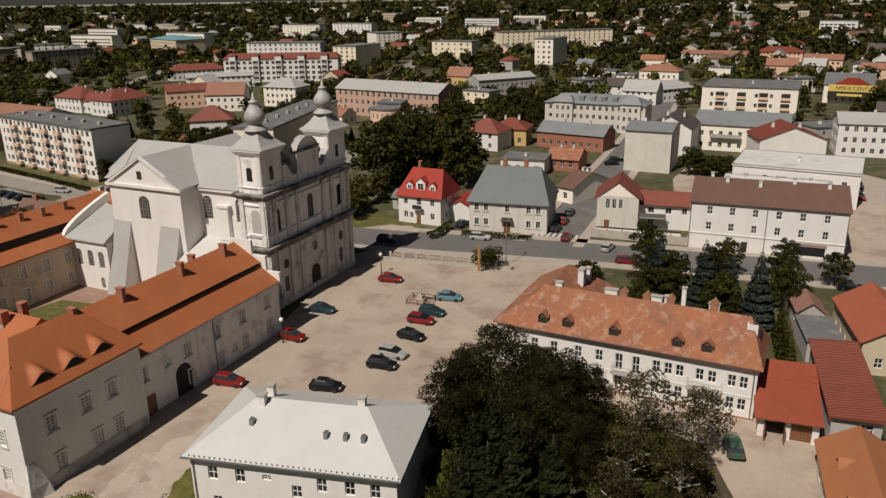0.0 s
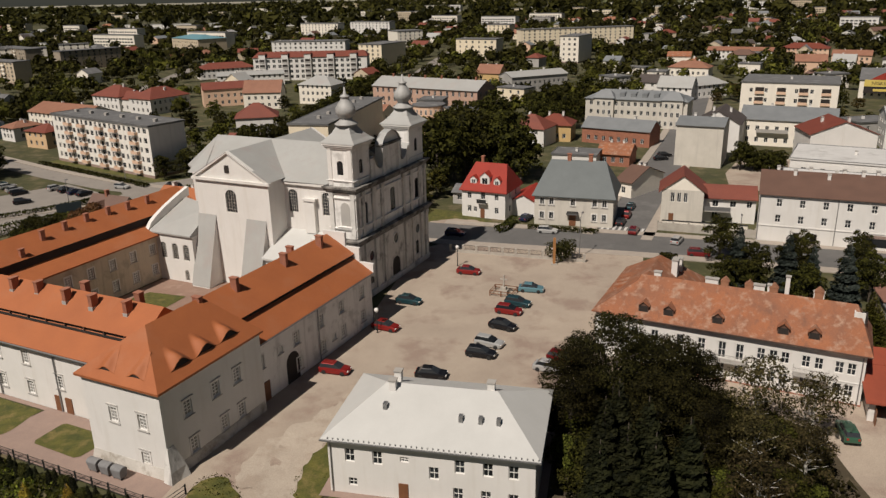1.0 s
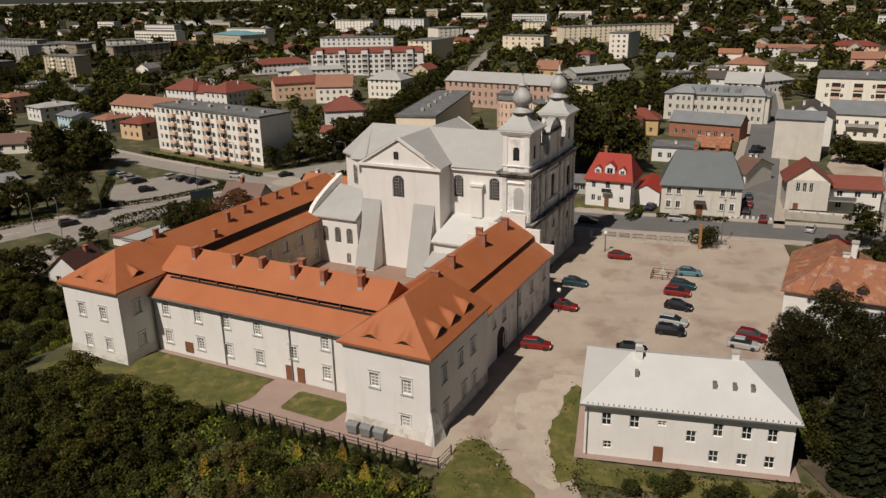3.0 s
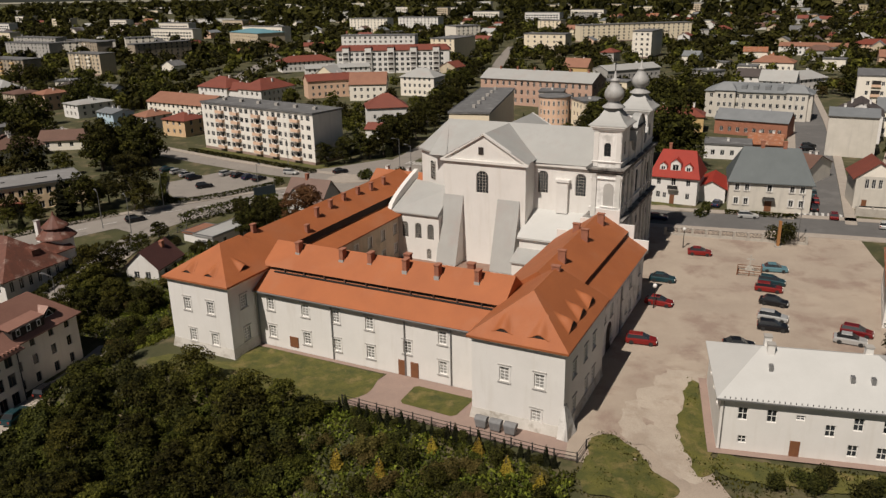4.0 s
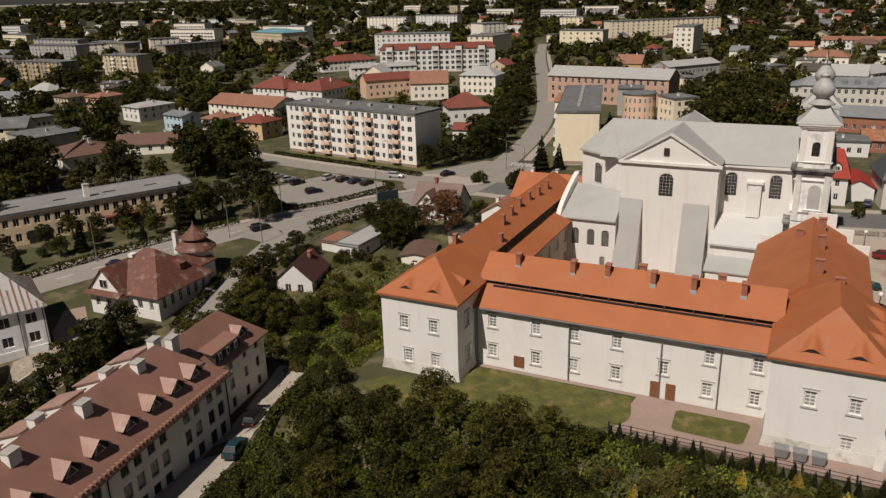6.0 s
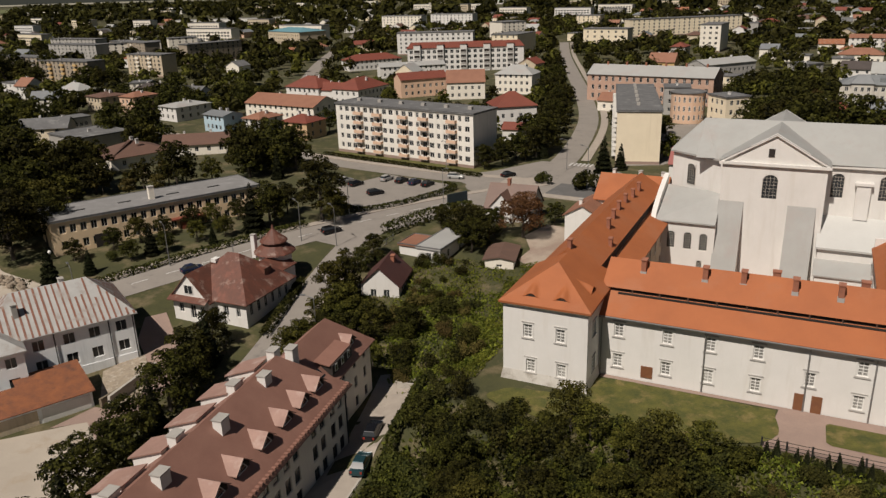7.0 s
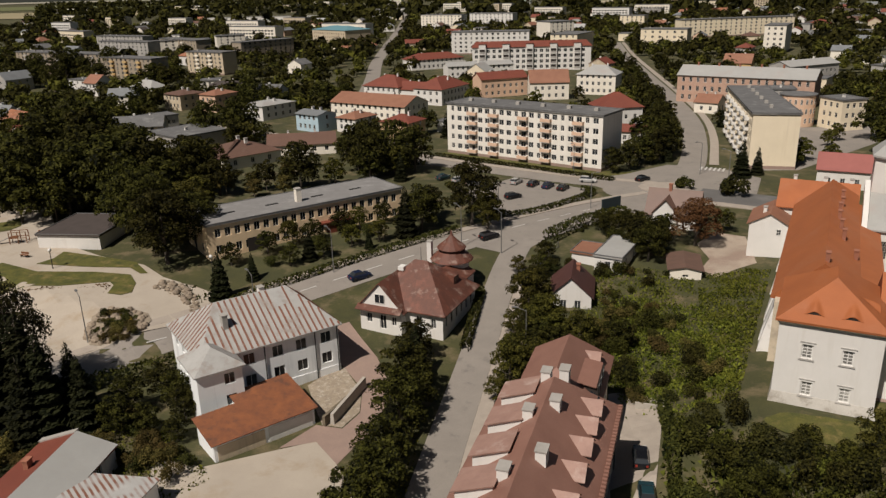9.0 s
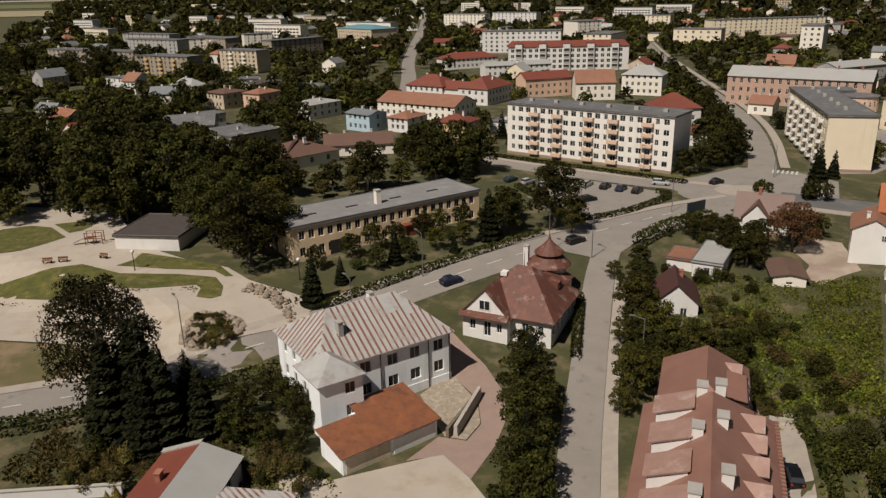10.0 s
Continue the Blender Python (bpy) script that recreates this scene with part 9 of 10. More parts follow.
far("long white town house with balconies", 104.5, 226.5, -18, 34.0, 13, 9.8, PLASTER, ZINC, "gable", 2.4, (1.1, 4.2, 7.3), (13, 3, 0, 3))
bl = far("cream three-storey block with loggias", 85.0, 294.0, -25, 33.0, 26, 12.6, CREAM, FELT, "flat", 0, (5.6, 9.2), (6, 3, 0, 3))
# loggia shade as dark panels, not cut into the wall
for x in (5, 12.5, 20, 27.5):
    for z in (5.2, 8.8):
        part("loggia", Mesh().box(x, -0.05, z, x + 3.0, 0.02, z + 2.2), DARKGAP, bl, "dark recessed loggia")
        part("railing", Mesh().box(x - 0.1, -0.6, z - 0.2, x + 3.1, -0.5, z + 0.8), PEACH, bl)
far("hall with a painted advertisement on its gable", 149.7, 336.0, -28, 18.7, 18, 8, CREAM, FELT, "gable", 4.0, (1.1,), (6, 5, 6, 5))
far("building with a dark red roof", 194.9, 537.9, -28, 29.4, 14, 6, PEACH, DARKRED, "hip", 3, (1.1, 4.1), (10, 4, 9, 4))
far("brick-coloured building with a salmon roof", 196.6, 466.9, -28, 20.9, 12, 7, PEACH, SALMON, "gable", 2.5, (1.1, 4.1), (7, 3, 6, 3))
far("white house with a pale gabled roof", 65.2, 341.3, -28, 14.8, 11, 6, PLASTER, ZINC, "gable", 4, (1.1, 4.1), (5, 3, 4, 3))
far("white house with a pale roof", 79.7, 340.0, 28, 21.3, 11, 6, PLASTER, ZINC, "hip", 3, (1.1, 4.1), (7, 3, 7, 3))
far("house with a pale orange roof", 93.7, 435.6, -28, 21.6, 12, 5, CREAM, SALMON, "hip", 3, (1.1,), (7, 3, 7, 3))
far("long white building with a salmon roof", 143.5, 531.9, -28, 41.2, 12, 6, PLASTER, SALMON, "gable", 2, (1.1, 4.1), (14, 3, 13, 3))
far("grey house with a flat roof", 53.3, 376.1, 28, 10.2, 12, 6, GREYPL, FELT, "flat", 0, (1.1, 4.1), (3, 3, 3, 3))
far("small house with an orange gable roof", -12.6, 415.3, -28, 13.5, 9, 6, OCHRE, SALMON, "gable", 4, (1.1,), (4, 2, 4, 2))
flats("yellow slab block of flats", -24.8, 570.0, -28, 32.0, 12, 14, YELLOW, 6, 4, 0, (), far=True)
flats("pale yellow block of flats seen end on", -90.7, 533.6, -28, 18.7, 30, 14, YELLOW, 4, 5, 0, (), far=True)


def round_house():
    r = root("building", "round peach-coloured corner building with narrow windows", "building", -31.5, 268, 0, 0)
    k = 20
    at = lambda a, d=0.0: ((5.6 - d) * math.cos(a), (5.6 - d) * math.sin(a))
    part("wall", Mesh().prism([at(2 * math.pi * i / k) for i in range(k)], -1, 10), PEACH, r)
    part("roof", Mesh().lathe(0, 0, [(5.9, 10.004), (5.9, 10.3), (0.4, 10.8)], k), FELT, r)
    for i in range(11, 20):
        a = 2 * math.pi * (i + 0.5) / k
        for z in (1.2, 4.2, 7.2):
            add_window(r, pose(*at(a, 0.02), z, 0, 0, math.degrees(a) + 90), 0.7, 1.7, "far")


round_house()
TAKEN.append((-31, 268, 7))


def red_flats():
    r = root("block_of_flats", "white block of flats with red roofs and dark balconies", "block of flats", -141, 450, 0, 0, "blocks of flats")
    L, D, h = 66, 13, 13.2
    zs = (1.3, 4.2, 7.1, 10.0)
    ops = [(2.2 + 3.3 * i, z, 1.7, 1.7) for i in range(19) for z in zs if i % 4 != 1]
    block(r, 0, 0, L, D, -1, h, PLASTER, [ops, [], [], []], "far")
    roof_pitched(r, 0, 0, L, D, h, 2.6, REDTILE, 0.5, 2.0)
    for i in range(1, 19, 4):
        x = 2.2 + 3.3 * i
        part("bay", Mesh().box(x - 1.9, -1.2, 0, x + 1.9, 0, 15.0), PLASTER, r)
        roof_pitched(r, x - 2.0, -1.3, 4.0, 4.5, 15.0, 1.0, REDTILE, 0.2, 1.2, name="bay_roof")
        # dark panels on the bays carry the loggias' shade
        for z in zs:
            part("loggia", Mesh().box(x - 1.5, -1.26, z - 0.2, x + 1.5, -1.2, z + 1.9), DARKGAP, r, "dark recessed loggia")
            part("railing", Mesh().box(x - 1.5, -1.36, z - 0.3, x + 1.5, -1.27, z + 0.6), GREYPL, r)
    take(-141, 450, 0, L, D)


red_flats()

# smaller houses and trees that fill the blocks between the streets
RH = random.Random(17)
WALLS = [PLASTER, CREAM, PLASTER, BEIGE, GREYPL, YELLOW, PEACH, CREAM]
ROOFS = [REDTILE, SALMON, BROWNROOF, GREYROOF, FELT, RUSTTILE, DARKROOF, REDTILE, ZINC]
LINES = [curve_points(p, 6.0) for p in (MAIN, SOUTHW, NORTH, WESTST, SIDE, AVENUE)]
ribbon("road_avenue", "long straight avenue between trees", AVENUE, 8, OLDASPH, 0.12)


def clear(x, y, r):
    if any((x - a) ** 2 + (y - b) ** 2 < (r + q) ** 2 for a, b, q in TAKEN):
        return False
    return not any((x - p.x) ** 2 + (y - p.y) ** 2 < (r + 5) ** 2 for ln in LINES for p in ln)


def spot(lo, hi, wide):
    """A place in the widening sector that the walk looks over."""
    y = lo + (hi - lo) * RH.random() ** 1.15
    return RH.uniform(-170 - y * wide, 40 + y * wide), y


count = 0
for _ in range(4000):
    x, y = spot(235, 1300, 0.62)
    x = x if RH.random() < 0.6 else RH.uniform(20, 60 + y * 0.62)
    L, D = RH.uniform(9, 16), RH.uniform(8, 11)
    if count < 290 and clear(x, y, 9):
        h = RH.choice((3.4, 5.8, 6.0, 6.4))
        kind = RH.choice(("hip", "gable", "gable", "flat"))
        cover = RH.choice(ROOFS) if kind != "flat" else FELT
        wall = RH.choice(WALLS)
        tone, top_ = wall.name.replace("_plaster", "").replace("_", " "), cover.name.replace("_", " ")
        lab = f"{tone} plastered house with {top_}"
        house("house", lab, x, y, RH.choice((-30, -25, -34, 10, 58, 62)) + RH.uniform(-6, 6), L, D, h, wall, cover, kind, RH.uniform(2.2, 3.6), (1.0, 3.9) if y < 520 else (), (3 if y < 420 else 0, 0, 0, 1 if y < 420 else 0),
              (1.1, 1.4), "far", 0.0, chimneys=((L * 0.4, D * 0.55),) if y < 480 else (), chim=PLASTER, cap=False)
        count += 1
count = 0
for _ in range(1600):
    x, y = spot(560, 2000, 0.55)
    L = RH.uniform(32, 60)
    if count < 64 and clear(x, y, 24):
        wall = RH.choice((PLASTER, CREAM, YELLOW, BEIGE, CREAM))
        r = root("block_of_flats", "far " + wall.name.replace("_plaster", "") + " slab block of flats", "block of flats", x, y, 0, RH.choice((-30, -34, 8, -28)), "blocks of flats")
        h = RH.choice((11.5, 14.0, 14.0))
        D, n = 11, int(L / 4)
        block(r, 0, 0, L, D, -1, h, wall, [], "far")
        part("roof", Mesh().box(-0.3, -0.3, h + 0.004, L + 0.3, D + 0.3, h + 0.4), FELT, r)
        band = Mesh()
        for j in range(int(h / 2.9)):
            for i in range(n):
                band.box(1.2 + (L - 2.4) * i / n, -0.05, 1.5 + 2.8 * j, 1.2 + (L - 2.4) * (i + 0.68) / n, 0.02, 2.9 + 2.8 * j)
        part("glazing", band, GLASS, r)["kind"] = "stuff"
        take(x, y, 0, L, D)
        count += 1


def middle_trees(n, x0, x1, y0, y1, kinds, seed, s0=0.6, s1=1.0):
    """Garden trees in the free ground of a stretch, past the counted ones: crowns joined by leaf colour."""
    g = random.Random(seed)
    done, crowns, stems = [], {}, Mesh()
    for _ in range(n * 30):
        x, y = g.uniform(x0, x1), g.uniform(y0, y1)
        u, v = uv(x, y)
        if len(done) >= n:
            break
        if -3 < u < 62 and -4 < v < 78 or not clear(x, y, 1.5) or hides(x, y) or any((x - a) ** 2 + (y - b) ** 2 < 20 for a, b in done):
            continue
        if any(a < x < b and c < y < d for a, b, c, d in ((-264, -176, 100, 162), (-144, -108, 162, 201), (-103, -72, 168, 200), (-40, 12, 78, 150), (50, 130, 100, 240))):
            continue
        done.append((x, y))
        src = g.choice(LOW[g.choice(kinds)])
        me = [o for o in src.children if o.name.split(".")[0] != "trunk"][0].data
        co = np.empty(len(me.vertices) * 3, np.float32)
        me.vertices.foreach_get("co", co)
        co = co.reshape(-1, 3, 3)[:: 1 if y < 240 else 2]
        if y >= 240:
            mid_ = co.mean(1, keepdims=True)
            co = mid_ + (co - mid_) * 1.3
        s, h, a = g.uniform(s0, s1), g.uniform(0.85, 1.15), g.uniform(0, 6.28)
        c, q = math.cos(a) * s, math.sin(a) * s
        turned = np.stack([co[..., 0] * c - co[..., 1] * q + x, co[..., 0] * q + co[..., 1] * c + y, co[..., 2] * s * h + zg(x, y)], -1)
        crowns.setdefault(me.materials[0].name, []).append(turned.reshape(-1, 3))
        k = 0.28 * s
        stems.tube((x, y, zg(x, y) - 0.3), (x, y, zg(x, y) + 4.5 * s), k, k * 0.4, 4)
    for name, parts in crowns.items():
        tone = name.replace("leaves_", "").replace("needles_dark", "dark needled").replace("_", " ")
        tagged(new("garden_trees", triangles("garden_trees", np.concatenate(parts).reshape(-1, 3, 3), bpy.data.materials[name])), f"{tone} trees in the gardens between the houses", "trees", kind="stuff")
    tagged(new("tree_stems", stems.data("tree_stems", BARK)), "brown stems of the garden trees", "trees", kind="stuff")


middle_trees(105, -290, -150, 196, 345, ["big", "dark", "dark", "green", "spruce"], 1, 0.6, 1.0)
middle_trees(50, -150, -40, 205, 345, ["dark", "green", "spruce", "dark"], 2, 0.55, 0.9)
middle_trees(50, -320, -205, 160, 270, ["big", "big", "green"], 3, 0.8, 1.1)
middle_trees(60, -20, 170, 235, 345, ["dark", "green", "big", "olive"], 4, 0.5, 0.9)


def woods(name, label, n, lo, hi, wide, per, size, cover, seed, s0=3.0, s1=5.0):
    """Trees that stand too far off to be told apart, as one mesh."""
    g = np.random.default_rng(seed)
    out = []
    made = 0
    for _ in range(n * 4):
        x, y = spot(lo, hi, wide)
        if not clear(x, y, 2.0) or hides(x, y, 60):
            continue
        made += 1
        r = g.uniform(s0, s1)
        hgt = r * g.uniform(1.5, 2.2)
        k = per
        d = g.normal(size=(k, 3))
        d /= np.linalg.norm(d, axis=1)[:, None]
        d[:, 2] = np.abs(d[:, 2]) * np.where(g.random(k) < 0.25, -0.5, 1)
        lump = 0.75 + 0.35 * np.sin(d[:, 0] * 5 + x) * np.cos(d[:, 1] * 5 + y) + 0.08 * g.normal(size=k)
        c = np.array([x, y, hgt * 0.5]) + d * np.array([r, r, hgt * 0.5]) * lump[:, None]
        nr = d + 0.6 * g.normal(size=(k, 3))
        t = np.cross(nr, g.normal(size=(k, 3)))
        t /= np.linalg.norm(t, axis=1)[:, None]
        b = np.cross(d, t)
        s = size * r / 4 * (0.6 + 0.8 * g.random(k))[:, None]
        out.append(np.stack([c - t * s, c + b * s * 0.7, c + t * s, c - b * s * 0.7], 1))
        if made >= n:
            break
    return tagged(new(name, quads(name, np.concatenate(out).reshape(-1, 3), cover)), label, "trees", kind="stuff")


woods("town_trees", "dark green trees between the town houses", 520, 300, 560, 0.62, 120, 1.15, LEAFD, 1, 2.6, 4.8)
woods("town_trees", "green trees between the town houses", 330, 300, 560, 0.62, 120, 1.15, LEAF, 2, 2.4, 4.4)
woods("far_trees", "dark trees among the far town houses", 1700, 520, 1150, 0.6, 50, 1.75, LEAFD, 3, 3.4, 6.0)
woods("far_trees", "green trees among the far town houses", 800, 520, 1150, 0.6, 50, 1.75, LEAF, 4, 3.0, 5.4)
woods("far_woods", "far dark woods round the town", 1700, 1100, 3400, 0.55, 30, 2.6, LEAFD, 5, 5.0, 12.0)
FIELD = mat("dry_field", (0.30, 0.25, 0.15), (0.24, 0.21, 0.12), 0.01, 0.95, fine=0.1)
# pale grey-brown puts the haze of distance into the field colour
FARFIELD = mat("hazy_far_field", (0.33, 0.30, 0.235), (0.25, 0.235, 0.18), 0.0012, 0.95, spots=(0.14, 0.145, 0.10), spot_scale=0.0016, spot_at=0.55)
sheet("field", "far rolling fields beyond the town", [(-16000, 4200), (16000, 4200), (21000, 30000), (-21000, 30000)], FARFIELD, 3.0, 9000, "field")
FIELDG = mat("green_field", (0.12, 0.13, 0.05), (0.10, 0.11, 0.04), 0.01, 0.95, fine=0.1)
for i, (x, y, w, d) in enumerate(((-1150, 1900, 420, 500), (-1500, 2900, 900, 700), (-700, 2700, 380, 380), (-200, 3300, 500, 500), (900, 2600, 500, 600), (1500, 1900, 500, 500))):
    sheet("field", "far pale harvested field" if i % 3 else "far dry grass field", [(x - w, y - d * 0.6), (x + w * 0.8, y - d * 0.5), (x + w, y + d * 0.6), (x - w * 0.9, y + d * 0.5)], FIELD if i % 3 != 1 else FIELDG, 1.2, 900, "field")


# ---- cars ----
PAINTS = {
    "red": (0.225, 0.017, 0.015), "darkred": (0.16, 0.012, 0.014), "black": (0.012, 0.012, 0.014), "silver": (0.42, 0.42, 0.41), "teal": (0.12, 0.24, 0.28),
    "darkteal": (0.02, 0.055, 0.065), "darkblue": (0.02, 0.03, 0.07), "green": (0.045, 0.12, 0.075),
}
CARS = {}
WHEEL = Mesh().rings([[(0.31 * math.cos(a * math.pi / 6), y, 0.31 * math.sin(a * math.pi / 6)) for a in range(12)] for y in (0.1, -0.1)]).data("wheel", TYRE)


def car(paint, estate):
    """A family car along x: lower body, glazed cabin, roof, wheels and lights."""
    names = {"darkred": "dark red", "darkteal": "dark teal", "darkblue": "dark blue"}
    t = tagged(new("car"), names.get(paint, paint) + (" estate car" if estate else " hatchback car") + " parked on the ground", "car")
    m = mat("car_paint_" + paint, PAINTS[paint], PAINTS[paint], 1, 0.25, metal=0.3)
    ring = lambda x, w, z0, z1: [(x, -w, z0), (x, w, z0), (x, w, z0 + (z1 - z0) * 0.75), (x, w * 0.9, z1), (x, -w * 0.9, z1), (x, -w, z0 + (z1 - z0) * 0.75)]
    body = Mesh().rings([ring(-2.1, 0.72, 0.35, 0.75), ring(-2.0, 0.84, 0.25, 0.95), ring(-0.9, 0.87, 0.22, 0.98), ring(0.9, 0.87, 0.22, 0.95), ring(1.9, 0.82, 0.25, 0.80), ring(2.1, 0.66, 0.35, 0.62)])
    part("body", body, m, t, smooth=False)
    back = -1.95 if estate else -1.7
    rear = -1.75 if estate else -1.15
    lo = [(back, -0.78, 0.94), (1.05, -0.78, 0.93), (1.05, 0.78, 0.93), (back, 0.78, 0.94)]
    hi = [(rear, -0.62, 1.42), (0.15, -0.62, 1.42), (0.15, 0.62, 1.42), (rear, 0.62, 1.42)]
    part("cabin_glass", Mesh().rings([lo, hi]), GLASS, t)
    part("roof", Mesh().rings([[(x, y * 1.02, z + 0.004) for x, y, z in hi], [(x * 0.96, y * 0.92, z + 0.06) for x, y, z in hi]]), m, t)
    for x in (-1.3, 1.3):
        for y in (-0.8, 0.8):
            part("wheel", WHEEL, None, t, at=pose(x, y, 0.31))
    for y in (-0.58, 0.58):
        part("headlight", Mesh().box(1.98, y - 0.16, 0.58, 2.09, y + 0.16, 0.72), WHITE, t)
        part("tail_light", Mesh().box(-2.12, y - 0.12, 0.6, -2.0, y + 0.12, 0.85), MATS["bright_red_roof"], t)
    return t


def park(x, y, paint, rot, estate=None):
    estate = RT.random() < 0.4 if estate is None else estate
    key = (paint, estate)
    m = pose(x, y, zg(x, y) + 0.1, 0, 0, rot)
    if key not in CARS:
        CARS[key] = car(paint, estate)
        CARS[key].matrix_basis = m
    else:
        copy_thing(CARS[key], m)


for x, y, c, a in ((-18.6, 126.3, "red", -15), (-8.3, 117.6, "teal", -12), (-10.9, 111.7, "darkteal", -25), (-12.5, 108.6, "red", -22), (-13.7, 103.0, "black", -28), (-15.9, 97.3, "silver", -26), (-17.1, 94.0, "black", -18),
                   (-6.2, 92.2, "darkred", -30), (-8.3, 89.6, "silver", -25), (-28.3, 113.1, "darkteal", -20), (-31.1, 103.1, "red", -25), (-36.5, 89.6, "red", -15), (-23.7, 88.1, "black", -10), (23.3, 74.5, "green", 80)):
    park(x, y, c, a)
for x, y, c, a in ((18.2, 167.0, "darkteal", 68), (16.0, 160.4, "red", 68), (13.7, 155.1, "black", 68), (15.1, 148.8, "darkred", 68), (39.5, 222.3, "black", 10), (37.2, 217.6, "black", 10), (29.5, 193.6, "silver", 70),
                   (-5.9, 159.1, "darkblue", 60), (-2.3, 149.6, "silver", -15), (22.1, 142.1, "silver", 60), (24.1, 134.3, "darkred", -15), (58.0, 120.4, "black", -15), (93.1, 191.8, "black", -30), (90.7, 186.7, "darkblue", -30), (88.6, 181.8, "silver", -30), (86.4, 176.7, "red", -30), (-21.2, 148.7, "darkblue", -15)):
    park(x, y, c, a)
for x, y, c, a in ((-128.3, 179.0, "black", 35), (-127.0, 192.6, "silver", 60), (-123.0, 190.3, "black", 60), (-119.6, 188.2, "darkblue", 60), (-116.2, 186.2, "black", 60), (-109.4, 193.1, "silver", -18), (-96.0, 193.8, "black", 40),
                   (-145.3, 197.9, "darkteal", 50), (-141.2, 195.0, "silver", 50), (-137.4, 191.4, "silver", 50), (-134.2, 188.0, "black", 50), (-156.9, 133.2, "darkblue", 38), (-117.6, 82.5, "black", 82), (-118.2, 76, "darkteal", 82), (-134.0, 150.5, "black", 37)):
    park(x, y, c, a)


# ---- street furniture ----
def lamp_mesh():
    t = tagged(new("street_lamp"), "tall grey metal street lamp with an arm", "street lamp")
    part("pole", Mesh().tube((0, 0, 0), (0, 0, 8.0), 0.1, 0.06, 8), METAL, t)
    part("arm", Mesh().tube((0, 0, 7.9), (1.5, 0, 8.4), 0.05, 0.04, 6), METAL, t)
    part("lamp_head", Mesh().box(1.3, -0.16, 8.3, 2.1, 0.16, 8.46), METAL, t)
    return t


lamp = None
for x, y, a in ((-139.3, 146.2, 130), (-162.0, 135.6, 130), (-132.0, 161.6, 310), (-111.8, 170, 310), (-76.5, 190, 150), (-171.6, 119, 130), (-131.8, 143.2, 130), (-129.1, 107.5, 170), (-112.0, 201.5, 240), (-80.5, 200, 200), (2, 134, 70), (30, 131, 70), (-40, 150, 70), (-196, 112, 130)):
    m = pose(x, y, zg(x, y), 0, 0, a)
    if lamp is None:
        lamp = lamp_mesh()
        lamp.matrix_basis = m
    else:
        copy_thing(lamp, m)
for x, y in ((-32.2, 101.8), (-20.6, 130.2), (-214, 136), (-183.5, 134)):
    t = root("park_lamp", "white globe lamp on a dark post", "lamp", x, y, zg(x, y))
    part("post", Mesh().lathe(0, 0, [(0.14, 0), (0.09, 0.5), (0.06, 3.4)], 8), DARKMETAL, t)
    part("globe", Mesh().lathe(0, 0, [(0.1, 3.4), (0.27, 3.55), (0.33, 3.75), (0.27, 3.98), (0.08, 4.1)], 10), WHITE, t, smooth=True)

post = root("post", "orange-painted wooden post by the fence", "post", -3.1, 130.4, 0)
part("shaft", Mesh().box(-0.22, -0.22, 0, 0.22, 0.22, 5.2), mat("orange_paint", (0.36, 0.17, 0.05), (0.3, 0.14, 0.05), 2, 0.7), post)
part("base", Mesh().box(-0.5, -0.5, 0, 0.5, 0.5, 0.4), STONE, post)
monument = root("monument", "small stone cross monument inside a wooden railing", "monument", -12.9, 116.6, 0.06, -20)
part("pedestal", Mesh().box(-0.7, -0.7, 0, 0.7, 0.7, 0.8).box(-0.45, -0.45, 0.802, 0.45, 0.45, 1.3), STONE, monument)
part("cross", Mesh().box(-0.11, -0.11, 1.3, 0.11, 0.11, 3.3).box(-0.6, -0.09, 2.5, 0.6, 0.09, 2.72), STONE, monument)
for x in (-1.9, 0, 1.9):
    for y in (-1.5, 1.5):
        part("rail_post", Mesh().box(x - 0.07, y - 0.07, 0, x + 0.07, y + 0.07, 1.0), WOODDOOR, monument)
for y in (-1.5, 1.5):
    for z in (0.45, 0.9):
        part("rail", Mesh().box(-1.9, y - 0.04, z, 1.9, y + 0.04, z + 0.1), WOODDOOR, monument)
for x in (-1.9, 1.9):
    for z in (0.45, 0.9):
        part("rail", Mesh().box(x - 0.04, -1.45, z, x + 0.04, 1.45, z + 0.1), WOODDOOR, monument)
for i, (x, y) in enumerate(((-58.7, 67.9), (-57.1, 67.2), (-55.5, 66.5))):
    t = root("waste_container", "grey metal waste container with a rounded lid", "waste container", x, y, 0.15, -24, "waste containers")
    part("bin", Mesh().rings([[(-0.55, -0.4, 0.15), (0.55, -0.4, 0.15), (0.55, 0.4, 0.15), (-0.55, 0.4, 0.15)], [(-0.68, -0.5, 1.05), (0.68, -0.5, 1.05), (0.68, 0.5, 1.05), (-0.68, 0.5, 1.05)]]), mat("dull_zinc", (0.20, 0.20, 0.20), (0.15, 0.15, 0.15), 1.5, 0.75, fine=0.2), t)
    lid = Mesh()
    lid.rings([[(x_, 0.52 * math.cos(math.pi * k / 8), 1.06 + 0.35 * math.sin(math.pi * k / 8)) for k in range(9)] for x_ in (-0.7, 0.7)])
    part("lid", lid, mat("dull_zinc", (0.20, 0.20, 0.20), (0.15, 0.15, 0.15), 1.5, 0.75, fine=0.2), t)
    for x_ in (-0.5, 0.5):
        part("caster", Mesh().box(x_ - 0.06, -0.35, 0, x_ + 0.06, -0.2, 0.15), TYRE, t)


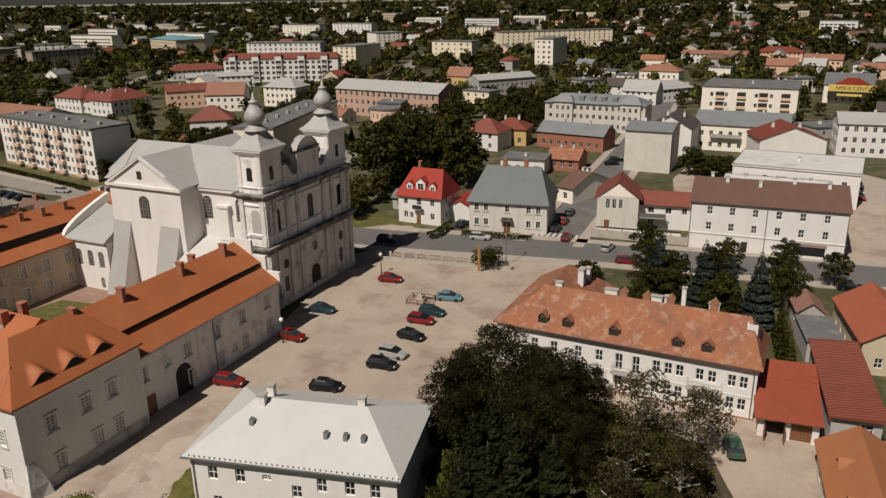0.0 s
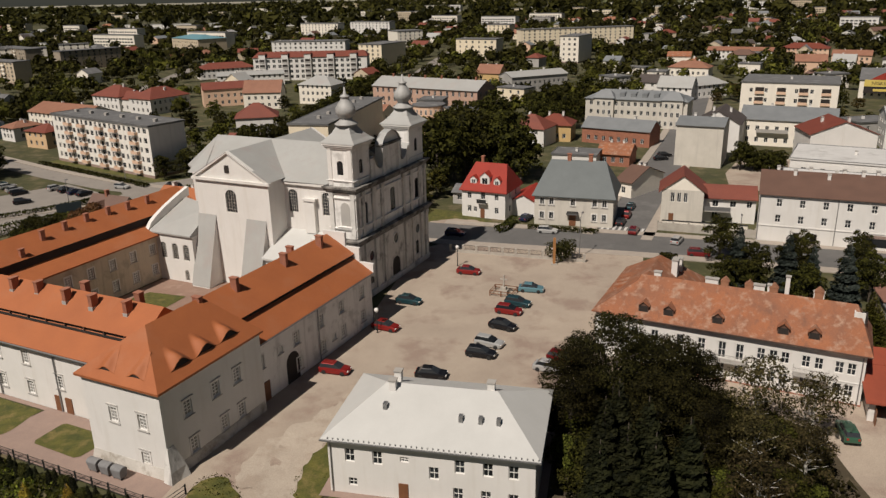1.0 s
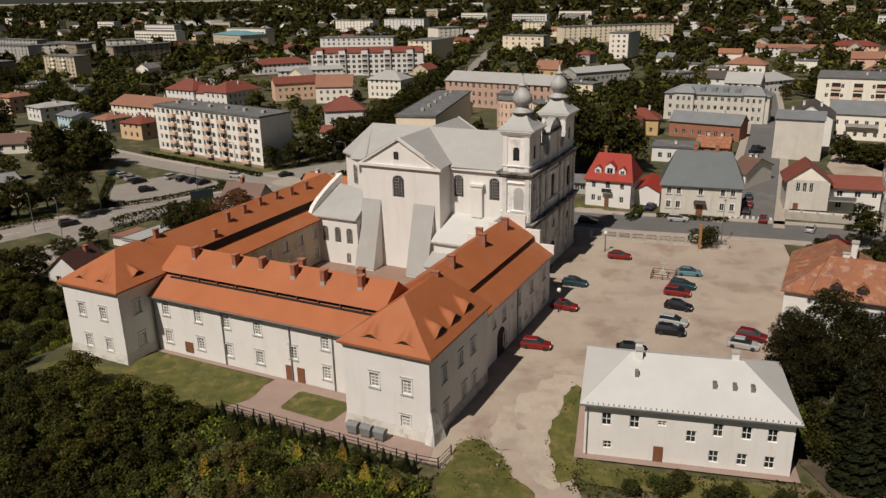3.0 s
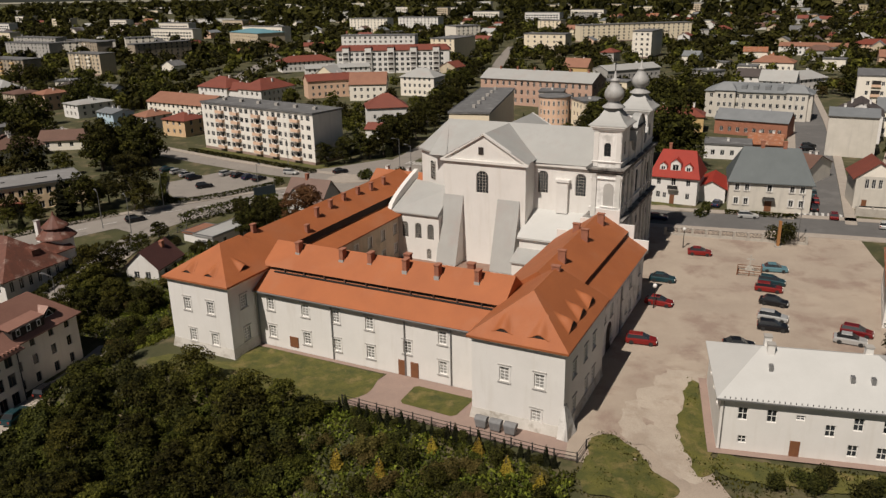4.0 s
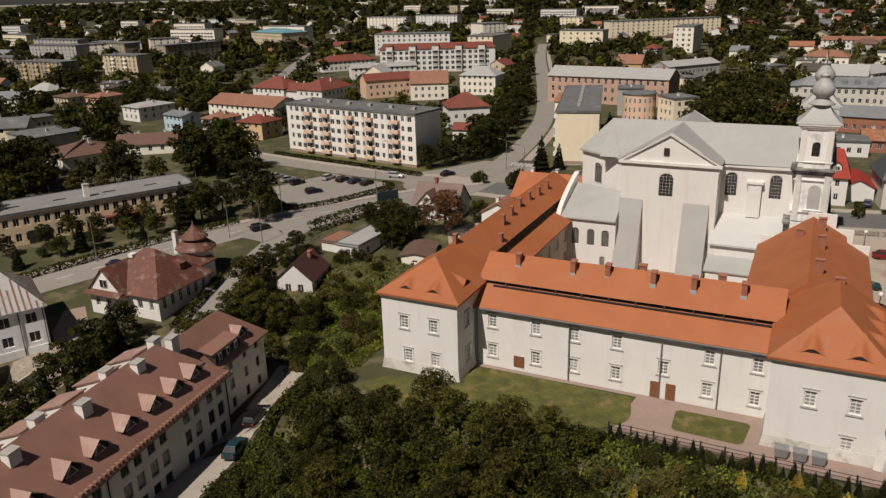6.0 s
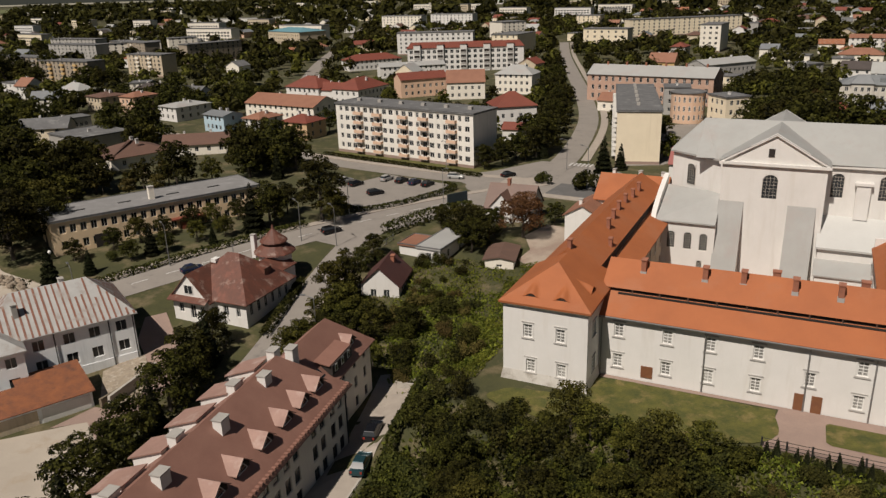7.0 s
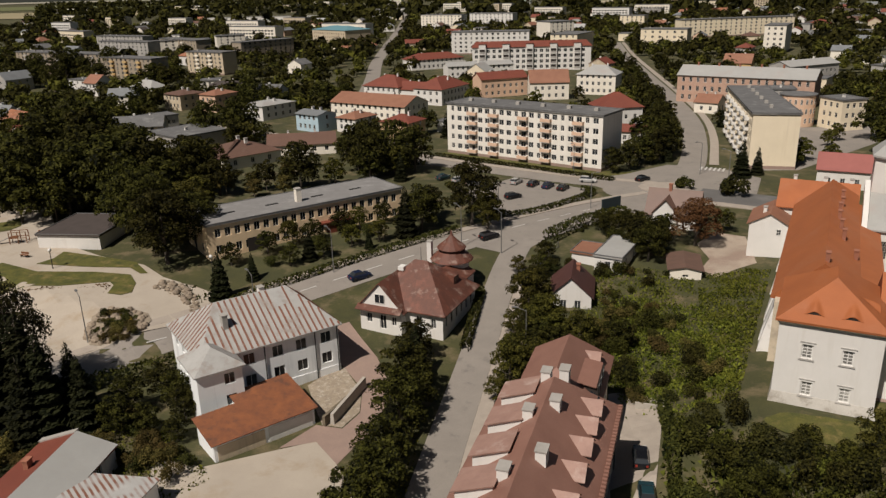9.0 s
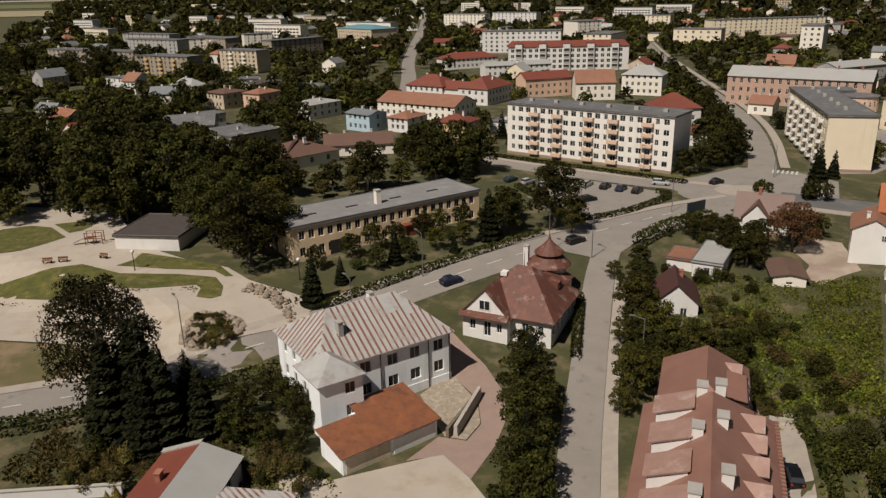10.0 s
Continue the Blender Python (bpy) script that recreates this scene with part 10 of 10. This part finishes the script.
def fence(label, pts, h, gap, cover, rails=2, post_w=0.07, slat=0.0, panel_mat=None, base=0.0):
    """Posts along a line with rails, thin bars and, if wanted, a low wall."""
    t = root("fence", label, "fence", pts[0][0], pts[0][1], 0)
    line = []
    for a, b in zip(pts, pts[1:]):
        k = max(1, round(math.dist(a, b) / gap))
        line += [(a[0] + (b[0] - a[0]) * i / k, a[1] + (b[1] - a[1]) * i / k) for i in range(k)]
    line.append(pts[-1])
    ox, oy = pts[0]
    pm = Mesh().box(-post_w, -post_w, -0.3, post_w, post_w, h + base).data("post", cover if not panel_mat else panel_mat)
    for i, (x, y) in enumerate(line):
        part("post", pm, None, t, at=pose(x - ox, y - oy, zg(x, y)))
        if i + 1 < len(line):
            x1, y1 = line[i + 1]
            z0, z1 = zg(x, y), zg(x1, y1)
            for r in range(rails):
                f = base + h * (0.25 + 0.65 * r / max(1, rails - 1))
                part("rail", Mesh().tube((x - ox, y - oy, z0 + f), (x1 - ox, y1 - oy, z1 + f), 0.035, 0.035, 4), cover, t)
            if slat:
                mb = Mesh()
                k = int(math.dist((x, y), (x1, y1)) / slat)
                for j in range(1, k):
                    q = j / k
                    mb.box(x + (x1 - x) * q - ox - 0.02, y + (y1 - y) * q - oy - 0.02, z0 + base + 0.1, x + (x1 - x) * q - ox + 0.02, y + (y1 - y) * q - oy + 0.02, z0 + base + h * 0.95)
                part("railing", mb, cover, t)["kind"] = "stuff"
            if base:
                d = Vector((x1 - x, y1 - y, 0)).normalized() * 0.01
                n = Vector((-d.y, d.x, 0)).normalized() * 0.18
                p = [(x - ox, y - oy), (x1 - ox, y1 - oy)]
                part("low_wall", Mesh().prism([(p[0][0] + n.x, p[0][1] + n.y), (p[0][0] - n.x, p[0][1] - n.y), (p[1][0] - n.x, p[1][1] - n.y), (p[1][0] + n.x, p[1][1] + n.y)], -0.3, base), panel_mat or STONE, t)
    return t


fence("dark metal fence along the abbey path", [xy(26.6, -3.6), xy(0, -3.8), xy(-2.4, -3.5), xy(-2.6, -0.8)], 1.3, 2.4, DARKMETAL, 3)
fence("wrought metal fence on a low stone wall by the street", [(-22, 138.5), (2.5, 131.5)], 1.1, 2.5, DARKMETAL, 2, 0.22, 0.22, STONE, 0.6)
fence("metal fence before the shrubs at the road", [(-121, 146), (-130, 128)], 1.2, 2.5, METAL, 2)
fence("grey concrete fence by the flats lot", [(20.5, 151), (29, 148), (38, 144.5)], 0.5, 3.0, CONCRETE, 1, 0.15, 0, STONE, 1.6)
board = root("billboard", "dark roadside billboard seen from behind", "billboard", -108.5, 163.5, 0, 35)
part("panel", Mesh().box(-2.6, -0.12, 1.6, 2.6, 0.12, 4.2), mat("dark_board", (0.03, 0.045, 0.05), (0.025, 0.035, 0.04), 1, 0.6), board)
for x in (-1.8, 1.8):
    part("leg", Mesh().box(x - 0.1, -0.1, -0.2, x + 0.1, 0.1, 1.6), METAL, board)
WALLST = root("retaining_wall", "rough stone retaining wall beside the drive", "wall", -154.6, 91.8, -5.2, 0)
part("wall", Mesh().rings([[(0, 0, -0.5), (0.6, -0.2, -0.5), (3.4, 9.0, -0.5), (2.8, 9.2, -0.5)], [(0.1, 0, 1.3), (0.5, -0.15, 1.3), (3.3, 9.0, 1.6), (2.9, 9.2, 1.6)]]), STONE, WALLST)


def stripes(label, x, y, rot, n, w, l, gap):
    """A zebra crossing: separate painted bars."""
    t = root("zebra_crossing", label, "zebra crossing", x, y, zg(x, y) + 0.125, rot)
    bar = Mesh().box(-w / 2, -l / 2, 0, w / 2, l / 2, 0.008).data("stripe", mat("road_paint", (0.55, 0.54, 0.51), (0.42, 0.41, 0.39), 2.0, 0.8))
    for i in range(n):
        part("stripe", bar, None, t, at=pose((i - (n - 1) / 2) * gap, 0, 0))


stripes("white zebra crossing over the side street", 13.2, 151.0, -21, 8, 0.55, 4.2, 1.15)
stripes("white zebra crossing over the main street", -4.0, 146.6, 74, 8, 0.5, 3.6, 1.1)
stripes("white zebra crossing by the roundabout", -76, 205, -24, 6, 0.5, 3.6, 1.1)
for ln, wd in ((MAIN, 0.13), (SOUTHW, 0.12)):
    pts = curve_points(ln, 3.0)
    t = root("lane_marking", "broken white line along the road", "road marking", 0, 0, 0)
    for a, b in list(zip(pts, pts[1:]))[4:70:2]:
        d = (b - a).normalized()
        n = Vector((-d.y, d.x, 0)) * wd
        part("dash", Mesh().face([(q.x, q.y, zg(q.x, q.y) + 0.135) for q in (a - n, b - n, b + n, a + n)]), MATS["road_paint"], t)

def climbing_frame(x, y, rot, n):
    t = root("climbing_frame", "wooden playground climbing frame with ropes and a slide", "climbing frame", x, y, zg(x, y) + 0.25, rot, "playground frames")
    for i in range(n):
        for k in (0, 1.5):
            part("post", Mesh().box(i * 1.6 - 0.07, k - 0.07, 0, i * 1.6 + 0.07, k + 0.07, 2.4), WOODDOOR, t)
    for k in (0, 1.5):
        for z in (1.1, 2.3):
            part("rail", Mesh().box(-0.1, k - 0.05, z, (n - 1) * 1.6 + 0.1, k + 0.05, z + 0.1), WOODDOOR, t)
    part("platform", Mesh().box(0, 0, 1.2, 1.6, 1.5, 1.28), WOODDOOR, t)
    part("slide", Mesh().rings([[(-2.6, 0.4, 0.2), (-2.6, 1.1, 0.2), (-2.6, 1.1, 0.26), (-2.6, 0.4, 0.26)], [(0, 0.4, 1.25), (0, 1.1, 1.25), (0, 1.1, 1.31), (0, 0.4, 1.31)]]), METAL, t)


climbing_frame(-229.5, 148.5, 12, 3)
climbing_frame(-224.0, 150.0, -20, 2)
for x, y, a in ((-232.1, 139.2, 10), (-229.4, 139.8, 10), (-222.5, 141.5, -15)):
    t = root("park_bench", "dark wooden park bench beside the path", "bench", x, y, zg(x, y) + 0.28, a, "park benches")
    part("seat", Mesh().box(-0.9, -0.25, 0.42, 0.9, 0.25, 0.48), WOODDOOR, t)
    part("backrest", Mesh().box(-0.9, 0.22, 0.55, 0.9, 0.28, 0.95), WOODDOOR, t)
    for q in (-0.7, 0.7):
        part("leg", Mesh().box(q - 0.05, -0.22, 0, q + 0.05, 0.26, 0.42), DARKMETAL, t)
RS = random.Random(8)
ROCK = mat("garden_rock", (0.30, 0.245, 0.185), (0.19, 0.15, 0.11), 1.5, 0.95, 0.3, fine=0.3, vary=0.25)


def rock_bed(label, x, y, pts, size):
    """Loose stones of a rock garden, each its own piece."""
    t = root("rock_garden", label, "rock garden", x, y, zg(x, y) + 0.3)
    shapes = []
    for _ in range(4):
        k = 7
        ring_ = lambda s, z: [(s * RS.uniform(0.8, 1.15) * math.cos(2 * math.pi * i / k), s * RS.uniform(0.8, 1.15) * math.sin(2 * math.pi * i / k), z) for i in range(k)]
        shapes.append(Mesh().rings([ring_(0.5, -0.2), ring_(0.55, 0.15), ring_(0.3, 0.42)]).data("stone", ROCK))
    for a, b in pts:
        q = size * RS.uniform(0.6, 1.5)
        part("stone", RS.choice(shapes), None, t, at=pose(a - x, b - y, zg(a, b) - zg(x, y), 0, 0, RS.uniform(0, 360)) @ Matrix.Diagonal((q, q, q, 1)))


rock_bed("rocks round the planted island", -193, 115.5, [(-193 + 4.9 * math.cos(i * 0.24) * RS.uniform(0.75, 1.0), 115.7 + 4.3 * math.sin(i * 0.24) * RS.uniform(0.75, 1.0)) for i in range(27)] + [(-193 + RS.uniform(-3, 3), 115.5 + RS.uniform(-2.5, 2.5)) for _ in range(14)], 1.0)
rock_bed("rows of stones on the bank at the park edge", -185, 127.5, [(-191.5 + i * 0.62 + RS.uniform(-0.3, 0.3), 130.4 - 0.055 * i * i * 0.62 - j * 1.15 + RS.uniform(-0.3, 0.3)) for i in range(17) for j in range(3)], 0.8)

# the painted advertisement on the gable of the hall
ad = root("billboard", "red and yellow advertisement painted on a gable", "billboard", 158.5, 329.5, 0, -28)
part("panel", Mesh().box(-9, -0.3, 2.5, 9, -0.1, 5.2), DARKGAP, ad)
part("band", Mesh().box(-9, -0.32, 5.25, 9, -0.1, 8.0), mat("yellow_paint", (0.62, 0.48, 0.12), (0.55, 0.42, 0.1), 1, 0.7), ad)
part("red_field", Mesh().rings([[(-7, -0.3, 8.1), (7, -0.3, 8.1), (7, -0.1, 8.1), (-7, -0.1, 8.1)], [(-2, -0.3, 11), (2, -0.3, 11), (2, -0.1, 11), (-2, -0.1, 11)]]), MATS["bright_red_roof"], ad)
part("bar", Mesh().box(-5.5, -0.36, 3.3, 4.0, -0.31, 4.3), MATS["yellow_paint"], ad)
word = bpy.data.curves.new("words", "FONT")
word.body, word.size, word.align_x, word.extrude = "NISKIE CENY!", 2.1, "CENTER", 0.01
word.materials.append(DARKGAP)
wo = new("words", word)
wo.parent = ad
wo.matrix_basis = pose(0, -0.345, 5.9, 90, 0, 0)
